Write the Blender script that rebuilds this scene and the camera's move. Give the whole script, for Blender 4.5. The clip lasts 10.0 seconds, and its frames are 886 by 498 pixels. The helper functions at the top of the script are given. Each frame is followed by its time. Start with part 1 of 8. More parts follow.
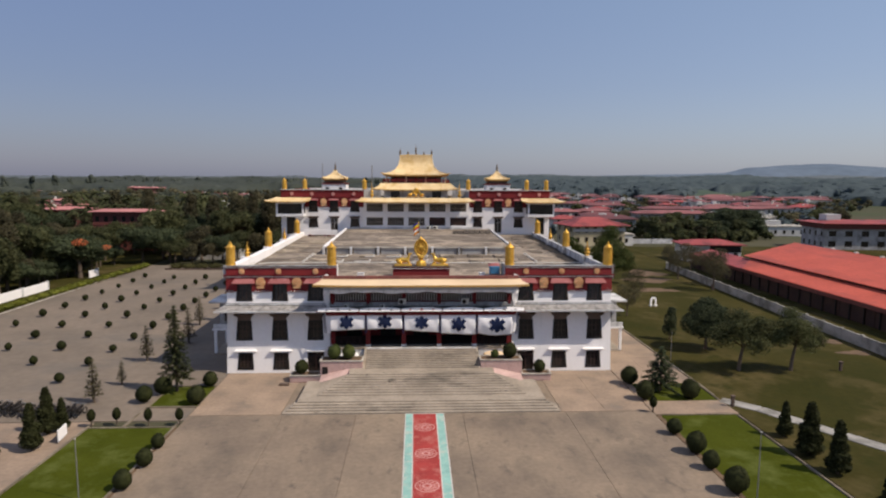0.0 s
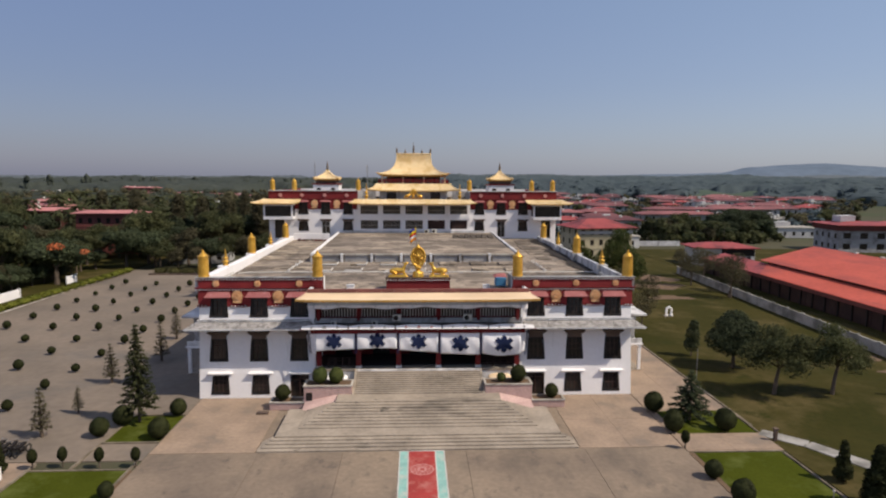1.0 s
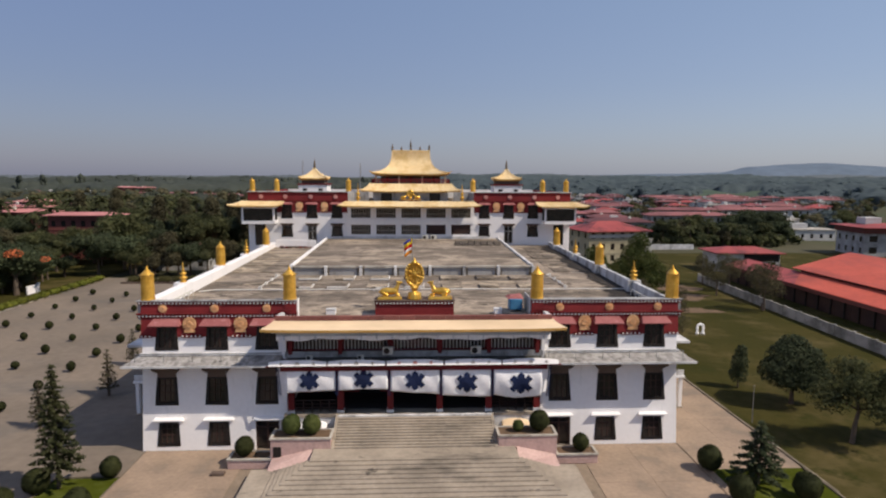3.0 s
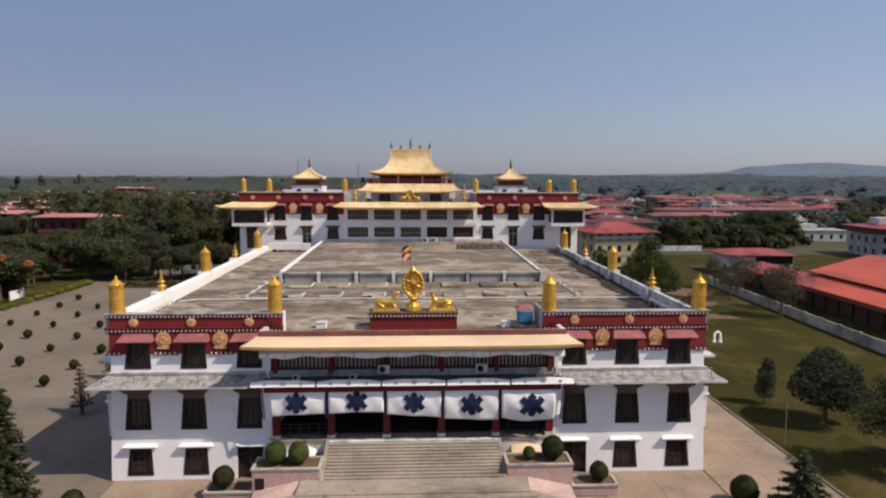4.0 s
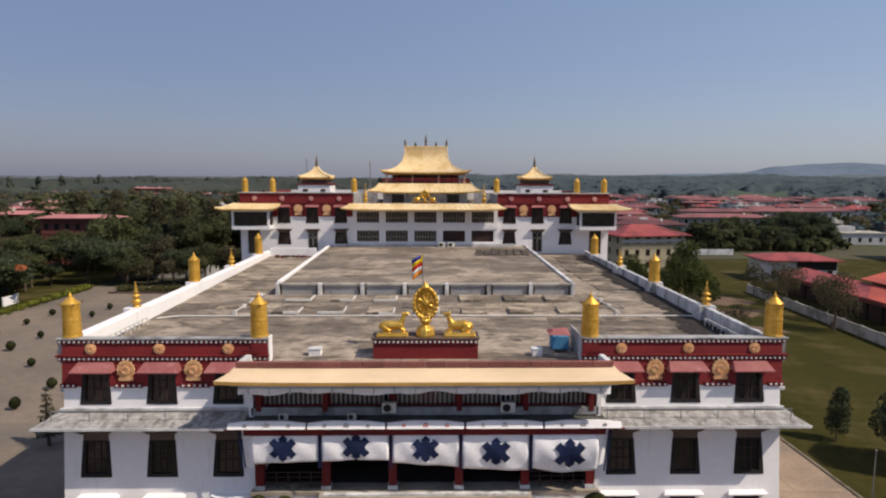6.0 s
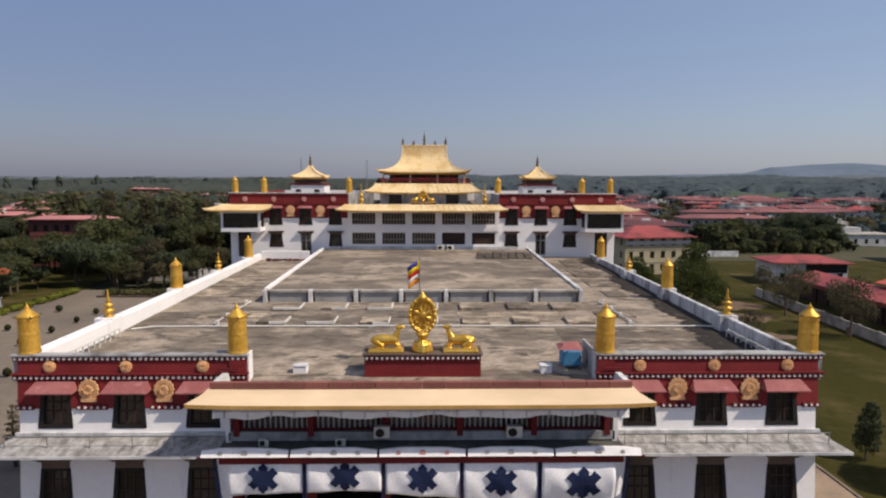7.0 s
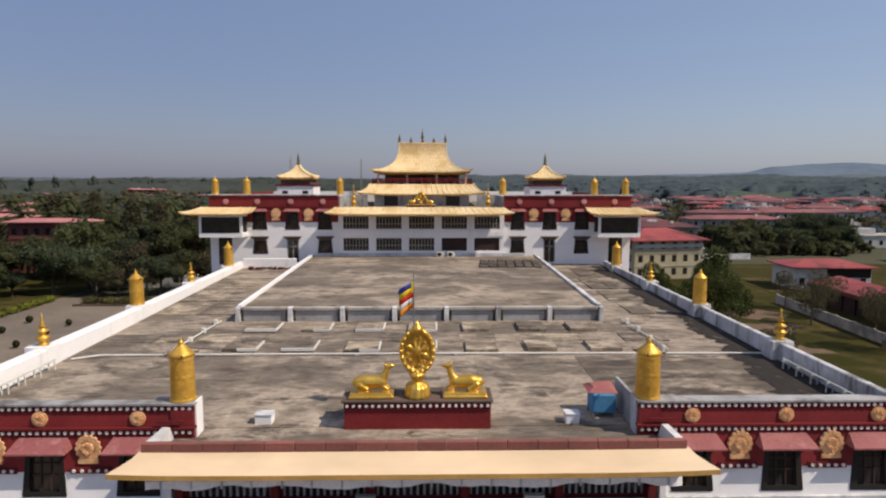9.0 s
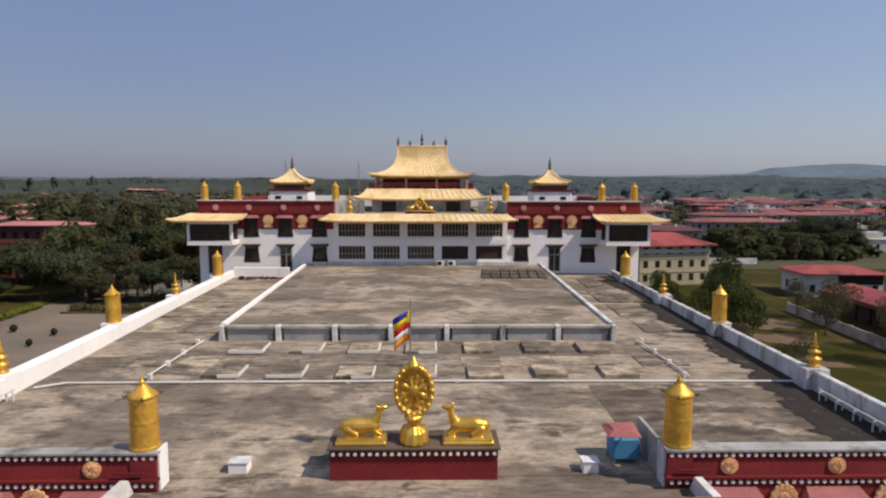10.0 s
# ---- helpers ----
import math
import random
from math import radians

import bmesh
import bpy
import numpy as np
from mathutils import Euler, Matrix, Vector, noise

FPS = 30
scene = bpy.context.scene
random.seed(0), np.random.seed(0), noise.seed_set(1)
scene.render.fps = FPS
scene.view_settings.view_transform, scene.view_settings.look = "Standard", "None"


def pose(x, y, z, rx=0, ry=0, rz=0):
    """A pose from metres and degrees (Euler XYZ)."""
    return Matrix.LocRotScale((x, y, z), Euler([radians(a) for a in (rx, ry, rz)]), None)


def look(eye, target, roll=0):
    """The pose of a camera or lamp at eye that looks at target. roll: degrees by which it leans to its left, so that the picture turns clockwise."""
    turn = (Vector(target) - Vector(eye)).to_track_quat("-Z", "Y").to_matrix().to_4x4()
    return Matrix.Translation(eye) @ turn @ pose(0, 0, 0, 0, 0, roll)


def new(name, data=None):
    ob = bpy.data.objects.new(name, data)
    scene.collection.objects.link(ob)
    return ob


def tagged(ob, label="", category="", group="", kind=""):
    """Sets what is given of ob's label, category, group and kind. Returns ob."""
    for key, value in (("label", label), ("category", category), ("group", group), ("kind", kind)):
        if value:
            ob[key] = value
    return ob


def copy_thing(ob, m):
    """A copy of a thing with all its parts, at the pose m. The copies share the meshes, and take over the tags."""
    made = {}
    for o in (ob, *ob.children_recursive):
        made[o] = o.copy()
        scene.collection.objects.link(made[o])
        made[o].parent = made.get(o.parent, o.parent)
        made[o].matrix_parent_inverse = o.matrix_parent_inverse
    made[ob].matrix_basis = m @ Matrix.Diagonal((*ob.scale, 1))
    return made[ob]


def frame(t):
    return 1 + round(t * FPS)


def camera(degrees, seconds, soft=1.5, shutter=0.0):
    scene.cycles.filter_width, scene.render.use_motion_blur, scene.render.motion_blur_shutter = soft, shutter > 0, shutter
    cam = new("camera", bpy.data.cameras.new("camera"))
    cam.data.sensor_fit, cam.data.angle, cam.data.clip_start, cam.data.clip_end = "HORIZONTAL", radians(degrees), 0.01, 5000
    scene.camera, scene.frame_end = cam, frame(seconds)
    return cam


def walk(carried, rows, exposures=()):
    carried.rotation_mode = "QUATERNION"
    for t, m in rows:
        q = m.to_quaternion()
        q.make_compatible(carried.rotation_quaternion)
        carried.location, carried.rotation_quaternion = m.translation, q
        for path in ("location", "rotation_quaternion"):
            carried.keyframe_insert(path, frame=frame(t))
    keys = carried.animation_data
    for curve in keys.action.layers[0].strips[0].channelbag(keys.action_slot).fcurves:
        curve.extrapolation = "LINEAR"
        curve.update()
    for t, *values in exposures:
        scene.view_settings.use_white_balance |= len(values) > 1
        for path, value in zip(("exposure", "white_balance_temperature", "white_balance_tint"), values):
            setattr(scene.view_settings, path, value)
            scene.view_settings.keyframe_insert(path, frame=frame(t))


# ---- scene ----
cam = camera(71.4, 10.0, soft=2.15)
PATH = [
    (0, (-0.635, -68.755, 21.611), (-0.547, -66.769, 21.386), 0.3),
    (0.5, (-0.589, -64.679, 21.589), (-0.497, -62.694, 21.365), 0.3),
    (1, (-0.401, -61.003, 21.708), (-0.309, -59.018, 21.482), 0.3),
    (1.5, (-0.346, -57.483, 21.681), (-0.252, -55.498, 21.455), 0.4),
    (2, (-0.265, -54.25, 21.656), (-0.17, -52.265, 21.43), 0.3),
    (2.5, (-0.21, -51.644, 21.693), (-0.114, -49.66, 21.466), 0.3),
    (4, (0.037, -44.109, 21.583), (0.13, -42.124, 21.357), 0.2),
    (4.5, (0.077, -42.002, 21.552), (0.157, -40.016, 21.326), 0.2),
    (5, (0.254, -40.019, 21.514), (0.303, -38.033, 21.289), 0.1),
    (5.5, (0.28, -38.115, 21.493), (0.318, -36.128, 21.267), 0.2),
    (7, (0.389, -32.543, 21.325), (0.43, -30.556, 21.102), 0.2),
    (7.5, (0.421, -30.644, 21.303), (0.463, -28.657, 21.078), 0.2),
    (8, (0.442, -28.891, 21.26), (0.484, -26.904, 21.035), 0.2),
    (8.5, (0.479, -27.133, 21.263), (0.521, -25.146, 21.038), 0.1),
    (9, (0.528, -25.42, 21.363), (0.57, -23.433, 21.14), 0.1),
    (9.5, (0.543, -23.675, 21.654), (0.585, -21.688, 21.432), 0.2),
    (10, (0.583, -21.921, 21.94), (0.625, -19.934, 21.718), 0.2),
]
walk(cam, [(t, look(eye, target, roll)) for t, eye, target, roll in PATH])

# ---- light ----
SUN = Vector((9.4, -3.6, 11.3)).normalized()
world = bpy.data.worlds.new("sky")
scene.world = world
world.use_nodes = True
wn, wl = world.node_tree.nodes, world.node_tree.links
wn.clear()
sky = wn.new("ShaderNodeTexSky")
sky.sky_type = "NISHITA"
sky.sun_disc = False
sky.sun_elevation = math.asin(SUN.z)
sky.sun_rotation = -math.atan2(SUN.x, SUN.y)
sky.air_density, sky.dust_density, sky.ozone_density = 1.0, 1.5, 2.0
tint = wn.new("ShaderNodeMix")
tint.data_type, tint.blend_type = "RGBA", "MULTIPLY"
tint.inputs[0].default_value = 1.0
wl.new(sky.outputs[0], tint.inputs[6])
wcoord = wn.new("ShaderNodeTexCoord")
wsep = wn.new("ShaderNodeSeparateXYZ")
wl.new(wcoord.outputs["Generated"], wsep.inputs[0])
wramp = wn.new("ShaderNodeValToRGB")
wl.new(wsep.outputs[2], wramp.inputs[0])
for k, (at, c) in enumerate(((0.0, (0.162, 0.178, 0.250)), (0.05, (0.137, 0.155, 0.236)), (0.14, (0.122, 0.150, 0.246)), (0.27, (0.121, 0.163, 0.271)), (0.42, (0.104, 0.152, 0.268)), (0.9, (0.15, 0.19, 0.29)))):
    e = wramp.color_ramp.elements[k] if k < 2 else wramp.color_ramp.elements.new(at)
    e.position, e.color = at, (*c, 1)
tint.inputs[7].default_value = (1.0, 0.97, 1.0, 1)
haze = wn.new("ShaderNodeBackground")
# brighter and whiter towards the sun's side, deeper blue away from it
side = wn.new("ShaderNodeValToRGB")
aside = wn.new("ShaderNodeMapRange")
aside.inputs[1].default_value, aside.inputs[2].default_value = -0.6, 0.6
wl.new(wsep.outputs[0], aside.inputs[0])
wl.new(aside.outputs[0], side.inputs[0])
side.color_ramp.elements[0].color = (0.68, 0.69, 0.80, 1)
side.color_ramp.elements[1].color = (1.46, 1.40, 1.21, 1)
lit = wn.new("ShaderNodeMix")
lit.data_type, lit.blend_type = "RGBA", "MULTIPLY"
lit.inputs[0].default_value = 1.0
wl.new(wramp.outputs[0], lit.inputs[6])
wl.new(side.outputs[0], lit.inputs[7])
wl.new(lit.outputs[2], haze.inputs[0])
wback = wn.new("ShaderNodeBackground")
wback.inputs[1].default_value = 0.05
wl.new(tint.outputs[2], wback.inputs[0])
wout = wn.new("ShaderNodeOutputWorld")
both = wn.new("ShaderNodeAddShader")
wl.new(wback.outputs[0], both.inputs[0])
wl.new(haze.outputs[0], both.inputs[1])
wl.new(both.outputs[0], wout.inputs[0])
lamp = bpy.data.lights.new("sun", "SUN")
lamp.energy, lamp.angle, lamp.color = 4.75, radians(0.55), (1.0, 0.868, 0.72)
sun = new("sun", lamp)
sun.matrix_world = look(SUN * 200, (0, 0, 0))


# ---- materials ----
def mat(name, a, b=None, rough=0.75, metal=0.0, big=0.4, fine=6.0, stretch=(1, 1, 1), bump=0.15, spread=(0.35, 0.65),
        dirt=None, dirt_scale=0.3, dirt_stretch=(1, 1, 1), dirt_at=(0.5, 0.65), dirt2=None, per_object=0.0, per_island=0.0, spec=0.25, grain=0.55, thin=0.0, smear=0.0):
    """Two colours mixed by a large noise, darkened a little by a fine one, with optional stains and variation by piece."""
    b = b or tuple(0.75 * c for c in a)
    m = bpy.data.materials.new(name)
    m.use_nodes = True
    n, l = m.node_tree.nodes, m.node_tree.links
    p = n["Principled BSDF"]
    p.inputs["Roughness"].default_value, p.inputs["Metallic"].default_value = rough, metal
    p.inputs["Specular IOR Level"].default_value = spec
    geo = n.new("ShaderNodeNewGeometry")

    def tex(scale, st, detail=4.0):
        mp = n.new("ShaderNodeMapping")
        mp.inputs["Scale"].default_value = st
        l.new(geo.outputs["Position"], mp.inputs[0])
        t = n.new("ShaderNodeTexNoise")
        t.inputs["Scale"].default_value, t.inputs["Detail"].default_value = scale, detail
        l.new(mp.outputs[0], t.inputs["Vector"])
        return t

    def ramp(src, lo, hi):
        r = n.new("ShaderNodeMapRange")
        r.inputs[1].default_value, r.inputs[2].default_value = lo, hi
        l.new(src, r.inputs[0])
        return r.outputs[0]

    def mix(kind, fac, c1, c2):
        x = n.new("ShaderNodeMix")
        x.data_type, x.blend_type = "RGBA", kind
        for k, v in ((0, fac), (6, c1), (7, c2)):
            if isinstance(v, bpy.types.NodeSocket):
                l.new(v, x.inputs[k])
            else:
                x.inputs[k].default_value = v if k == 0 else (*v, 1)
        return x.outputs[2]

    large = tex(big, stretch)
    small = tex(fine, stretch, 5.0)
    col = mix("MIX", ramp(large.outputs[0], *spread), a, b)
    col = mix("MULTIPLY", grain, col, mix("MIX", ramp(small.outputs[0], 0.25, 0.75), (0.7, 0.7, 0.7), (1.15, 1.15, 1.15)))
    if dirt:
        d = tex(dirt_scale, dirt_stretch, 6.0)
        d.inputs["Roughness"].default_value, d.inputs["Distortion"].default_value = 0.66, smear
        col = mix("MIX", ramp(d.outputs[0], *dirt_at), col, dirt)
    if dirt2:
        c2, sc2, st2, lo2, hi2 = dirt2
        d2 = tex(sc2, st2, 8.0)
        d2.inputs["Roughness"].default_value, d2.inputs["Distortion"].default_value = 0.7, smear
        col = mix("MIX", ramp(d2.outputs[0], lo2, hi2), col, c2)
    if smear:
        # streaks and grit over stained screed
        streak = tex(2.6, (0.35, 1, 1), 6.0)
        streak.inputs["Roughness"].default_value = 0.72
        col = mix("MULTIPLY", 1.0, col, mix("MIX", ramp(streak.outputs[0], 0.36, 0.62), (0.64, 0.63, 0.62), (1.10, 1.10, 1.10)))
    for k in (per_object, per_island):
        if not k:
            continue
        rnd = n.new("ShaderNodeObjectInfo").outputs["Random"] if k is per_object else geo.outputs["Random Per Island"]
        col = mix("MULTIPLY", 1.0, col, mix("MIX", rnd, (1 - k, 1 - k, 1 - k), (1 + k, 1 + k, 1 + k * 0.7)))
    l.new(col, p.inputs["Base Color"])
    if bump:
        bp = n.new("ShaderNodeBump")
        bp.inputs["Strength"].default_value, bp.inputs["Distance"].default_value = bump, 0.05
        l.new(small.outputs[0], bp.inputs["Height"])
        l.new(bp.outputs[0], p.inputs["Normal"])
    if thin:
        # leaves let some light through
        tr, both = n.new("ShaderNodeBsdfTranslucent"), n.new("ShaderNodeMixShader")
        l.new(col, tr.inputs[0])
        both.inputs[0].default_value = thin
        l.new(p.outputs[0], both.inputs[1])
        l.new(tr.outputs[0], both.inputs[2])
        l.new(both.outputs[0], n["Material Output"].inputs[0])
    return m


WHITE = mat("white_limewash", (0.83, 0.815, 0.815), (0.78, 0.77, 0.775), big=0.25, fine=3.0, grain=0.15, dirt=(0.50, 0.49, 0.47), dirt_scale=0.9, dirt_stretch=(1, 1, 0.12), dirt_at=(0.60, 0.85))
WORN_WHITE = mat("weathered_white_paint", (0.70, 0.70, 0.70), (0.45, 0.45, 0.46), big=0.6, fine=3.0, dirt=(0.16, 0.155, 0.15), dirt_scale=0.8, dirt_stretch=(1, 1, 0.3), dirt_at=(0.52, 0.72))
LEDGE = mat("flaking_ledge_paint", (0.400, 0.388, 0.376), (0.272, 0.260, 0.248), big=2.2, fine=5.0, spread=(0.40, 0.60), grain=0.8, dirt=(0.15, 0.142, 0.135), dirt_scale=1.9, dirt_stretch=(1, 0.45, 1), dirt_at=(0.50, 0.64))
# for right-hand parapets: stains, plus their shaded side put into the grey
STAINED_SHADED_WHITE = mat("stained_shaded_white_paint", (0.62, 0.62, 0.635), (0.47, 0.47, 0.475), big=0.5, fine=3.0, grain=0.5, dirt=(0.17, 0.165, 0.16), dirt_scale=1.1, dirt_stretch=(1, 1, 0.22), dirt_at=(0.46, 0.64))
GREY_PARAPET = mat("grey_parapet_paint", (0.40, 0.40, 0.405), (0.29, 0.288, 0.285), dirt=(0.11, 0.105, 0.10), dirt_scale=0.7, dirt_stretch=(1, 1, 0.4), dirt_at=(0.48, 0.68))
RED = mat("maroon_wall_paint", (0.21, 0.024, 0.026), (0.165, 0.018, 0.021), big=0.5, fine=5.0, dirt=(0.13, 0.035, 0.033), dirt_scale=1.2, dirt_stretch=(1, 1, 0.2), dirt_at=(0.58, 0.8))
RED_PALE = mat("sun_faded_red_awning", (0.33, 0.125, 0.12), (0.26, 0.085, 0.085), big=1.0, fine=8.0, dirt=(0.42, 0.2, 0.2), dirt_scale=2.0, dirt_at=(0.55, 0.8))
RED_DARK = mat("dark_red_woodwork", (0.16, 0.016, 0.016), (0.10, 0.012, 0.014), fine=9.0)
BROWN_RED = mat("red_brown_ridge_tiles", (0.26, 0.10, 0.085), (0.19, 0.075, 0.065), fine=7.0, per_object=0.15)
GOLD = mat("gilded_copper", (0.74, 0.44, 0.085), (0.58, 0.32, 0.045), rough=0.45, metal=0.55, big=1.5, fine=9.0, bump=0.3)
GOLD_STATUE = mat("bright_gilding", (0.80, 0.51, 0.11), (0.66, 0.38, 0.06), rough=0.36, metal=0.75, big=1.5, fine=9.0, bump=0.12)
GOLD_ROOF = mat("pale_gold_roof_sheet", (0.80, 0.635, 0.37), (0.73, 0.555, 0.30), rough=0.5, metal=0.08, big=0.5, fine=3.0, bump=0.1, dirt=(0.60, 0.42, 0.18), dirt_scale=0.5, dirt_stretch=(1, 0.3, 1))
EAVE = mat("cream_yellow_eave_paint", (0.73, 0.57, 0.385), (0.68, 0.515, 0.335), rough=0.6, big=0.3, fine=0.9, stretch=(0.4, 1, 1), bump=0.02)
EAVE_LIP = mat("ochre_eave_edge", (0.55, 0.33, 0.10), (0.42, 0.25, 0.07))
ORANGE = mat("orange_gilt_medallion", (0.80, 0.50, 0.27), (0.70, 0.38, 0.18), rough=0.5, metal=0.15, big=3.0, fine=14.0, bump=0.5)
BRONZE = mat("dark_bronze_finial", (0.17, 0.12, 0.07), (0.11, 0.08, 0.05), rough=0.5, metal=0.4, fine=9.0)
DOT = mat("white_frieze_dots", (0.78, 0.76, 0.74), (0.68, 0.66, 0.64), fine=12.0)
BLACK = mat("black_window_surround", (0.012, 0.010, 0.010), (0.022, 0.018, 0.016), rough=0.6, fine=10.0)
GLASS = mat("dark_window_glass", (0.020, 0.018, 0.018), (0.035, 0.028, 0.024), rough=0.12, big=2.0, fine=4.0, bump=0.0, spec=0.5)
LATTICE = mat("brown_window_lattice", (0.055, 0.030, 0.024), (0.035, 0.02, 0.018), fine=14.0)
BARS = mat("pale_weathered_window_bars", (0.30, 0.27, 0.23), (0.21, 0.19, 0.16), fine=12.0)
LINTEL = mat("weathered_brown_lintel", (0.13, 0.095, 0.075), (0.08, 0.055, 0.045), fine=12.0)
# rooms, bays and porch ceiling: unlit darkness put into the base colour
DARKROOM = mat("shade_dark_interior", (0.05, 0.045, 0.045), (0.035, 0.032, 0.032))
ROOF = mat("stained_concrete_roof", (0.42, 0.35, 0.28), (0.312, 0.259, 0.207), rough=0.9, big=0.5, fine=5.0, stretch=(0.8, 1, 1), bump=0.3, dirt=(0.175, 0.145, 0.117), dirt_scale=0.24, dirt_stretch=(0.6, 1, 1), dirt_at=(0.46, 0.55), dirt2=((0.10, 0.082, 0.067), 0.8, (0.5, 1, 1), 0.53, 0.64), per_object=0.1, grain=0.95, smear=0.35)
ROOF_WORN = mat("heavily_stained_screed", (0.44, 0.367, 0.293), (0.32, 0.265, 0.212), rough=0.9, big=0.5, fine=5.0, stretch=(0.8, 1, 1), bump=0.3, dirt=(0.15, 0.124, 0.10), dirt_scale=0.28, dirt_stretch=(0.6, 1, 1), dirt_at=(0.41, 0.52), dirt2=((0.085, 0.07, 0.058), 0.85, (0.5, 1, 1), 0.48, 0.58), per_object=0.14, grain=0.95, smear=0.35)
ROOF_PATCH = mat("pale_concrete_patch", (0.455, 0.38, 0.303), (0.33, 0.273, 0.218), rough=0.9, big=0.6, fine=5.0, bump=0.3, dirt=(0.16, 0.132, 0.107), dirt_scale=0.45, dirt_stretch=(0.7, 1, 1), dirt_at=(0.46, 0.58), dirt2=((0.09, 0.074, 0.061), 0.9, (0.5, 1, 1), 0.52, 0.62), per_object=0.28, grain=0.95, smear=0.35)
# stained concrete, darkened further for the parapet's shadow
STAIN_SHADE = mat("stained_shaded_concrete", (0.034, 0.029, 0.025), (0.022, 0.019, 0.017), rough=0.9, big=0.9, fine=4.0, bump=0.3, dirt=(0.10, 0.085, 0.07), dirt_scale=0.9, dirt_at=(0.58, 0.70), grain=0.9)
SLATE = mat("dark_weathered_ledge", (0.10, 0.10, 0.092), (0.065, 0.065, 0.06), rough=0.85, big=1.0, fine=6.0, dirt=(0.2, 0.2, 0.18), dirt_scale=0.9, dirt_at=(0.58, 0.75))
MAT = mat("dark_weathered_mat", (0.10, 0.083, 0.072), (0.065, 0.055, 0.048), rough=0.95, big=1.5, fine=8.0, per_object=0.3)
BEAM = mat("grey_concrete_panel", (0.40, 0.395, 0.39), (0.30, 0.295, 0.29), dirt=(0.15, 0.145, 0.14), dirt_scale=0.8, dirt_at=(0.55, 0.75))
PIPE = mat("white_plastic_pipe", (0.72, 0.70, 0.66), (0.60, 0.58, 0.55), fine=8.0)
PLAZA = mat("weathered_plaza_concrete", (0.262, 0.204, 0.150), (0.187, 0.147, 0.113), rough=0.9, big=0.16, fine=2.5, bump=0.12, dirt2=((0.115, 0.095, 0.078), 0.7, (1, 0.6, 1), 0.56, 0.70), dirt=(0.11, 0.092, 0.075), dirt_scale=0.16, dirt_stretch=(1.0, 0.5, 1), dirt_at=(0.5, 0.72), per_object=0.06)
APRON = mat("pinkish_paved_apron", (0.325, 0.242, 0.178), (0.245, 0.185, 0.138), rough=0.9, big=0.3, fine=3.0, dirt=(0.18, 0.15, 0.125), dirt_scale=0.3, dirt_at=(0.55, 0.75), per_object=0.05)
YARD = mat("grey_yard_paving", (0.210, 0.170, 0.133), (0.153, 0.127, 0.101), rough=0.92, big=0.1, fine=1.2, dirt=(0.12, 0.11, 0.098), dirt_scale=0.12, dirt_stretch=(0.5, 1, 1), dirt_at=(0.52, 0.72))
STEP = mat("worn_stone_step", (0.355, 0.303, 0.245), (0.26, 0.222, 0.18), rough=0.88, big=0.4, fine=3.0, dirt=(0.11, 0.095, 0.08), dirt_scale=0.45, dirt_stretch=(0.35, 1, 1), dirt_at=(0.55, 0.72), dirt2=((0.09, 0.078, 0.066), 1.1, (0.5, 1, 1), 0.62, 0.70), per_object=0.05)
KERB = mat("pale_kerb_stone", (0.48, 0.45, 0.40), (0.36, 0.33, 0.29), dirt=(0.2, 0.18, 0.15), dirt_scale=0.8)
LAWN_EDGE = mat("earth_stained_kerb", (0.25, 0.21, 0.16), (0.17, 0.14, 0.105), big=0.6, dirt=(0.09, 0.075, 0.05), dirt_scale=0.5, dirt_at=(0.45, 0.65))
PINK = mat("pink_planter_plaster", (0.54, 0.375, 0.34), (0.46, 0.32, 0.29), big=0.7, fine=5.0, dirt=(0.28, 0.2, 0.18), dirt_scale=0.9, dirt_stretch=(1, 1, 0.2), dirt_at=(0.56, 0.8))
SOIL = mat("dry_brown_soil", (0.16, 0.105, 0.065), (0.11, 0.075, 0.05), rough=0.95, big=1.0, fine=9.0, bump=0.5)
CLOTH = mat("white_banner_cloth", (0.86, 0.86, 0.88), (0.80, 0.80, 0.83), rough=0.9, big=0.8, fine=9.0, bump=0.08)
BLUE = mat("dark_blue_cloth", (0.012, 0.022, 0.07), (0.009, 0.016, 0.05), rough=0.9, fine=12.0)
VALANCE = mat("pale_blue_grey_valance", (0.52, 0.55, 0.60), (0.38, 0.42, 0.48), rough=0.9, fine=7.0)
CARPET = mat("red_carpet_pile", (0.36, 0.05, 0.045), (0.28, 0.04, 0.036), rough=0.95, big=0.6, fine=8.0, dirt=(0.40, 0.13, 0.11), dirt_scale=0.7)
TEAL = mat("pale_teal_painted_border", (0.28, 0.50, 0.44), (0.22, 0.40, 0.36), rough=0.9, big=0.9, fine=5.0, dirt=(0.42, 0.46, 0.40), dirt_scale=0.8)
CHALK = mat("faded_white_floor_paint", (0.58, 0.56, 0.52), (0.45, 0.43, 0.40), rough=0.9, fine=6.0)
ROSE = mat("faded_rose_pattern", (0.58, 0.30, 0.27), (0.48, 0.22, 0.20), rough=0.9, fine=6.0)
LAWN = mat("mown_green_lawn", (0.057, 0.068, 0.006), (0.043, 0.054, 0.004), rough=0.95, big=0.25, fine=4.0, bump=0.5, dirt=(0.085, 0.10, 0.022), dirt_scale=0.3, spec=0.06)
FIELD = mat("dry_olive_field_grass", (0.052, 0.045, 0.013), (0.033, 0.033, 0.008), rough=0.95, big=0.07, fine=1.6, bump=0.5, dirt=(0.095, 0.074, 0.032), dirt_scale=0.09, dirt_at=(0.5, 0.7), dirt2=((0.030, 0.032, 0.008), 0.35, (1, 1, 1), 0.52, 0.66), spec=0.05)
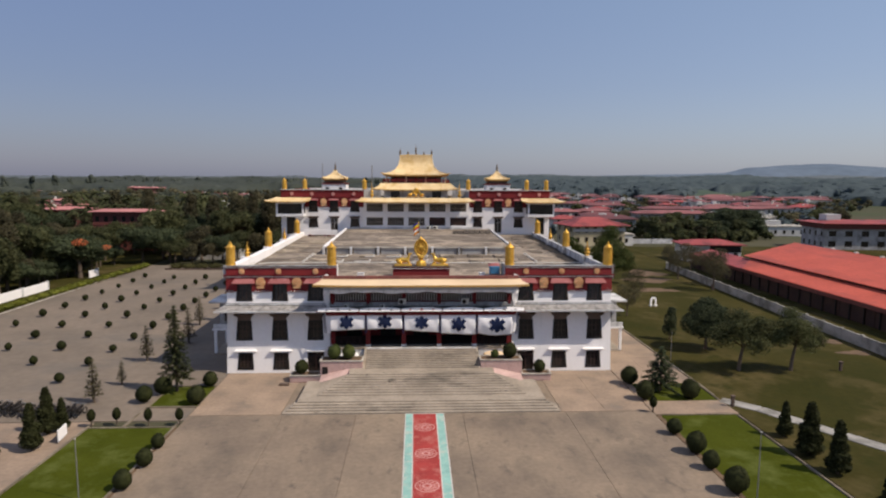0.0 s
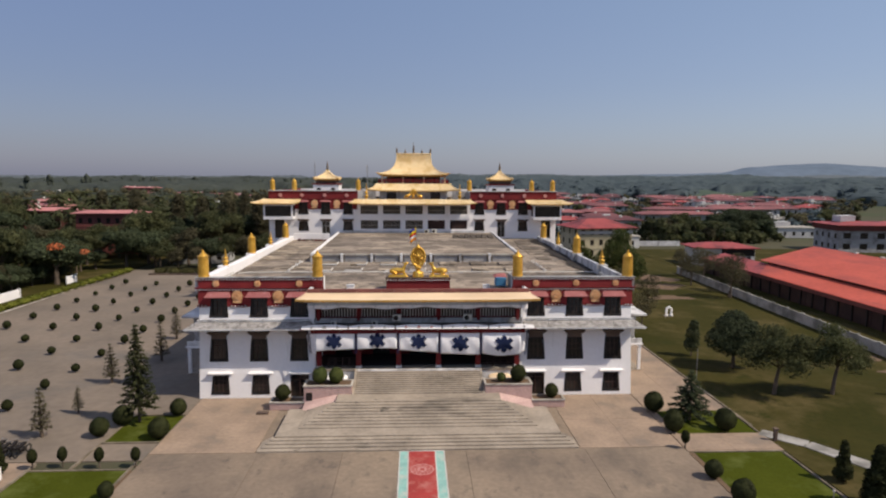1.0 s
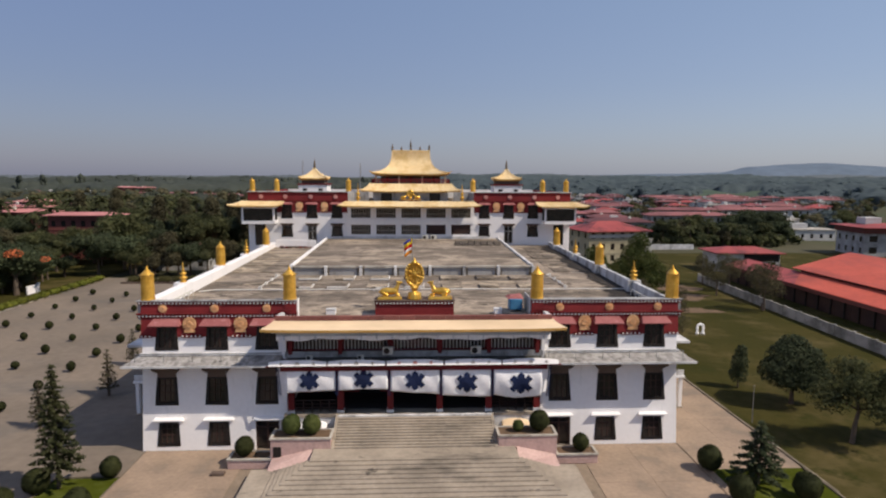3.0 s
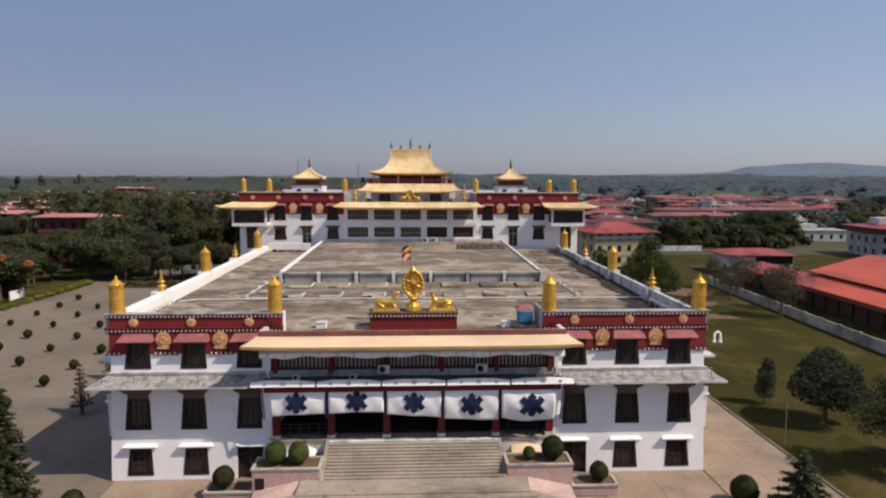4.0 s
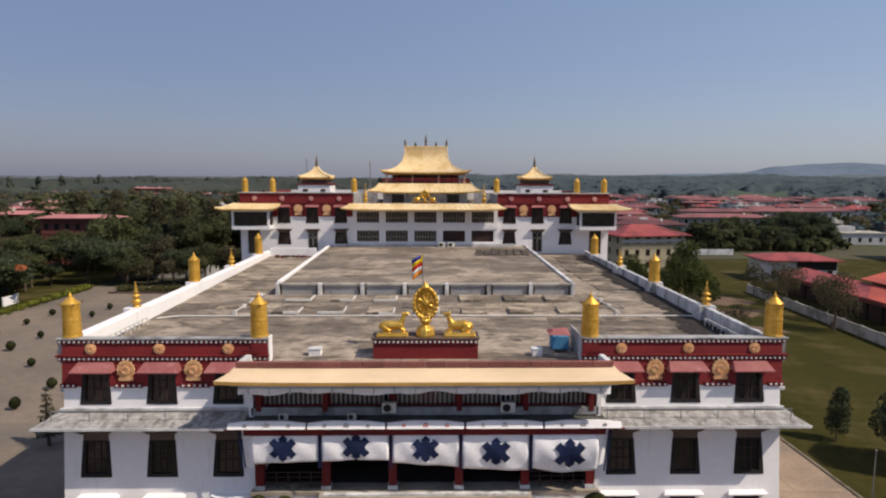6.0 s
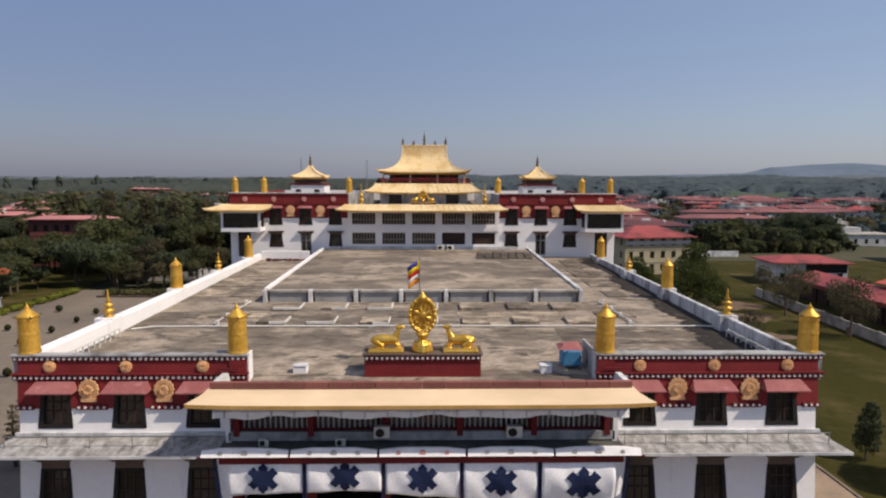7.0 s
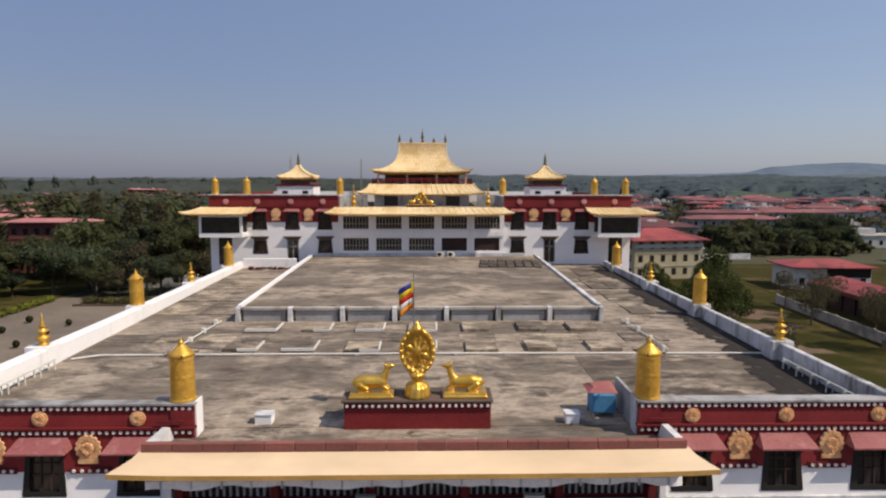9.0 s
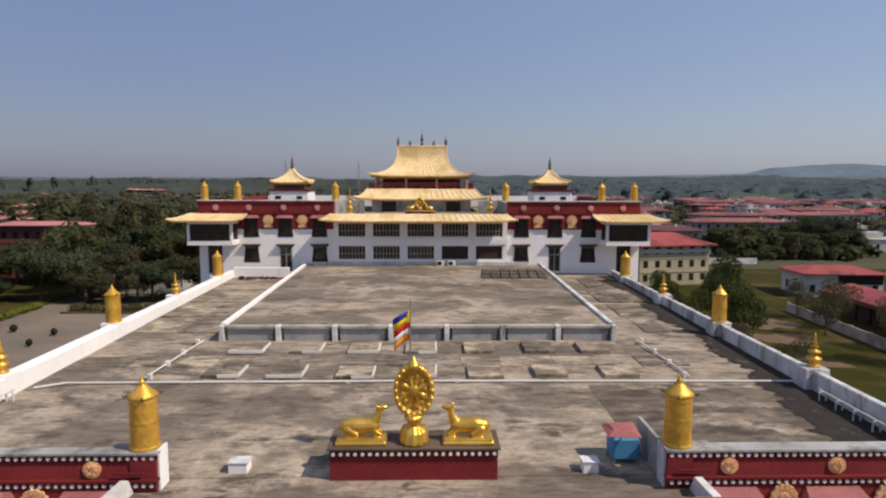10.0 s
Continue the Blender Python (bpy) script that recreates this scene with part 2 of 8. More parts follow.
EARTH = mat("distant_farmland", (0.062, 0.068, 0.040), (0.092, 0.082, 0.055), rough=0.95, big=0.006, fine=0.04, bump=0.0, dirt=(0.05, 0.07, 0.035), dirt_scale=0.012, spec=0.06)
HEDGE = mat("yellow_green_hedge_leaves", (0.119, 0.122, 0.022), (0.072, 0.086, 0.016), rough=0.8, big=0.8, fine=6.0, per_island=0.35, spec=0.06)
# deep, dull and brown leaves: lightened and blued to hold some aerial haze
LEAF_DARK = mat("deep_green_leaves", (0.068, 0.082, 0.048), (0.050, 0.064, 0.038), rough=0.7, big=0.5, fine=4.0, bump=0, per_island=0.32, per_object=0.18, spec=0.06, thin=0.35)
LEAF_MID = mat("dull_green_leaves", (0.096, 0.100, 0.051), (0.067, 0.078, 0.040), rough=0.7, big=0.5, fine=4.0, bump=0, per_island=0.32, per_object=0.2, spec=0.06, thin=0.45)
LEAF_OLIVE = mat("olive_brown_leaves", (0.095, 0.090, 0.038), (0.065, 0.065, 0.030), rough=0.75, big=0.5, fine=4.0, bump=0, per_island=0.32, spec=0.06, thin=0.35)
LEAF_BROWN = mat("brown_olive_leaves", (0.113, 0.101, 0.062), (0.077, 0.072, 0.048), rough=0.75, big=0.5, fine=4.0, bump=0, per_island=0.32, per_object=0.2, spec=0.06, thin=0.45)
LEAF_TOPIARY = mat("clipped_shrub_leaves", (0.023, 0.026, 0.010), (0.016, 0.019, 0.008), rough=0.7, big=1.0, fine=5.0, bump=0, per_island=0.35, spec=0.06)
LEAF_CYPRESS = mat("dark_cypress_leaves", (0.042, 0.046, 0.020), (0.028, 0.032, 0.014), rough=0.7, big=0.5, fine=4.0, bump=0, per_island=0.32, spec=0.06, thin=0.25)
LEAF_LIGHT = mat("fresh_green_leaves", (0.075, 0.088, 0.030), (0.050, 0.066, 0.024), rough=0.7, big=0.5, fine=4.0, bump=0, per_island=0.32, spec=0.06, thin=0.35)
LEAF_FLAME = mat("orange_blossom_petals", (0.46, 0.13, 0.05), (0.34, 0.08, 0.03), rough=0.7, bump=0, per_island=0.3)
BARK = mat("grey_brown_bark", (0.13, 0.10, 0.075), (0.08, 0.06, 0.045), fine=9.0, stretch=(1, 1, 0.3), bump=0.5)
WOODS = mat("hazy_distant_foliage", (0.052, 0.058, 0.045), (0.036, 0.044, 0.036), rough=0.9, big=0.02, fine=0.4, bump=0, per_island=0.28, spec=0.06)
# the blue of aerial haze is mixed into this leaf colour
WOODS_MID = mat("haze_tinted_foliage", (0.068, 0.088, 0.096), (0.054, 0.072, 0.080), rough=0.9, big=0.012, fine=0.2, bump=0, per_island=0.15, spec=0.06)
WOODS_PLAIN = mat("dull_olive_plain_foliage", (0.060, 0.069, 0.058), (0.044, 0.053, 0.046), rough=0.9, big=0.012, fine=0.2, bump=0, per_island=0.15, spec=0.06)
# far woods and hills: base colours paled and blued for aerial haze
WOODS_FAR = mat("haze_blue_far_foliage", (0.105, 0.122, 0.138), (0.090, 0.106, 0.120), rough=0.95, big=0.01, fine=0.1, bump=0, per_island=0.15, spec=0.06)
HILL = mat("haze_blue_far_hill", (0.128, 0.165, 0.215), (0.115, 0.150, 0.197), rough=1.0, big=0.002, fine=0.02, bump=0, spec=0.06)
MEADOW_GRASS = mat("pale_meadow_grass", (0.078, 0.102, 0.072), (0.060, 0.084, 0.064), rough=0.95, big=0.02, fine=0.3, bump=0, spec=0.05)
TIN = mat("red_sheet_roof", (0.52, 0.105, 0.066), (0.44, 0.085, 0.052), rough=0.6, big=0.15, fine=1.5, bump=0.08, dirt=(0.32, 0.07, 0.05), dirt_scale=0.2, dirt_stretch=(1, 0.3, 1))
TIN_FADED = mat("faded_red_sheet_roof", (0.225, 0.088, 0.095), (0.14, 0.058, 0.064), rough=0.7, big=0.1, fine=0.8, bump=0.05, per_object=0.4)
TIN_DULL = mat("dull_dark_red_roof", (0.34, 0.075, 0.07), (0.24, 0.05, 0.05), rough=0.6, big=0.15, fine=1.2, bump=0.05, dirt=(0.10, 0.03, 0.03), dirt_scale=0.25)
TIN_PINK = mat("sun_bleached_pink_roof", (0.50, 0.21, 0.20), (0.42, 0.17, 0.165), rough=0.7, big=0.1, fine=0.8, bump=0.05)
HOUSE_GREY = mat("grey_stained_house_wall", (0.40, 0.395, 0.39), (0.30, 0.295, 0.29), big=0.3, fine=1.5, dirt=(0.16, 0.15, 0.145), dirt_scale=0.35, dirt_at=(0.5, 0.7))
HOUSE_WHITE = mat("grey_white_house_wall", (0.55, 0.55, 0.55), (0.45, 0.45, 0.46), big=0.2, fine=1.5, per_object=0.12)
HOUSE_CREAM = mat("cream_house_wall", (0.44, 0.39, 0.27), (0.36, 0.32, 0.22), big=0.2, fine=1.5)
HOUSE_BROWN = mat("red_brown_house_wall", (0.17, 0.055, 0.045), (0.13, 0.045, 0.04), big=0.2, fine=1.5)
BRICKWALL = mat("pale_boundary_wall", (0.36, 0.345, 0.32), (0.25, 0.24, 0.22), dirt=(0.13, 0.125, 0.11), dirt_scale=0.4, dirt_at=(0.48, 0.68))
STEEL = mat("galvanised_steel", (0.35, 0.35, 0.35), (0.27, 0.27, 0.27), rough=0.5, metal=0.6, fine=10.0)
AC_WHITE = mat("yellowed_white_metal", (0.62, 0.61, 0.56), (0.52, 0.51, 0.47), rough=0.5, fine=10.0)
TARP = mat("blue_tarpaulin", (0.08, 0.26, 0.44), (0.06, 0.20, 0.36), rough=0.6, fine=7.0)
TYRE = mat("black_rubber", (0.02, 0.02, 0.02), (0.015, 0.015, 0.015), rough=0.8)
FLAG = [mat("flag_" + nm, c, rough=0.85, fine=14.0, bump=0.03) for nm, c in (("blue", (0.05, 0.06, 0.36)), ("yellow", (0.80, 0.58, 0.02)), ("red", (0.55, 0.03, 0.02)), ("white", (0.75, 0.72, 0.70)), ("orange", (0.80, 0.28, 0.02)))]


# ---- mesh helpers ----
def part(name, bm, material, parent=None, label="", at=None):
    """Links a bmesh as one mesh object under its thing or part."""
    me = bpy.data.meshes.new(name)
    bm.to_mesh(me)
    bm.free()
    return link(name, me, material, parent, label, at)


def link(name, me, material, parent=None, label="", at=None):
    for m in material if isinstance(material, (list, tuple)) else (material,):
        me.materials.append(m)
    ob = new(name, me)
    if at is not None:
        ob.matrix_basis = at
    if parent is not None:
        ob.parent = parent
    return tagged(ob, label)


def thing(name, label, category, group="", at=None, kind=""):
    ob = tagged(new(name), label, category, group, kind)
    if at is not None:
        ob.matrix_basis = at
    return ob


def smooth(ob):
    for f in ob.data.polygons:
        f.use_smooth = True
    return ob


def box(bm, x0, x1, y0, y1, z0, z1, mi=0):
    v = [bm.verts.new(p) for p in ((x0, y0, z0), (x1, y0, z0), (x1, y1, z0), (x0, y1, z0), (x0, y0, z1), (x1, y0, z1), (x1, y1, z1), (x0, y1, z1))]
    for q in ((0, 3, 2, 1), (4, 5, 6, 7), (0, 1, 5, 4), (1, 2, 6, 5), (2, 3, 7, 6), (3, 0, 4, 7)):
        bm.faces.new([v[i] for i in q]).material_index = mi
    return v


def boxed(*a, bevel=0.0):
    bm = bmesh.new()
    box(bm, *a)
    if bevel:
        bmesh.ops.bevel(bm, geom=bm.edges[:], offset=bevel, segments=1, affect="EDGES")
    return bm


def hull8(bm, low, high, mi=0):
    """A block between two rings of four points."""
    v = [bm.verts.new(p) for p in (*low, *high)]
    for q in ((0, 3, 2, 1), (4, 5, 6, 7), (0, 1, 5, 4), (1, 2, 6, 5), (2, 3, 7, 6), (3, 0, 4, 7)):
        bm.faces.new([v[i] for i in q]).material_index = mi


def lathe(bm, profile, segments=16, centre=(0, 0, 0), mi=0):
    """A turned solid from (radius, height) pairs, from the bottom up."""
    rings = []
    for r, z in profile:
        rings.append([bm.verts.new((centre[0] + r * math.cos(2 * math.pi * k / segments), centre[1] + r * math.sin(2 * math.pi * k / segments), centre[2] + z)) for k in range(segments)])
    for a, b in zip(rings, rings[1:]):
        for k in range(segments):
            bm.faces.new((a[k], a[(k + 1) % segments], b[(k + 1) % segments], b[k])).material_index = mi
    bm.faces.new(rings[0][::-1]).material_index = mi
    bm.faces.new(rings[-1]).material_index = mi
    return bm


def tube(bm, points, radii, segments=7, mi=0):
    """A tapering limb along points."""
    rings = []
    for k, (p, r) in enumerate(zip(points, radii)):
        a, b = Vector(points[max(0, k - 1)]), Vector(points[min(len(points) - 1, k + 1)])
        way = (b - a).normalized()
        side = way.cross(Vector((0.31, 0.95, 0.02) if abs(way.y) < 0.9 else (1, 0, 0))).normalized()
        up = side.cross(way)
        rings.append([bm.verts.new(Vector(p) + r * (math.cos(q) * side + math.sin(q) * up)) for q in (2 * math.pi * s / segments for s in range(segments))])
    for a, b in zip(rings, rings[1:]):
        for k in range(segments):
            bm.faces.new((a[k], a[(k + 1) % segments], b[(k + 1) % segments], b[k])).material_index = mi
    bm.faces.new(rings[0]).material_index = mi
    bm.faces.new(rings[-1][::-1]).material_index = mi
    return bm


def disc(bm, c, r, normal="y", depth=0.04, segments=10, mi=0, squash=1.0):
    """A thick round plate that faces -y (or +z)."""
    ring = [(r * math.cos(2 * math.pi * k / segments), squash * r * math.sin(2 * math.pi * k / segments)) for k in range(segments)]
    if normal == "y":
        a = [bm.verts.new((c[0] + u, c[1] - depth, c[2] + w)) for u, w in ring]
        b = [bm.verts.new((c[0] + u, c[1], c[2] + w)) for u, w in ring]
    else:
        a = [bm.verts.new((c[0] + u, c[1] + w, c[2] + depth)) for u, w in ring]
        b = [bm.verts.new((c[0] + u, c[1] + w, c[2])) for u, w in ring]
    bm.faces.new(a).material_index = mi
    for k in range(segments):
        bm.faces.new((b[k], b[(k + 1) % segments], a[(k + 1) % segments], a[k])).material_index = mi


def holed_wall(bm, x0, x1, z0, z1, holes, front, thick):
    """A wall in x and z whose front follows front(z), with holes (x0, x1, z0, z1) cut right through."""
    xs = sorted({x0, x1, *(v for h in holes for v in h[:2] if x0 < v < x1)})
    zs = sorted({z0, z1, *(v for h in holes for v in h[2:] if z0 < v < z1)})
    solid = lambda i, k: 0 <= i < len(xs) - 1 and 0 <= k < len(zs) - 1 and not any(
        h[0] < (xs[i] + xs[i + 1]) / 2 < h[1] and h[2] < (zs[k] + zs[k + 1]) / 2 < h[3] for h in holes)
    F = lambda i, k: (xs[i], front(zs[k]), zs[k])
    B = lambda i, k: (xs[i], front(zs[k]) + thick, zs[k])
    put = lambda *c: bm.faces.new([bm.verts.new(p) for p in c])
    for i in range(len(xs) - 1):
        for k in range(len(zs) - 1):
            if not solid(i, k):
                continue
            put(F(i, k), F(i + 1, k), F(i + 1, k + 1), F(i, k + 1))
            put(B(i + 1, k), B(i, k), B(i, k + 1), B(i + 1, k + 1))
            if not solid(i - 1, k):
                put(B(i, k), F(i, k), F(i, k + 1), B(i, k + 1))
            if not solid(i + 1, k):
                put(F(i + 1, k), B(i + 1, k), B(i + 1, k + 1), F(i + 1, k + 1))
            if not solid(i, k - 1):
                put(B(i, k), B(i + 1, k), F(i + 1, k), F(i, k))
            if not solid(i, k + 1):
                put(F(i, k + 1), F(i + 1, k + 1), B(i + 1, k + 1), B(i, k + 1))
    bmesh.ops.remove_doubles(bm, verts=bm.verts, dist=0.001)
    return bm


# ---- the assembly hall: front block ----
BATTER = 0.1
front = lambda z: -1.07 + BATTER * z
hall = thing("monastery_hall", "white three-storey monastery hall with maroon parapets and golden eave", "building")

# windows: one kind for each storey, built once and copied
def trapezoid(bm, w0, w1, z0, z1, y0, y1, mi=0):
    hull8(bm, ((-w0 / 2, y0, z0), (w0 / 2, y0, z0), (w0 / 2, y1, z0), (-w0 / 2, y1, z0)), ((-w1 / 2, y0, z1), (w1 / 2, y0, z1), (w1 / 2, y1, z1), (-w1 / 2, y1, z1)), mi)


def make_window(w, h, parent, at, flare=0.10, bars=3):
    """A black battered surround with dark panes behind a brown lattice."""
    bm = bmesh.new()
    for s in (-1, 1):
        hull8(bm, ((s * (w / 2 + flare) - 0.14, -0.06, 0), (s * (w / 2 + flare) + 0.14, -0.06, 0), (s * (w / 2 + flare) + 0.14, 0.12, 0), (s * (w / 2 + flare) - 0.14, 0.12, 0)),
              ((s * w / 2 - 0.1, -0.06, h), (s * w / 2 + 0.1, -0.06, h), (s * w / 2 + 0.1, 0.12, h), (s * w / 2 - 0.1, 0.12, h)))
    box(bm, -w / 2 - flare - 0.13, w / 2 + flare + 0.13, -0.055, 0.11, -0.05, 0.17)
    box(bm, -w / 2 - 0.08, w / 2 + 0.08, -0.05, 0.11, h - 0.14, h + 0.02)
    win = part("window", bm, BLACK, parent, "black battered window surround with brown lattice", at)
    bm = bmesh.new()
    trapezoid(bm, w + 0.1, w - 0.05, 0.15, h - 0.1, 0.10, 0.13)
    part("pane", bm, GLASS, win)
    bm = bmesh.new()
    for k in range(bars + 1):
        x = (k / bars - 0.5) * (w - 0.1)
        box(bm, x - 0.035, x + 0.035, 0.05, 0.10, 0.17, h - 0.12)
    for z in (0.17 + 0.36 * h, 0.17 + 0.62 * h):
        box(bm, -w / 2, w / 2, 0.045, 0.095, z - 0.03, z + 0.03)
    part("lattice", bm, LATTICE, win)
    return win


def canopy(w, out, drop, parent, at, material, name="awning", label=""):
    """A small sloping roof over a window, with side cheeks."""
    bm = bmesh.new()
    hull8(bm, ((-w / 2, -out, 0), (w / 2, -out, 0), (w / 2, 0.1, 0.02), (-w / 2, 0.1, 0.02)),
          ((-w / 2, -out, 0.07), (w / 2, -out, 0.07), (w / 2 - 0.22, 0.1, drop + 0.07), (-w / 2 + 0.22, 0.1, drop + 0.07)))
    return part(name, bm, material, parent, label, at)


COLS = (11.86, 15.8, 19.72)
TOP_W, MID_W, LOW_W = 1.36, 1.36, 1.34
holes = []
for s in (-1, 1):
    for c in COLS:
        holes.append((s * c - 0.74, s * c + 0.74, 8.02, 9.95))
        holes.append((s * c - 0.74, s * c + 0.74, 3.66, 5.85))
        if c != COLS[0]:
            holes.append((s * (c - 0.15) - 0.73, s * (c - 0.15) + 0.73, 0.4, 2.25))
    holes.append((min(s * 10.9, s * 12.75), max(s * 10.9, s * 12.75), -0.1, 2.28))
for name, z0, z1, m in (("wall", 0.0, 9.05, WHITE), ("parapet_wall", 9.05, 11.90, RED)):
    for s in (-1, 1):
        a, b = sorted((s * 10.45, s * (21.62 if z0 == 0 else 21.72)))
        part(name, holed_wall(bmesh.new(), a, b, z0, z1, holes, lambda z: front(z) - (0.04 if z0 else 0), 0.45), m, hall)
made_windows = {}
for s in (-1, 1):
    for c in COLS:
        for key, z, h, w in (("top", 8.02, 1.92, TOP_W), ("mid", 3.66, 2.18, MID_W), ("low", 0.4, 1.85, LOW_W)):
            if key == "low" and c == COLS[0]:
                continue
            at = pose(s * (c - (0.15 if key == "low" else 0)), front(z) + 0.02, z, -5.7)
            if key in made_windows:
                copy_thing(made_windows[key], at)
            else:
                made_windows[key] = make_window(w, h, hall, at)
# awnings over the top windows, lintels over the middle ones, white slabs over the low ones
for s in (-1, 1):
    for c in COLS:
        at = pose(s * c, front(10.05) - 0.02, 10.02)
        if "awn" in made_windows:
            copy_thing(made_windows["awn"], at)
            copy_thing(made_windows["lin"], pose(s * c, front(6.0), 5.86))
            copy_thing(made_windows["slab"], pose(s * (c - 0.15), front(2.6), 2.45))
        else:
            made_windows["awn"] = canopy(2.42, 0.72, 0.48, hall, at, RED_PALE, label="faded red sheet awning")
            bm = bmesh.new()
            for k, (hw, z0, z1, out) in enumerate(((0.72, 0.0, 0.42, 0.10), (0.86, 0.42, 0.56, 0.24), (0.98, 0.56, 0.68, 0.38), (1.06, 0.68, 0.76, 0.48))):
                box(bm, -hw, hw, -out, 0.1, z0, z1)
            made_windows["lin"] = part("lintel", bm, LINTEL, hall, "stepped brown timber lintel", pose(s * c, front(6.0), 5.86))
            made_windows["slab"] = canopy(2.45, 0.36, 0.16, hall, pose(s * (c - 0.15), front(2.6), 2.45), WHITE, "awning", "white concrete window hood")
# dark doors beside the stair
for s in (-1, 1):
    bm = bmesh.new()
    box(bm, s * 11.82 - 0.92, s * 11.82 + 0.92, -0.70, -0.62, 0.02, 2.26)
    d = part("door", bm, GLASS, hall, "dark glazed entrance door")
    bm = bmesh.new()
    for x in (-0.9, -0.02, 0.86):
        box(bm, s * 11.82 + x - 0.04, s * 11.82 + x + 0.08, -0.86, -0.70, 0.02, 2.26)
    box(bm, s * 11.82 - 0.94, s * 11.82 + 0.94, -0.85, -0.70, 1.75, 1.85)
    part("frame", bm, LATTICE, d)

# side and back walls, inner floors
for s in (-1, 1):
    bm = bmesh.new()
    hull8(bm, ((s * 21.2, front(0) + 0.45, 0), (s * 21.6, front(0) + 0.02, 0), (s * 21.6, 50, 0), (s * 21.2, 50, 0)) if s > 0 else ((-21.6, front(0) + 0.02, 0), (-21.2, front(0) + 0.45, 0), (-21.2, 50, 0), (-21.6, 50, 0)),
          ((21.25, front(9.0) + 0.45, 9.0), (21.6, front(9.0) + 0.02, 9.0), (21.6, 50, 9.0), (21.25, 50, 9.0)) if s > 0 else ((-21.6, front(9.0) + 0.02, 9.0), (-21.25, front(9.0) + 0.45, 9.0), (-21.25, 50, 9.0), (-21.6, 50, 9.0)))
    part("side_wall", bm, WHITE, hall)
    a, b = sorted((s * 21.25, s * 21.72))
    part("side_wall", boxed(a, b, 0.25, 50, 9.05, 10.4), RED, hall, "maroon upper side wall")
for z in (0.02, 3.0, 7.4):
    part("inner_floor", boxed(-21.15, 21.15, front(z) + 0.5, 8.0, z - 0.12, z), DARKROOM, hall, "interior floor in a shade-dark colour")
part("inner_wall", boxed(-21.15, 21.15, 7.9, 8.1, 0.1, 10.2), DARKROOM, hall, "interior partition wall in a shade-dark colour")

# friezes of white dots, on dark strips, along the parapet
def frieze(x0, x1, z, parent, y=None, pitch=0.285, r=0.075):
    yy = front(z) - 0.04 if y is None else y
    strip = part("frieze", boxed(x0, x1, yy - 0.07, yy + 0.02, z - 0.13, z + 0.13), RED_DARK, parent, "dark red frieze strip with white dots")
    bm = bmesh.new()
    n = int((x1 - x0 - 0.1) / pitch)
    for k in range(n):
        disc(bm, (x0 + (x1 - x0) * (k + 0.5) / n, yy - 0.072, z), r, depth=0.045, segments=8)
    tagged(part("dots", bm, DOT, strip), kind="stuff")


for s in (-1, 1):
    a, b = sorted((s * 9.5, s * 21.95))
    for z in (11.73, 10.72):
        frieze(a, b, z, hall)
        part("cornice", boxed(a - 0.08, b + 0.08, front(z) - 0.20, front(z) + 0.1, z + 0.135, z + 0.22), RED_DARK if z < 11 else GREY_PARAPET, hall, "thin projecting cornice")
    edges = [s * 10.5] + [s * c + d for c in COLS for d in ((-1.12, 1.12) if s > 0 else (1.12, -1.12))] + [s * 21.8]
    for k in range(0, 8, 2):
        if abs(edges[k + 1] - edges[k]) > 0.35:
            frieze(min(edges[k], edges[k + 1]), max(edges[k], edges[k + 1]), 9.12, hall)
    # the parapet block behind the red face
    bm = bmesh.new()
    for xa, xb, deep in ((9.5, 11.3, 0.82), (11.3, 21.4, 0.46 if s < 0 else 0.6), (21.4, 22.0, 0.82)):
        box(bm, min(s * xa, s * xb), max(s * xa, s * xb), 0.13, deep, 10.4, 11.955)
    part("parapet", bm, GREY_PARAPET, hall, "thick parapet with stained coping")
    # the right end is greyer: its shade is in the paint
    part("parapet_end", boxed(min(s * 9.42, s * 9.49), max(s * 9.42, s * 9.49), 0.1, 0.84, 10.42, 11.97), WHITE if s < 0 else STAINED_SHADED_WHITE, hall, "white plastered end of the parapet")
    part("parapet_face", boxed(min(s * 9.5, s * 10.45), max(s * 9.5, s * 10.45), -0.03, 0.09, 10.4, 11.93), RED, hall, "maroon parapet end")
    # small round plates and large wreathed medallions
    for x in (11.85, 15.95, 20.0):
        bm = bmesh.new()
        disc(bm, (s * x, front(11.35) - 0.04, 11.3), 0.33, depth=0.07, segments=20)
        disc(bm, (s * x, front(11.35) - 0.11, 11.3), 0.25, depth=0.04, segments=20)
        for k in range(6):
            disc(bm, (s * x + 0.15 * math.cos(k * 1.047), front(11.35) - 0.15, 11.3 + 0.15 * math.sin(k * 1.047)), 0.06, depth=0.05, segments=8)
        part("roundel", bm, ORANGE, hall, "small orange gilt roundel")
    for x in (13.9, 17.9):
        bm = bmesh.new()
        y = front(10.1) - 0.04
        disc(bm, (s * x, y, 10.08), 0.43, depth=0.10, segments=24)
        for k in range(14):
            q = k * 2 * math.pi / 14
            disc(bm, (s * x + 0.43 * math.cos(q), y - 0.04, 10.08 + 0.47 * math.sin(q)), 0.115, depth=0.10, segments=9)
        disc(bm, (s * x, y - 0.1, 10.08), 0.26, depth=0.08, segments=18)
        for k in range(8):
            q = k * math.pi / 4
            disc(bm, (s * x + 0.2 * math.cos(q), y - 0.17, 10.08 + 0.2 * math.sin(q)), 0.06, depth=0.06, segments=7)
        box(bm, s * x - 0.42, s * x + 0.42, y - 0.16, y, 9.42, 9.60)
        box(bm, s * x - 0.30, s * x + 0.30, y - 0.12, y, 9.58, 9.72)
        part("medallion", bm, ORANGE, hall, "large orange gilt wreath medallion")

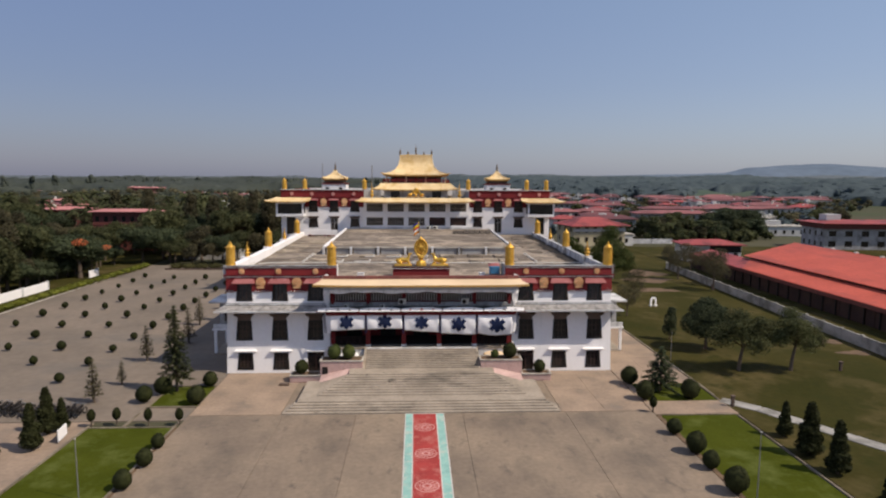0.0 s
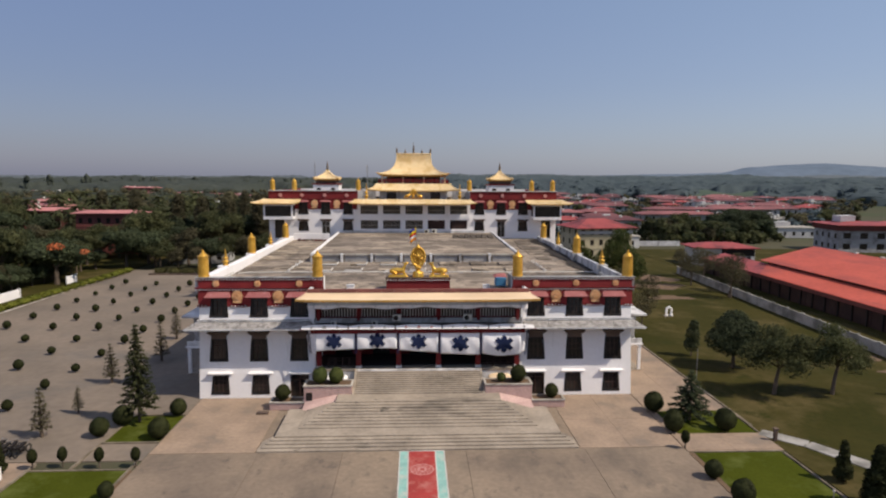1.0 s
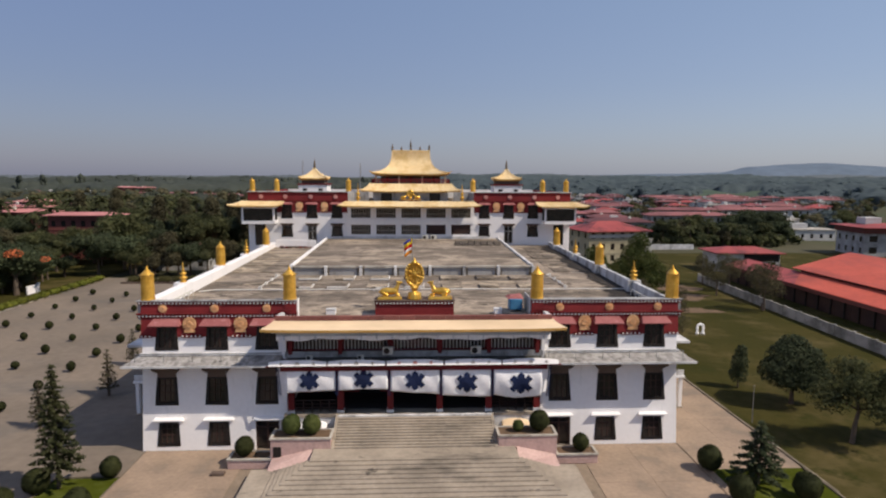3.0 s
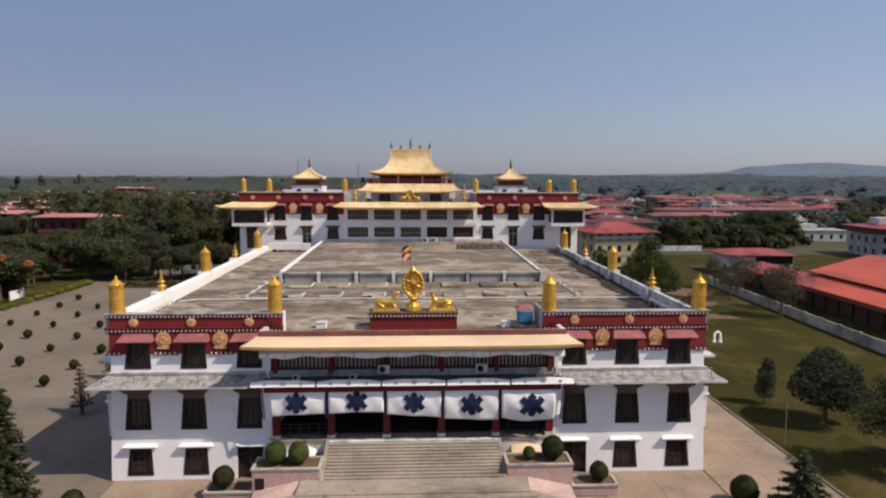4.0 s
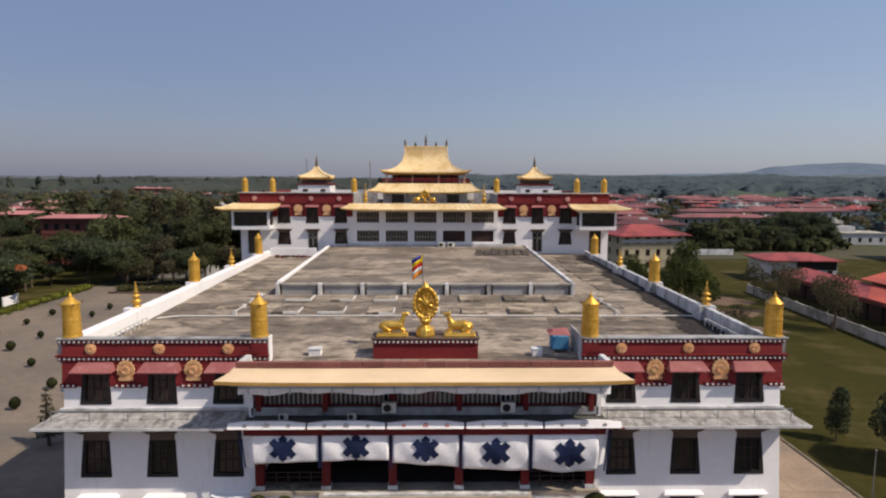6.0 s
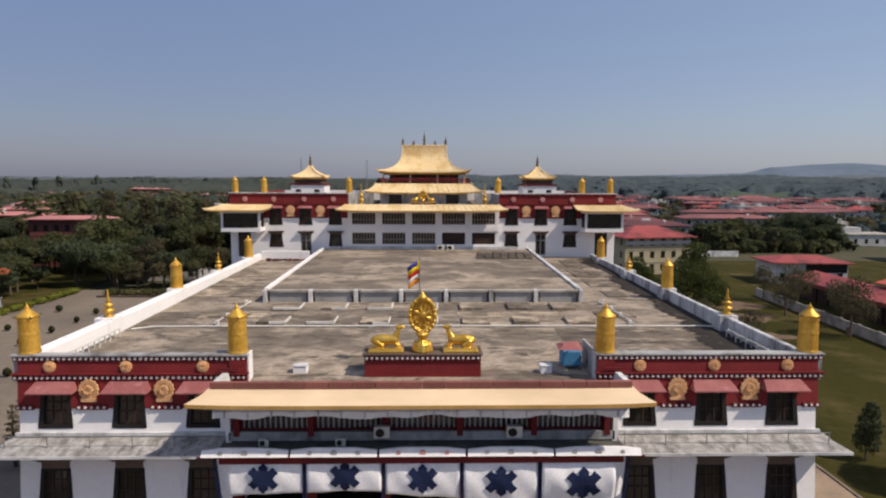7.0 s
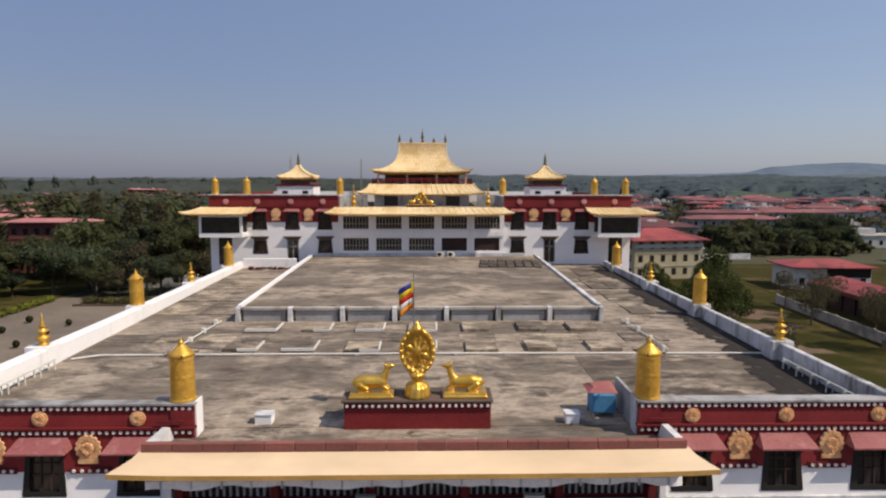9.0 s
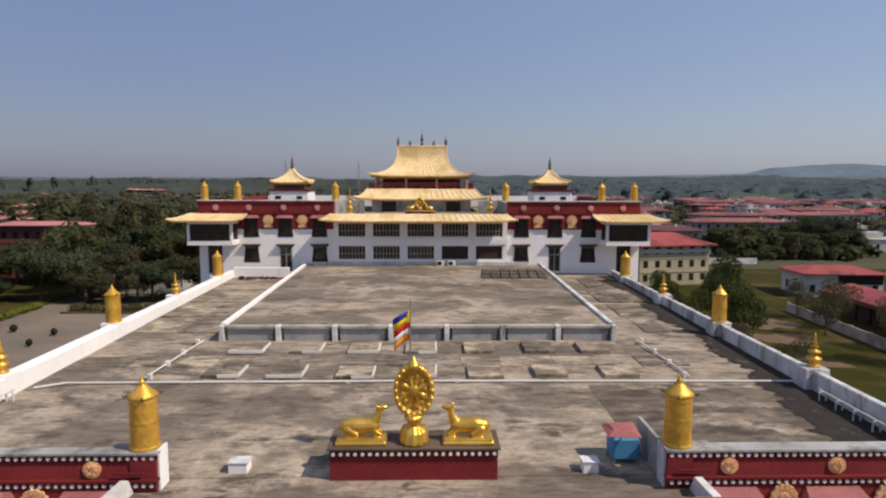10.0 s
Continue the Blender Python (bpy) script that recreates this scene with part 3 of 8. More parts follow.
# the weathered ledge over the middle storey, which turns the corners
for s in (-1, 1):
    bm = bmesh.new()
    a, b = sorted((s * 10.6, s * 21.62))
    hull8(bm, ((a, -2.05, 7.08), (b + (0.95 if s > 0 else 0), -2.05, 7.08), (b + (0.95 if s > 0 else 0), front(7.1) + 0.1, 7.05), (a, front(7.1) + 0.1, 7.05)) if s > 0 else ((a - 0.95, -2.05, 7.08), (b, -2.05, 7.08), (b, front(7.1) + 0.1, 7.05), (a - 0.95, front(7.1) + 0.1, 7.05)),
          ((a, -2.05, 7.2), (b + 0.95, -2.05, 7.2), (b + 0.2, front(7.6) + 0.1, 7.55), (a, front(7.6) + 0.1, 7.55)) if s > 0 else ((a - 0.95, -2.05, 7.2), (b, -2.05, 7.2), (b, front(7.6) + 0.1, 7.55), (a - 0.2, front(7.6) + 0.1, 7.55)))
    part("ledge", bm, LEDGE, hall, "stained concrete ledge with flaking white paint")
    bm = bmesh.new()
    a, b = sorted((s * 21.5, s * 22.57))
    hull8(bm, ((a, front(7.1) + 0.11, 7.07), (b, front(7.1) + 0.11, 7.07), (b, 46, 7.07), (a, 46, 7.07)), ((a if s > 0 else a, -0.2, 7.5 if s > 0 else 7.19), (b, -0.2, 7.19 if s > 0 else 7.5), (b, 46, 7.19 if s > 0 else 7.5), (a, 46, 7.5 if s > 0 else 7.19)))
    part("ledge", bm, LEDGE, hall, "stained concrete ledge with flaking white paint")
    a, b = sorted((s * 10.6, s * 22.57))
    part("ledge_edge", boxed(a, b, -2.10, -2.053, 7.06, 7.21), WORN_WHITE, hall, "white painted front edge of the ledge")
    # the lower white band above the ledge and a thin rail
    bm = bmesh.new()
    a, b = sorted((s * 10.7, s * 21.8))
    box(bm, a, b, front(7.65) - 0.12, front(7.65), 7.58, 7.78)
    part("string_course", bm, WORN_WHITE, hall)
    bm = bmesh.new()
    x = a
    while x < b:
        box(bm, x, x + 0.04, -1.35, -1.31, 7.32, 8.0)
        x += 2.2
    box(bm, a, b, -1.35, -1.31, 7.94, 7.98)
    part("rail", bm, STEEL, hall, "thin grey cable rail above the ledge")

# ---- the porch between the wings ----
PX = (-9.87, -5.95, -1.98, 1.98, 5.95, 9.87)
bm = bmesh.new()
box(bm, -10.4, 10.4, -1.35, 7.9, 2.70, 2.95)
part("porch_floor", bm, STEP, hall, "stone floor of the open porch")
for x in PX:
    bm = bmesh.new()
    box(bm, x - 0.24, x + 0.24, -1.15, -0.67, 3.22, 6.7)
    box(bm, x - 0.31, x + 0.31, -1.22, -0.6, 6.25, 6.55)
    col = part("column", bm, RED_DARK, hall, "square dark red porch column")
    part("base", boxed(x - 0.3, x + 0.3, -1.21, -0.61, 2.955, 3.22, bevel=0.02), WORN_WHITE, col, "pale stone column base")
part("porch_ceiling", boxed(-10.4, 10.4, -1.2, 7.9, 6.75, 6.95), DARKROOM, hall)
part("porch_back_wall", boxed(-10.4, 10.4, 3.6, 3.8, 2.95, 6.75), RED_DARK, hall, "dark red back wall of the porch")
for x in (-7.9, -3.95, 0.0, 3.95, 7.9):
    bm = bmesh.new()
    box(bm, x - 0.9, x + 0.9, 3.5, 3.6, 2.96, 5.6)
    part("porch_door", bm, GLASS, hall, "dark door deep in the porch")
for s in (-1, 1):
    a, b = sorted((s * 10.2, s * 10.45))
    part("porch_side_wall", boxed(a, b, -0.95, 7.9, 0.0, 10.3), WHITE, hall)
    a, b = sorted((s * 6.1, s * 10.44))
    hole = [(s * 8.1 - 0.75, s * 8.1 + 0.75, -0.1, 2.0)]
    part("porch_base_wall", holed_wall(bmesh.new(), a, b, 0.0, 2.69, hole, lambda z: -1.3, 0.3), WORN_WHITE, hall, "grey-white base wall under the porch")
    part("door", boxed(s * 8.1 - 0.75, s * 8.1 + 0.75, -1.1, -1.04, 0.02, 1.99), GLASS, hall, "dark low doorway under the porch")
    bm = bmesh.new()
    n = 10
    for k in range(n):
        q0, q1 = math.pi * k / n, math.pi * (k + 1) / n
        hull8(bm, ((s * 8.1 - 1.1 * math.cos(q0), -2.1, 2.02 + 0.05 * math.sin(q0)), (s * 8.1 - 1.1 * math.cos(q1), -2.1, 2.02 + 0.05 * math.sin(q1)), (s * 8.1 - 1.1 * math.cos(q1), -1.25, 2.1 + 0.3 * math.sin(q1)), (s * 8.1 - 1.1 * math.cos(q0), -1.25, 2.1 + 0.3 * math.sin(q0))),
              ((s * 8.1 - 1.1 * math.cos(q0), -2.1, 2.08 + 0.05 * math.sin(q0)), (s * 8.1 - 1.1 * math.cos(q1), -2.1, 2.08 + 0.05 * math.sin(q1)), (s * 8.1 - 1.1 * math.cos(q1), -1.25, 2.16 + 0.3 * math.sin(q1)), (s * 8.1 - 1.1 * math.cos(q0), -1.25, 2.16 + 0.3 * math.sin(q0))))
    bmesh.ops.remove_doubles(bm, verts=bm.verts, dist=0.002)
    part("door_hood", bm, WHITE if s < 0 else EAVE, hall, "small curved door hood")
    # dark rail in the end bays
    bm = bmesh.new()
    a, b = sorted((s * 6.2, s * 9.6))
    for z in (3.35, 3.65, 3.95):
        box(bm, a, b, -0.95, -0.9, z, z + 0.05)
    for k in range(6):
        x = a + (b - a) * k / 5
        box(bm, x - 0.03, x + 0.03, -0.96, -0.89, 2.96, 4.0)
    part("balustrade", bm, LATTICE, hall, "dark balustrade in the porch end bay")

# the middle storey of the porch: window band, posts, low white parapet
part("gallery_wall", holed_wall(bmesh.new(), -10.2, 10.2, 7.0, 10.3, [(x - 1.72, x + 1.72, 8.05, 9.05) for x in (-7.9, -3.95, 0, 3.95, 7.9)], lambda z: -0.55, 0.3), RED_DARK, hall, "dark red gallery wall")
for x in (-7.9, -3.95, 0, 3.95, 7.9):
    w = part("window", boxed(x - 1.72, x + 1.72, -0.42, -0.38, 8.05, 9.05), GLASS, hall, "dark strip window with pale bars")
    bm = bmesh.new()
    for k in range(13):
        q = x - 1.7 + 3.4 * k / 12
        box(bm, q - 0.05, q + 0.05, -0.52, -0.42, 8.05, 9.05)
    part("lattice", bm, BEAM, w, "pale grey window bars")
for x in PX:
    part("post", boxed(x - 0.16, x + 0.16, -0.98, -0.62, 7.75, 9.7), RED_DARK, hall, "dark red gallery post")
part("gallery_parapet", boxed(-10.3, 10.3, -0.95, -0.75, 7.5, 7.98), GREY_PARAPET, hall, "low grey-white gallery parapet")
part("gallery_ledge", boxed(-10.6, 10.6, -2.0, -0.55, 7.30, 7.42), SLATE, hall, "dark grey ledge slab")

# lower eave: white boards with painted cartouches over a dark red edge
bm = bmesh.new()
hull8(bm, ((-11.55, -2.2, 7.10), (11.55, -2.2, 7.10), (10.6, -0.9, 7.0), (-10.6, -0.9, 7.0)), ((-11.55, -2.2, 7.18), (11.55, -2.2, 7.18), (10.6, -0.9, 7.29), (-10.6, -0.9, 7.29)))
eave = part("lower_eave", bm, RED_DARK, hall, "dark red eave edge")
n = 5
for k in range(n):
    a, b = -11.4 + 22.8 * k / n + 0.06, -11.4 + 22.8 * (k + 1) / n - 0.06
    bm = bmesh.new()
    m = 14
    loops = []
    for q in range(m + 1):
        u = q / m
        x, h0 = a + (b - a) * u, 7.46 + 0.13 * min(1, 4 * min(u, 1 - u))
        loops.append([bm.verts.new(p) for p in ((x, -2.24, 7.18), (x, -2.06, h0), (x, -1.94, h0), (x, -2.1, 7.18))])
    for c, d in zip(loops, loops[1:]):
        for i in range(4):
            bm.faces.new((c[i], d[i], d[(i + 1) % 4], c[(i + 1) % 4]))
    bm.faces.new(loops[0])
    bm.faces.new(loops[-1][::-1])
    bmesh.ops.recalc_face_normals(bm, faces=bm.faces)
    board = part("cartouche_board", bm, WHITE, eave, "white scalloped board with faded painted motifs")
    for q in (0.22, 0.5, 0.78):
        bm = bmesh.new()
        disc(bm, (a + (b - a) * q, -2.17, 7.36), 0.12 if q != 0.5 else 0.17, depth=0.03, segments=10)
        part("motif", bm, ROSE if k == 2 else BEAM, board)

# upper eave: the broad cream roof over the porch, with turned-up corners
bm = bmesh.new()
N = 24
prof = []
for k in range(N + 1):
    u = k / N * 2 - 1
    lift = 0.10 * abs(u) ** 6
    prof.append((u, lift))
def eave_row(y, z, half, thick):
    return [[bm.verts.new((u * half, y, z + (lift if y < -2.6 else 0.4 * lift) - t)) for u, lift in prof] for t in (0.0, thick)]
rows = [eave_row(-3.02, 10.20, 11.72, 0.2), eave_row(-2.72, 10.34, 11.38, 0.2), eave_row(-2.36, 10.58, 11.02, 0.2), eave_row(-2.05, 10.84, 10.75, 0.2)]
for r0, r1 in zip(rows, rows[1:]):
    for k in range(N):
        bm.faces.new((r0[0][k], r0[0][k + 1], r1[0][k + 1], r1[0][k]))
        bm.faces.new((r0[1][k + 1], r0[1][k], r1[1][k], r1[1][k + 1])).material_index = 1
for k in range(N):
    bm.faces.new((rows[0][1][k], rows[0][1][k + 1], rows[0][0][k + 1], rows[0][0][k])).material_index = 1
for r0, r1 in zip(rows, rows[1:]):
    bm.faces.new((r0[1][0], r0[0][0], r1[0][0], r1[1][0])).material_index = 1
    bm.faces.new((r0[0][N], r0[1][N], r1[1][N], r1[0][N])).material_index = 1
big_eave = part("upper_eave", bm, (EAVE, EAVE_LIP), hall, "broad cream-yellow eave roof with an ochre edge")
for k in range(18):
    a, b = -10.75 + 21.5 * k / 18 + 0.01, -10.75 + 21.5 * (k + 1) / 18 - 0.01
    part("ridge_tile", boxed(a, b, -2.18, -1.92, 10.76, 11.12, bevel=0.02), BROWN_RED, big_eave)
for s in (-1, 1):
    bm = bmesh.new()
    a, b = sorted((s * 10.35, s * 10.75))
    hull8(bm, ((a, -2.15, 10.7), (b, -2.15, 10.7), (b, 0.0, 10.3), (a, 0.0, 10.3)), ((a + 0.05, -2.0, 11.08), (b - 0.05, -2.0, 11.08), (b - 0.05, -0.3, 11.02), (a + 0.05, -0.3, 11.02)))
    part("hip_wall", bm, WORN_WHITE, hall, "short white wall stub at the eave end")
    part("rail_bar", boxed(min(s * 9.9, s * 11.0), max(s * 9.9, s * 11.0), -0.20, -0.1, 11.15, 11.23), RED_DARK, hall)
part("soffit", boxed(-10.9, 10.9, -2.7, -0.4, 9.90, 9.98), BEAM, hall, "grey soffit of the eave")
# cloth valance under the eave
bm = bmesh.new()
M = 96
top = []
for k in range(M + 1):
    x = -10.7 + 21.4 * k / M
    y = -1.95 + 0.05 * math.sin(x * 3.1) + 0.03 * math.sin(x * 7.7)
    sag = 0.07 * math.sin(x * 0.9 + 1) + 0.05 * math.sin(x * 2.3)
    top.append([bm.verts.new((x, y - 0.1 * w, z)) for w, z in ((0, 9.86), (0.6, 9.5), (0.9, 9.22 + sag), (0.0, 9.20 + sag))])
for k in range(M):
    for j in range(3):
        f = bm.faces.new((top[k][j + 1], top[k + 1][j + 1], top[k + 1][j], top[k][j]))
        f.material_index = 1 if j < 1 else 0
val = part("valance", bm, (CLOTH, VALANCE), hall, "pale cloth valance hung under the eave")
val.modifiers.new("thickness", "SOLIDIFY").thickness = 0.02
for k in range(18):
    x = -10.7 + 21.4 * (k + 0.5) / 18
    part("seam", boxed(x - 0.03, x + 0.03, -2.10, -1.95, 9.2, 9.55), VALANCE, val)

# the hung banner: five white panels, each with a dark blue knot
def billow(x, z, k):
    u = (z - 4.6) / 2.2
    return -1.84 - 0.045 * math.sin(2.2 * x + k) * (1 - u) - (0.42 if k == 4 else 0.22) * math.sin(math.pi * min(1, max(0, u))) * 0.6 - 0.025 * math.sin(4 * x + 3 * z)


banner = thing("cloth_banner", "long white cloth banner with five dark blue knots", "banner")
for k in range(5):
    a, b = 1.03 * PX[k] + 0.1, 1.03 * PX[k + 1] - 0.1
    bm = bmesh.new()
    nu, nv = 22, 12
    hem = (5.02, 5.14, 4.86, 4.55, 4.55)[k]
    bottom = lambda x: hem + (-0.09, -0.03, 0.15, 0.08, 0.06)[k] * (0.5 - (x - a) / (b - a)) * 2 + (0.03, 0.05, 0.0, -0.04, -0.22)[k] * math.sin(math.pi * (x - a) / (b - a))
    grid = [[bm.verts.new((x, billow(x, z, k), z)) for z in (bottom(x) + (6.76 - bottom(x)) * j / nv for j in range(nv + 1))] for x in (a + (b - a) * i / nu for i in range(nu + 1))]
    for i in range(nu):
        for j in range(nv):
            bm.faces.new((grid[i][j], grid[i + 1][j], grid[i + 1][j + 1], grid[i][j + 1]))
    cloth = smooth(part("panel", bm, CLOTH, banner, "white cloth panel, sagging at its hem"))
    cloth.modifiers.new("thickness", "SOLIDIFY").thickness = 0.012
    # the knot: one cut-out with square lobes set on edge, and a loop above and below
    bm = bmesh.new()
    cx, cz = (-8.25, -4.04, 0.0, 4.1, 8.4)[k], (5.93, 6.0, 5.86, 5.66, 5.56)[k]
    d = 0.80 if k < 3 else 0.86 if k == 3 else 0.94
    half = [(0, 1.0), (0.33, 0.70), (0.22, 0.56), (0.40, 0.50), (0.60, 0.76), (0.99, 0.40), (0.74, 0.16), (0.64, 0.0)]
    half += [(u, -w) for u, w in half[-2:0:-1]]
    outline = half + [(0, -1.0)] + [(-u, w) for u, w in half[:0:-1]]
    put = lambda u, w: bm.verts.new((cx + u * d, billow(cx + u * d, cz + w * d, k) - 0.075, cz + w * d))
    mid, inner, rim = put(0, 0), [put(0.5 * u, 0.5 * w) for u, w in outline], [put(u, w) for u, w in outline]
    for n in range(len(outline)):
        m = (n + 1) % len(outline)
        bm.faces.new((mid, inner[m], inner[n]))
        bm.faces.new((inner[n], inner[m], rim[m], rim[n]))
    bmesh.ops.recalc_face_normals(bm, faces=bm.faces)
    knot = part("knot", bm, BLUE, cloth, "dark blue endless knot sewn on the cloth")
    knot.modifiers.new("thickness", "SOLIDIFY").thickness = 0.012
for k, x in enumerate(1.03 * c for c in PX):
    bm = bmesh.new()
    lean = -0.35 if k == 0 else 0.35 if k == 5 else 0.0
    for off in (-0.10, 0.04):
        hull8(bm, ((x + off + lean, -2.00, 4.8 - 0.06 * k), (x + off + 0.07 + lean, -2.00, 4.8 - 0.06 * k), (x + off + 0.07 + lean, -1.97, 4.8 - 0.06 * k), (x + off + lean, -1.97, 4.8 - 0.06 * k)), ((x + off + lean * 1.6, -1.96, 6.98), (x + off + 0.07 + lean * 1.6, -1.96, 6.98), (x + off + 0.07 + lean * 1.6, -1.93, 6.98), (x + off + lean * 1.6, -1.93, 6.98)))
    part("strap", bm, BLUE, banner, "dark blue vertical strap")
for s in (-1, 1):
    bm = bmesh.new()
    hull8(bm, ((s * 10.0, -1.9, 4.7), (s * 10.5, -1.6, 4.75), (s * 10.5, -1.58, 4.75), (s * 10.0, -1.88, 4.7)), ((s * 10.1, -1.85, 6.95), (s * 10.8, -1.6, 6.95), (s * 10.8, -1.58, 6.95), (s * 10.1, -1.83, 6.95)))
    part("end_panel", bm, CLOTH, banner)

part("banner_beam", boxed(-10.5, 10.5, -1.98, -1.7, 6.70, 7.0), RED_DARK, hall, "dark red beam over the banner")
# air conditioners on the gallery ledge
def make_ac(at):
    ac = thing("air_conditioner", "small yellowed outdoor air conditioner unit on the gallery ledge", "air conditioner", "gallery air conditioners", at)
    part("casing", boxed(-0.42, 0.42, -0.16, 0.16, 0.06, 0.68, bevel=0.02), AC_WHITE, ac)
    bm = bmesh.new()
    disc(bm, (-0.1, -0.162, 0.37), 0.24, depth=0.015, segments=16)
    part("fan_grille", bm, BLACK, ac)
    for x in (-0.3, 0.3):
        part("foot", boxed(x - 0.05, x + 0.05, -0.18, 0.18, 0.0, 0.06), STEEL, ac)
    return ac


unit = make_ac(pose(-2.15, -1.2, 7.72))
for x, y in ((4.85, -1.2), (-8.3, -1.45), (-4.3, -1.45)):
    o = copy_thing(unit, pose(x, y, 7.72 if y > -1.3 else 7.42))
    if y < -1.3:
        o.scale = (0.62, 0.7, 0.62)

# ---- the stair ----
stair = thing("entrance_stair", "wide worn grey stone stair in three flights up to the porch", "stair")
def flight(half0, half1, y0, y1, z0, z1, n, low, name):
    """Steps from the top edge (y0, z0) down to (y1, z1); low is the underside."""
    for k in range(n):
        u = (k + 1) / n
        z = z0 - (z0 - z1) * (k + 1.0) / (n + 1)
        yf = y0 + (y1 - y0) * u
        hw = half0 + (half1 - half0) * u
        part(name, boxed(-hw, hw, yf, y0 + 0.3 + 0.002 * k, low, z, bevel=0.012), STEP, stair)


part("top_step", boxed(-6.15, 6.15, -1.65, -1.34, 2.0, 2.93, bevel=0.015), WORN_WHITE, stair, "pale top edge of the stair")
flight(6.05, 6.05, -1.65, -4.55, 2.93, 1.5, 11, 0.9, "step")
part("landing", boxed(-7.6, 7.6, -6.45, -4.2, 0.05, 1.5, bevel=0.012), STEP, stair)
flight(7.6, 10.2, -6.45, -10.35, 1.5, 0.6, 8, 0.04, "step")
part("landing", boxed(-11.9, 11.9, -11.85, -5.8, 0.03, 0.6, bevel=0.012), STEP, stair)
flight(11.95, 12.95, -11.85, -13.55, 0.6, 0.0, 4, -0.06, "step")
for s in (-1, 1):
    bm = bmesh.new()
    a, b = sorted((s * 6.06, s * 6.3))
    hull8(bm, ((a, -4.7, 0.6), (b, -4.7, 0.6), (b, -1.4, 0.6), (a, -1.4, 0.6)), ((a, -4.7, 1.53), (b, -4.7, 1.53), (b, -1.4, 2.97), (a, -1.4, 2.97)))
    part("cheek_wall", bm, STEP, stair, "sloping side wall of the top flight")

# pink planters beside the stair
def planter(x0, x1, y0, y1, z, label):
    p = thing("stone_planter", label, "planter", "stair planters")
    part("box", boxed(x0, x1, y0, y1, 0.0, z, bevel=0.02), PINK, p)
    bm = bmesh.new()
    for a, b, c, d in ((x0 - 0.06, x1 + 0.06, y0 - 0.06, y0 + 0.14), (x0 - 0.06, x1 + 0.06, y1 - 0.14, y1 + 0.02), (x0 - 0.06, x0 + 0.14, y0 + 0.14, y1 - 0.14), (x1 - 0.14, x1 + 0.06, y0 + 0.14, y1 - 0.14)):
        box(bm, a, b, c, d, z, z + 0.12)
    part("rim", bm, KERB, p, "pale rim")
    part("soil", boxed(x0 + 0.14, x1 - 0.14, y0 + 0.14, y1 - 0.14, z + 0.004, z + 0.05), SOIL, p)
    return p


for s in (-1, 1):
    a, b = sorted((s * 6.32, s * 10.8))
    planter(a, b, -4.5, -2.7, 2.25, "tall pink plastered planter with a pale rim beside the stair")
    a, b = sorted((s * 10.85, s * 14.0))
    planter(a, b, -4.5, -3.0, 0.68, "low pink plastered planter beside the stair")
    bm = bmesh.new()
    a, b = sorted((s * 7.7, s * 10.7))
    hull8(bm, ((a, -6.2, 0.55), (b, -6.2, 0.55), (b, -4.5, 0.55), (a, -4.5, 0.55)), ((a, -5.9, 0.75 if s > 0 else 0.66), (b, -5.9, 0.66 if s > 0 else 0.75), (b, -4.5, 0.8 if s > 0 else 1.5), (a, -4.5, 1.5 if s > 0 else 0.8)))
    part("wing_slope", bm, PINK, stair, "pink plastered slope beside the landing")
part("vent", boxed(-10.6, -10.0, -4.53, -4.49, 0.9, 1.7), BLACK, stair, "small dark opening in the planter wall")

# ---- the flat roof ----
LOWZ, RISE = 10.42, 0.012
bm = bmesh.new()
hull8(bm, ((-21.7, 0.12, 10.1), (21.7, 0.12, 10.1), (21.7, 50, 10.1), (-21.7, 50, 10.1)), ((-21.7, 0.12, LOWZ), (21.7, 0.12, LOWZ), (21.7, 50, LOWZ + 50 * RISE), (-21.7, 50, LOWZ + 50 * RISE)))
part("flat_roof", bm, ROOF, hall, "stained grey concrete roof deck")
part("roof_front", boxed(-10.4, 10.4, -1.93, 0.115, 10.02, LOWZ), ROOF, hall, "stained concrete strip behind the porch eave")
roof_z = lambda y: LOWZ + RISE * y
# raised middle deck with its clerestory riser
bm = bmesh.new()
hull8(bm, ((-14.1, 21.0, 10.2), (13.7, 21.0, 10.2), (13.7, 50, 10.2), (-14.1, 50, 10.2)), ((-14.1, 21.0, 11.68), (13.7, 21.0, 11.68), (13.7, 50, 12.05), (-14.1, 50, 12.05)))
part("raised_deck", bm, ROOF, hall, "raised stained concrete roof deck")
for s, x in ((-1, -14.1), (1, 13.7)):
    a, b = sorted((x, x - s * 0.35))
    bm = bmesh.new()
    hull8(bm, ((a, 20.9, 11.6), (b, 20.9, 11.6), (b, 50, 12.0), (a, 50, 12.0)), ((a, 20.9, 11.9), (b, 20.9, 11.9), (b, 50, 12.25), (a, 50, 12.25)))
    # the right kerb's shadow is put into its darker worn paint
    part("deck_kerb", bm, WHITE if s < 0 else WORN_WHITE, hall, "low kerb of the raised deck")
n = 7
for k in range(n + 1):
    x = -14.0 + 27.6 * k / n
    part("riser_post", boxed(x - 0.17, x + 0.17, 20.5, 21.1, 10.4, 11.76, bevel=0.02), WORN_WHITE, hall, "stubby pale concrete post")
    if k < n:
        part("riser_panel", boxed(x + 0.4, x + 27.6 / n - 0.4, 20.75, 20.98, 10.55, 11.55), BEAM, hall, "grey riser panel")
        part("riser_cap", boxed(x + 0.23, x + 27.6 / n - 0.23, 20.6, 21.1, 11.56, 11.74), KERB, hall, "pale cap of the riser")
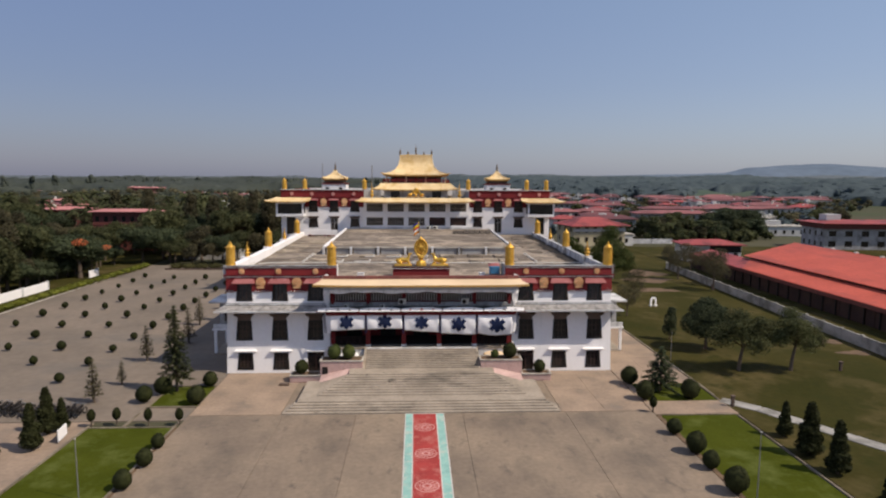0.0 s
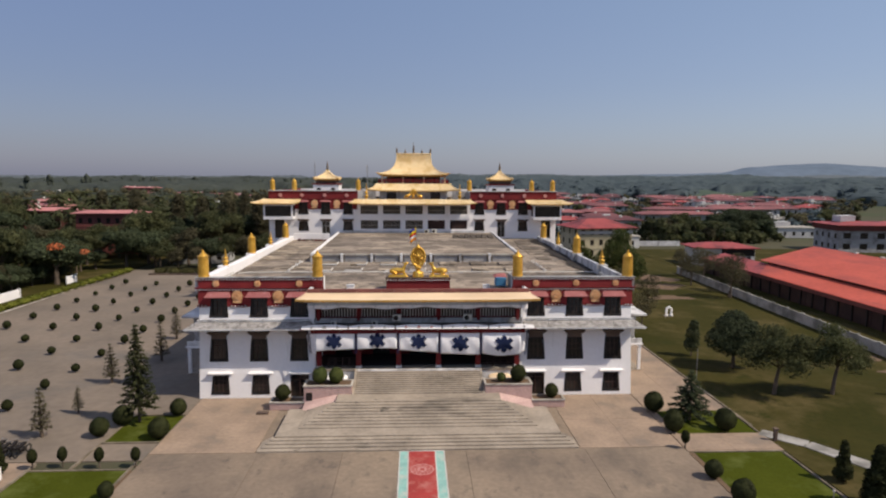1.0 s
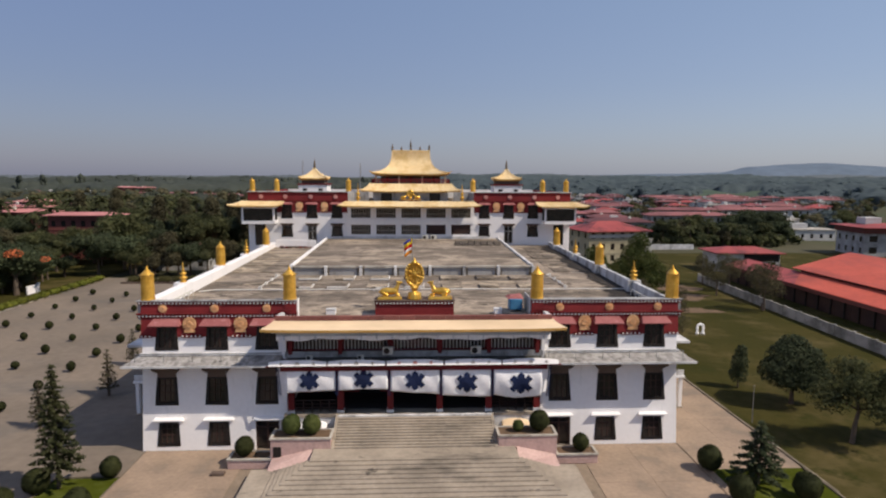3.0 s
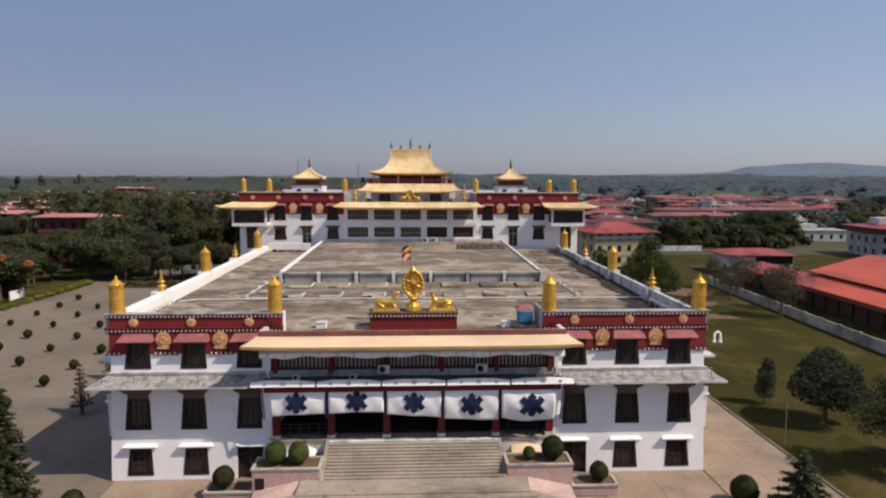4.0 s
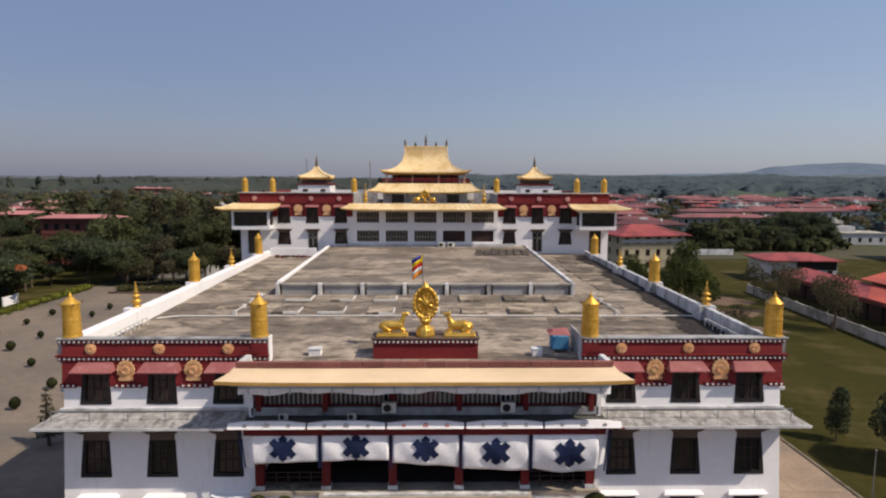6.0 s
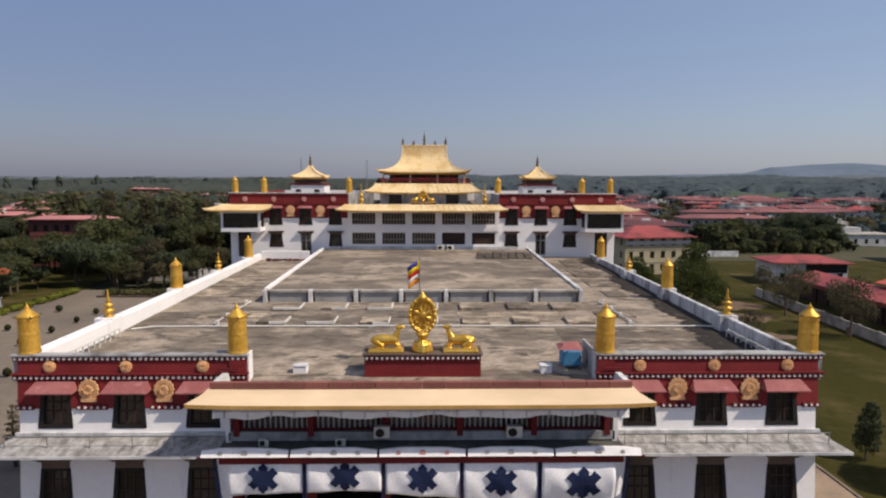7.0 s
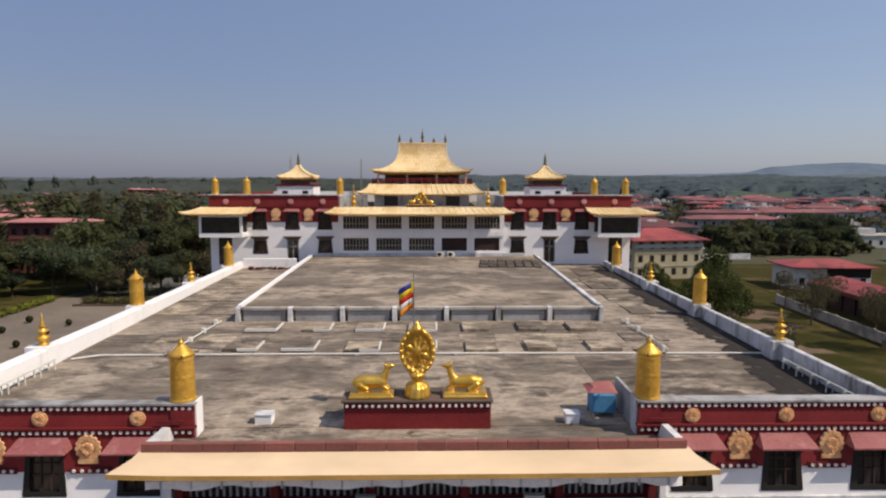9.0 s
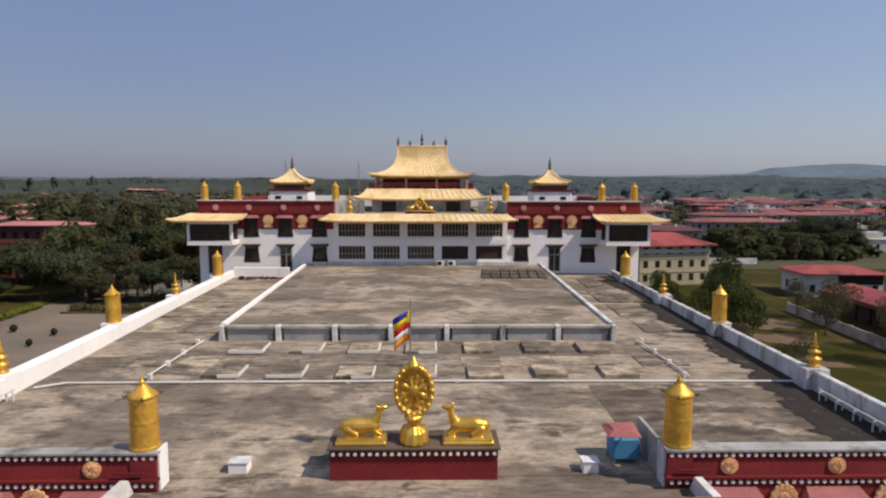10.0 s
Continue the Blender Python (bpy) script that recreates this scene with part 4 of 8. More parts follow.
# two rows of raised concrete pads between the riser and the front deck
rng = random.Random(5)
for row, (y0, y1) in enumerate(((12.5, 14.45), (17.4, 19.55))):
    for k in range(7):
        x = -12.55 + 3.86 * k + rng.uniform(-0.12, 0.12)
        w, h = rng.uniform(1.85, 2.15), rng.uniform(0.16, 0.24)
        ya, yb = y0 + rng.uniform(-0.1, 0.1), y1 + rng.uniform(-0.1, 0.1)
        zt = roof_z(yb) + h
        slab = part("roof_pad", boxed(x, x + w, ya, yb, roof_z(y0) - 0.05, zt, bevel=0.02), ROOF_PATCH, hall, "raised square concrete pad")
        # white strips along the right and front edges of the left-hand pads
        if k < 4:
            part("edge", boxed(x + w + 0.002, x + w + 0.09, ya, yb, zt - 0.14, zt + 0.025), PIPE, slab, "white edge strip")
            a = x + w * rng.choice((0.0, 0.0, 0.45))
            part("edge", boxed(a, x + w, ya - 0.09, ya - 0.002, zt - 0.16, zt + 0.02), PIPE, slab, "white edge strip")
# thin screed patches, uneven and cracked apart, over the rest of the low deck
for y0, y1 in ((14.7, 17.1), (19.7, 20.4), (22.5, 27.5), (27.8, 33.0), (33.3, 40.0), (40.3, 46.5)):
    x = -21.2
    while x < 21.2:
        w = rng.uniform(1.8, 3.6)
        if (y0 < 20.5 or abs(x + w / 2) > 16.0) and rng.random() < 0.72 and x + w < 21.4:
            ya, yb = y0 + rng.uniform(0, 0.3), y1 - rng.uniform(0, 0.5)
            part("roof_slab", boxed(x, x + w - 0.06, ya, yb, roof_z(y0) - 0.05, roof_z(yb) + rng.uniform(0.012, 0.05)), ROOF_WORN if x > 12 else ROOF_PATCH, hall)
        x += w
# screed bays on both decks
for y0, y1, z, xs in ((1.0, 11.4, None, (-21, -15.5, -9, -3, 3.2, 9.4, 15.2, 21)), (21.6, 49.6, 11.7, (-13.6, -6.8, 0.2, 7.0, 13.2))):
    for a, b in zip(xs, xs[1:]):
        for c, d in (((y0, (y0 + y1) / 2), ((y0 + y1) / 2, y1)) if z is None else [(y0 + (y1 - y0) * q / 4, y0 + (y1 - y0) * (q + 1) / 4) for q in range(4)]):
            zz = [roof_z(c), roof_z(d)] if z is None else [11.68 + (c - 21) * 0.37 / 29, 11.68 + (d - 21) * 0.37 / 29]
            bm = bmesh.new()
            g = 0.008
            hull8(bm, ((a + g, c + g, zz[0] - 0.02), (b - g, c + g, zz[0] - 0.02), (b - g, d - g, zz[1] - 0.02), (a + g, d - g, zz[1] - 0.02)), ((a + g, c + g, zz[0] + 0.025), (b - g, c + g, zz[0] + 0.025), (b - g, d - g, zz[1] + 0.025), (a + g, d - g, zz[1] + 0.025)))
            part("screed_bay", bm, ROOF_WORN if a > 9 and z is None else ROOF, hall)
# low rows of dark weathered mats stacked on the raised deck
mats = thing("weathered_mats", "rows of dark grey weathered mats laid out on the roof", "mats")
deck_z = lambda y: 11.705 + (y - 21) * 0.37 / 29
for r in range(3):
    y = 40.2 + 2.0 * r
    for k in range(7):
        x = 5.9 + 0.98 * k + 0.2 * r
        bm = bmesh.new()
        h = rng.uniform(0.1, 0.22)
        hull8(bm, ((x, y, deck_z(y) - 0.02), (x + 0.84, y, deck_z(y) - 0.02), (x + 0.84, y + 1.5, deck_z(y + 1.5) - 0.02), (x, y + 1.5, deck_z(y + 1.5) - 0.02)),
              ((x + 0.03, y + 0.05, deck_z(y) + h), (x + 0.8, y + 0.03, deck_z(y) + h * 0.8), (x + 0.8, y + 1.45, deck_z(y + 1.5) + h * 0.9), (x + 0.03, y + 1.45, deck_z(y + 1.5) + h)))
        part("mat", bm, MAT, mats)
# a dark strip along the right parapet: stains, with its shadow painted in
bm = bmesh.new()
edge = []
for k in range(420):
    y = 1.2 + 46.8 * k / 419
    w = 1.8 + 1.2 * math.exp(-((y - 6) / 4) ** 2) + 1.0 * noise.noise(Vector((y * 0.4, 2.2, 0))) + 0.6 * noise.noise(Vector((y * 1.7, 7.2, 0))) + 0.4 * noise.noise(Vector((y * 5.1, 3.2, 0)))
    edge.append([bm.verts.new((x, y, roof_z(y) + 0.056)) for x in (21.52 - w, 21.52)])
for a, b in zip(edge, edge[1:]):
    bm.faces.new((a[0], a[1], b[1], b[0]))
part("roof_stain", bm, STAIN_SHADE, hall, "dark strip of stains and painted shade at the parapet foot")
# white pipe across the deck and its short blocks
pipe = thing("roof_pipe", "white plastic water pipe on short blocks across the flat roof", "pipe")
bm = bmesh.new()
tube(bm, [(-20.9, 10.9, 10.68), (-19.6, 11.7, 10.68), (0, 11.85, 10.68), (21.2, 11.6, 10.68)], [0.06] * 4, 8)
part("pipe", bm, PIPE, pipe)
for k in range(14):
    x = -19.3 + 39.8 * k / 13
    part("block", boxed(x - 0.12, x + 0.12, 11.66, 11.96, roof_z(12) - 0.02, 10.63), BEAM, pipe)
for s in (-1, 1):
    p2 = thing("roof_pipe", "short white pipe run on stub posts beside the raised deck", "pipe")
    bm = bmesh.new()
    tube(bm, [(s * 15.6, 12.4, 10.74), (s * 15.1, 20.2, 10.84)], [0.05] * 2, 8)
    part("pipe", bm, PIPE, p2)
    for y in (12.6, 15.0, 17.4, 19.9):
        part("stub", boxed(s * 15.4 - 0.12, s * 15.4 + 0.12, y - 0.12, y + 0.12, roof_z(y) - 0.02, roof_z(y) + 0.34, bevel=0.02), PIPE, p2)

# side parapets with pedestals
# lit white on the left; stains and painted shade on the right
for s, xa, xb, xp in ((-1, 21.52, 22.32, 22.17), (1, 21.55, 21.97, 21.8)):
    m = WHITE if s < 0 else STAINED_SHADED_WHITE
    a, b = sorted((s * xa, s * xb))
    part("side_parapet", boxed(a, b, 0.82, 48.5, 10.35, 11.62, bevel=0.05), m, hall, "thick white side parapet" if s < 0 else "stained white side parapet with its shade painted in")
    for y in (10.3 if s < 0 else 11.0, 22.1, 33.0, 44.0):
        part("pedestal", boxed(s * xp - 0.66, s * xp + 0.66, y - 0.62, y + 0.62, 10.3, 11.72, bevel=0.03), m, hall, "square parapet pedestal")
# grey paint here stands for this wall's shaded face
part("partition", boxed(9.5, 9.64, 0.83, 3.4, 10.4, 11.9), GREY_PARAPET, hall, "partition wall behind the parapet end, its shade painted grey")

# low cross wall and debris at the rear corner of the deck
part("cross_wall", boxed(-21.5, -15.3, 47.2, 47.5, 10.9, 12.1, bevel=0.03), WHITE, hall, "low white cross wall on the roof")
junk = thing("debris_heap", "dark heap of rubble and scrap timber on the roof", "debris", at=pose(-18.2, 46.2, roof_z(46) + 0.02))
rng = random.Random(44)
for k in range(26):
    x, y, a = rng.uniform(-2.4, 2.4), rng.uniform(-0.5, 0.5), rng.uniform(0.1, 0.32)
    part("scrap", boxed(-a, a, -a * 0.5, a * 0.5, 0, a * rng.uniform(0.5, 1.3)), (LINTEL, BLACK, RED_DARK)[k % 3], junk, "", pose(x, y, 0, 0, 0, rng.uniform(0, 180)))

# victory banners: gilded drums with a small roof
DRUM = Matrix.Diagonal((0.94, 0.94, 1.06, 1))
def make_drum(at):
    d = thing("victory_banner", "gilded drum-shaped victory banner with a pointed cap", "roof ornament", "gilded parapet drums", at)
    bm = bmesh.new()
    prof = [(0.58, 0.0), (0.60, 0.06), (0.55, 0.12)] + [(0.545 - 0.0012 * k, 0.14 + 0.05 * k) for k in range(35)] + [(0.5, 1.88)]
    lathe(bm, prof, 44)
    # chased relief: hanging strings, rows of bosses and a belt
    for v in bm.verts:
        q, z = math.atan2(v.co.y, v.co.x), v.co.z
        if 0.13 < z < 1.85:
            k = 1 + 0.030 * max(0, math.sin(8 * q)) * (0.5 + 0.5 * math.sin(z * 17 + 3 * math.cos(4 * q))) + 0.022 * math.sin(11 * q + 5 * math.sin(z * 5)) * math.sin(z * 13)
            if abs(z - 1.0) < 0.06 or abs(z - 1.7) < 0.05:
                k += 0.03
            v.co.x, v.co.y = v.co.x * k, v.co.y * k
    bmesh.ops.transform(bm, matrix=DRUM, verts=bm.verts)
    smooth(part("drum", bm, GOLD, d, "chased gilded drum"))
    bm = bmesh.new()
    lathe(bm, [(0.53, 1.84), (0.56, 1.9), (0.47, 1.99), (0.34, 2.10), (0.20, 2.24), (0.10, 2.30), (0.14, 2.36), (0.08, 2.42), (0.03, 2.52), (0.015, 2.6)], 32)
    for v in bm.verts:
        if v.co.z < 2.1:
            q = math.atan2(v.co.y, v.co.x)
            k = 1 + 0.10 * max(0, -math.cos(4 * q)) ** 2 * (2.1 - v.co.z) / 0.2
            v.co.x, v.co.y = v.co.x * k, v.co.y * k
    bmesh.ops.transform(bm, matrix=DRUM, verts=bm.verts)
    smooth(part("cap", bm, GOLD, d))
    for k in range(4):
        q = k * math.pi / 2 + math.pi / 4
        bm = bmesh.new()
        tube(bm, [(0.55 * math.cos(q), 0.55 * math.sin(q), 1.93), (0.68 * math.cos(q), 0.68 * math.sin(q), 1.90), (0.75 * math.cos(q), 0.75 * math.sin(q), 1.99)], [0.05, 0.04, 0.02], 5)
        bmesh.ops.transform(bm, matrix=DRUM, verts=bm.verts)
        part("corner_hook", bm, BRONZE, d)
    return d


drum = make_drum(pose(-21.3, 0.5, 11.94))
for x, y, z in ((-10.1, 0.5, 11.94), (10.03, 0.5, 11.94), (21.35, 0.5, 11.94), (-22.17, 22.1, 11.72), (21.8, 22.1, 11.72), (-22.17, 44.0, 11.72), (21.8, 44.0, 11.72)):
    copy_thing(drum, pose(x, y, z, 0, 0, 20 * x))


def make_spire(at, scale=1.0):
    sp = thing("gilded_spire", "slender gilded spire with stacked rings on the roof", "roof ornament", "gilded roof spires", at)
    bm = bmesh.new()
    lathe(bm, [(0.42, 0), (0.44, 0.07), (0.22, 0.13), (0.24, 0.2), (0.5, 0.42), (0.5, 0.47), (0.2, 0.56), (0.15, 0.62), (0.42, 0.78), (0.42, 0.83), (0.14, 0.92), (0.11, 0.98)], 18)
    smooth(part("bell", bm, GOLD, sp))
    bm = bmesh.new()
    lathe(bm, [(0.11, 0.97), (0.27, 1.08), (0.08, 1.16), (0.17, 1.26), (0.05, 1.36), (0.09, 1.46), (0.02, 1.8)], 14)
    smooth(part("tip", bm, GOLD, sp))
    return sp


spire = make_spire(pose(-22.1, 10.3, 11.72))
spire.scale = (0.8, 0.8, 1.06)
for x, y in ((21.9, 11.0), (-22.17, 33.0), (21.8, 33.0)):
    copy_thing(spire, pose(x, y, 11.72)).scale = (0.8, 0.8, 1.06)

# the wheel and the two deer on their red plinth
plinth = thing("ornament_plinth", "maroon roof plinth with a row of white dots", "plinth")
part("block", boxed(-3.25, 3.2, 0.75, 2.3, 10.3, 11.42), RED, plinth)
frieze(-3.25, 3.2, 11.52, plinth, y=0.75, pitch=0.27, r=0.07)
part("core", boxed(-3.2, 3.15, 0.8, 2.3, 11.40, 11.66), RED_DARK, plinth)
part("top_slab", boxed(-3.36, 3.3, 0.62, 2.4, 11.66, 11.76, bevel=0.02), LINTEL, plinth, "dark top slab")
wheel = thing("wheel_ornament", "gilded eight-spoked wheel ornament on a lotus base", "roof ornament", at=pose(-0.04, 1.35, 11.76) @ Matrix.Diagonal((0.86, 1, 1.03, 1)))
bm = bmesh.new()
lathe(bm, [(0.64, 0), (0.68, 0.08), (0.62, 0.16), (0.62, 0.40), (0.54, 0.54), (0.28, 0.60), (0.25, 0.72), (0.36, 0.84), (0.46, 0.98), (0.2, 1.08)], 48)
for v in bm.verts:
    q = math.atan2(v.co.y, v.co.x)
    k = 1 + 0.05 * math.cos(q * 12)
    v.co.x, v.co.y = v.co.x * k, v.co.y * k
smooth(part("lotus_base", bm, GOLD_STATUE, wheel))
WZ, WR = 1.98, 0.80
bm = bmesh.new()
ring = [(WR * math.cos(q), 0.0, WZ + 1.12 * WR * math.sin(q)) for q in (2 * math.pi * k / 32 for k in range(33))]
tube(bm, ring, [0.15] * 33, 8)
smooth(part("rim", bm, GOLD_STATUE, wheel))
for k in range(20):
    q = 2 * math.pi * k / 20
    bm = bmesh.new()
    bmesh.ops.create_icosphere(bm, subdivisions=2, radius=0.12, matrix=pose((WR + 0.03) * math.cos(q), -0.07, WZ + 1.12 * (WR + 0.03) * math.sin(q)))
    smooth(part("boss", bm, GOLD_STATUE, wheel))
for k in range(8):
    q = 2 * math.pi * k / 8 + 0.39
    bm = bmesh.new()
    tube(bm, [(0.12 * math.cos(q), -0.02, WZ + 0.12 * math.sin(q)), (0.45 * math.cos(q), -0.02, WZ + 0.5 * math.sin(q)), (0.75 * math.cos(q), 0, WZ + 0.84 * math.sin(q))], [0.06, 0.15, 0.08], 7)
    smooth(part("spoke", bm, GOLD_STATUE, wheel))
bm = bmesh.new()
bmesh.ops.create_uvsphere(bm, u_segments=14, v_segments=8, radius=0.24, matrix=pose(0, -0.03, WZ) @ Matrix.Diagonal((1, 0.5, 1, 1)))
smooth(part("hub", bm, GOLD_STATUE, wheel))
bm = bmesh.new()
disc(bm, (0, 0.03, WZ), 0.84, depth=0.09, segments=28)
for k in range(12):
    q = 2 * math.pi * k / 12 + 0.2
    bmesh.ops.create_icosphere(bm, subdivisions=1, radius=0.11, matrix=pose(0.52 * math.cos(q), -0.07, WZ + 0.58 * math.sin(q)))
part("backing", bm, GOLD, wheel, "embossed backing behind the spokes")
bm = bmesh.new()
lathe(bm, [(0.34, WZ + 0.90), (0.26, WZ + 1.06), (0.14, WZ + 1.16), (0.05, WZ + 1.26), (0.01, WZ + 1.36)], 12)
smooth(part("finial", bm, GOLD_STATUE, wheel))


def make_deer(at, flip):
    """A couchant deer: limbs and trunk merged into one skin."""
    bm = bmesh.new()
    def chain(pts, rad):
        for (p, r), (p2, r2) in zip(zip(pts, rad), zip(pts[1:], rad[1:])):
            for k in range(5):
                u = k / 5
                q = Vector(p).lerp(Vector(p2), u)
                bmesh.ops.create_icosphere(bm, subdivisions=2, radius=r + (r2 - r) * u, matrix=Matrix.Translation(q))
        bmesh.ops.create_icosphere(bm, subdivisions=2, radius=rad[-1], matrix=Matrix.Translation(pts[-1]))
    chain([(-0.62, 0, 0.42), (-0.3, 0, 0.46), (0.1, 0, 0.44), (0.42, 0, 0.46)], [0.29, 0.33, 0.31, 0.29])
    chain([(0.42, 0, 0.5), (0.60, 0, 0.82), (0.70, 0, 1.10)], [0.25, 0.17, 0.13])
    chain([(0.68, 0, 1.16), (0.82, 0, 1.20), (0.98, 0, 1.19)], [0.15, 0.12, 0.075])
    for y in (-0.14, 0.14):
        chain([(0.66, y * 0.6, 1.22), (0.52, y * 1.3, 1.34)], [0.05, 0.025])
        chain([(0.42, y * 1.2, 0.34), (0.72, y * 1.3, 0.14), (0.50, y * 1.3, 0.08)], [0.11, 0.075, 0.055])
        chain([(-0.55, y * 1.4, 0.34), (-0.22, y * 1.9, 0.16), (-0.58, y * 1.9, 0.08)], [0.19, 0.10, 0.06])
    chain([(-0.82, 0, 0.48), (-0.94, 0, 0.36)], [0.07, 0.04])
    box(bm, -0.98, 0.92, -0.48, 0.48, -0.2, 0.04)
    box(bm, -1.04, 0.98, -0.54, 0.54, -0.2, -0.08)
    bmesh.ops.transform(bm, matrix=Matrix.Diagonal((flip * 0.98, 0.98, 0.98, 1)), verts=bm.verts)
    if flip < 0:
        bmesh.ops.reverse_faces(bm, faces=bm.faces)
    ob = part("deer_statue", bm, GOLD_STATUE, None, "gilded deer statue lying on the plinth facing the wheel", at)
    rm = ob.modifiers.new("skin", "REMESH")
    rm.mode, rm.voxel_size, rm.use_smooth_shade = "VOXEL", 0.035, True
    return tagged(ob, category="statue", group="pair of deer")


make_deer(pose(-2.05, 1.35, 11.956), 1)
make_deer(pose(2.05, 1.35, 11.956), -1)

# flag on its pole behind the wheel
flag = thing("flag", "blue, yellow, red, white and orange striped flag on pole", "flag", at=pose(-0.22, 2.75, 0))
part("pole", lathe(bmesh.new(), [(0.035, roof_z(2.7)), (0.03, 15.0), (0.022, 17.15)], 8), STEEL, flag)
def wave(u, w):
    return Vector((-0.8 * u * (0.82 + 0.1 * w), 0.14 * math.sin(5 * u + 2 * w), 15.42 + 1.25 * w - 0.30 * u * u - 0.12 * u))
for k in range(5):
    bm = bmesh.new()
    g = [[bm.verts.new(wave(i / 8 * 0.78 + 0.2, (4 - k + j / 2) / 5)) for j in range(3)] for i in range(9)]
    for i in range(8):
        for j in range(2):
            bm.faces.new((g[i][j], g[i + 1][j], g[i + 1][j + 1], g[i][j + 1]))
    smooth(part("stripe", bm, FLAG[k], flag)).modifiers.new("thickness", "SOLIDIFY").thickness = 0.01
bm = bmesh.new()
g = [[bm.verts.new(wave(i / 3 * 0.2, j / 5)) for j in range(6)] for i in range(4)]
for i in range(3):
    for j in range(5):
        bm.faces.new((g[i][j], g[i + 1][j], g[i + 1][j + 1], g[i][j + 1])).material_index = (4, 3, 2, 1, 1)[j]
part("fly", bm, FLAG, flag).modifiers.new("thickness", "SOLIDIFY").thickness = 0.01

# loose things on the roof
def roof_box(x, y, w, d, h):
    b = thing("white_box", "small white painted concrete box on the roof", "roof box", "white roof boxes", pose(x, y, roof_z(y)))
    part("body", boxed(-w / 2, w / 2, -d / 2, d / 2, 0, h, bevel=0.02), WHITE, b)
    part("lid", boxed(-w / 2 - 0.03, w / 2 + 0.03, -d / 2 - 0.03, d / 2 + 0.03, h, h + 0.05), WORN_WHITE, b)


roof_box(-6.95, 1.6, 0.75, 0.6, 0.42)
roof_box(6.95, 1.45, 0.62, 0.55, 0.44)
for x in (1.75, 3.05):
    copy_thing(unit, pose(x, 48.7, 12.03, 0, 0, 4 * x)).scale = (1.15, 1.0, 1.0)
tank = thing("water_tank_shed", "blue tarpaulin-covered tank under a small red sheet roof", "shed", at=pose(8.55, 2.3, roof_z(2.3)))
part("tank", boxed(-0.56, 0.54, -0.5, 0.5, 0.22, 1.15, bevel=0.08), TARP, tank, "blue tarpaulin sides")
bm = bmesh.new()
hull8(bm, ((-0.72, -0.35, 1.16), (0.62, -0.45, 1.16), (0.66, 0.75, 1.30), (-0.75, 0.7, 1.24)), ((-0.4, -0.1, 1.34), (0.3, -0.2, 1.30), (0.42, 0.5, 1.46), (-0.5, 0.45, 1.40)))
part("roof", bm, RED_PALE, tank, "crumpled red cover")
for x in (-0.5, 0.48):
    for y in (-0.45, 0.45):
        part("leg", boxed(x - 0.04, x + 0.04, y - 0.04, y + 0.04, 0, 0.24), STEEL, tank)
# low racks of pipes along the parapets
for s, y0 in ((-1, 4.0), (1, 3.5)):
    rack = thing("pipe_rack", "low grey rack of pipes and valves beside the parapet", "pipe rack")
    for k in range(5):
        y = y0 + k * 1.3
        bm = bmesh.new()
        tube(bm, [(s * 21.2, y, roof_z(y)), (s * 21.2, y, 11.0), (s * 20.85, y, 11.05), (s * 20.85, y, roof_z(y))], [0.045] * 4, 6)
        part("bracket", bm, AC_WHITE, rack)
    bm = bmesh.new()
    tube(bm, [(s * 21.05, y0 - 0.4, 11.05), (s * 21.05, y0 + 5.6, 11.05)], [0.06] * 2, 7)
    part("pipe", bm, AC_WHITE, rack)


# ---- the rear block ----
CX, RY = -0.5, 50.0
rear = thing("rear_temple_block", "tall white and maroon rear block with gold eaves", "building", at=pose(CX, RY, 0))
REAR_COLS = (11.8, 15.75, 19.7)
rh = []
for s in (-1, 1):
    for c in REAR_COLS:
        rh.append((s * c - 0.78, s * c + 0.78, 15.32, 17.45))
        if c == REAR_COLS[1]:
            rh.append((s * c - 0.72, s * c + 0.72, 11.3, 14.0))
        else:
            rh.append((s * c - 0.80, s * c + 0.80, 12.35, 14.0))
    rh.append((min(s * 23.1, s * 24.8), max(s * 23.1, s * 24.8), 11.0, 14.3))
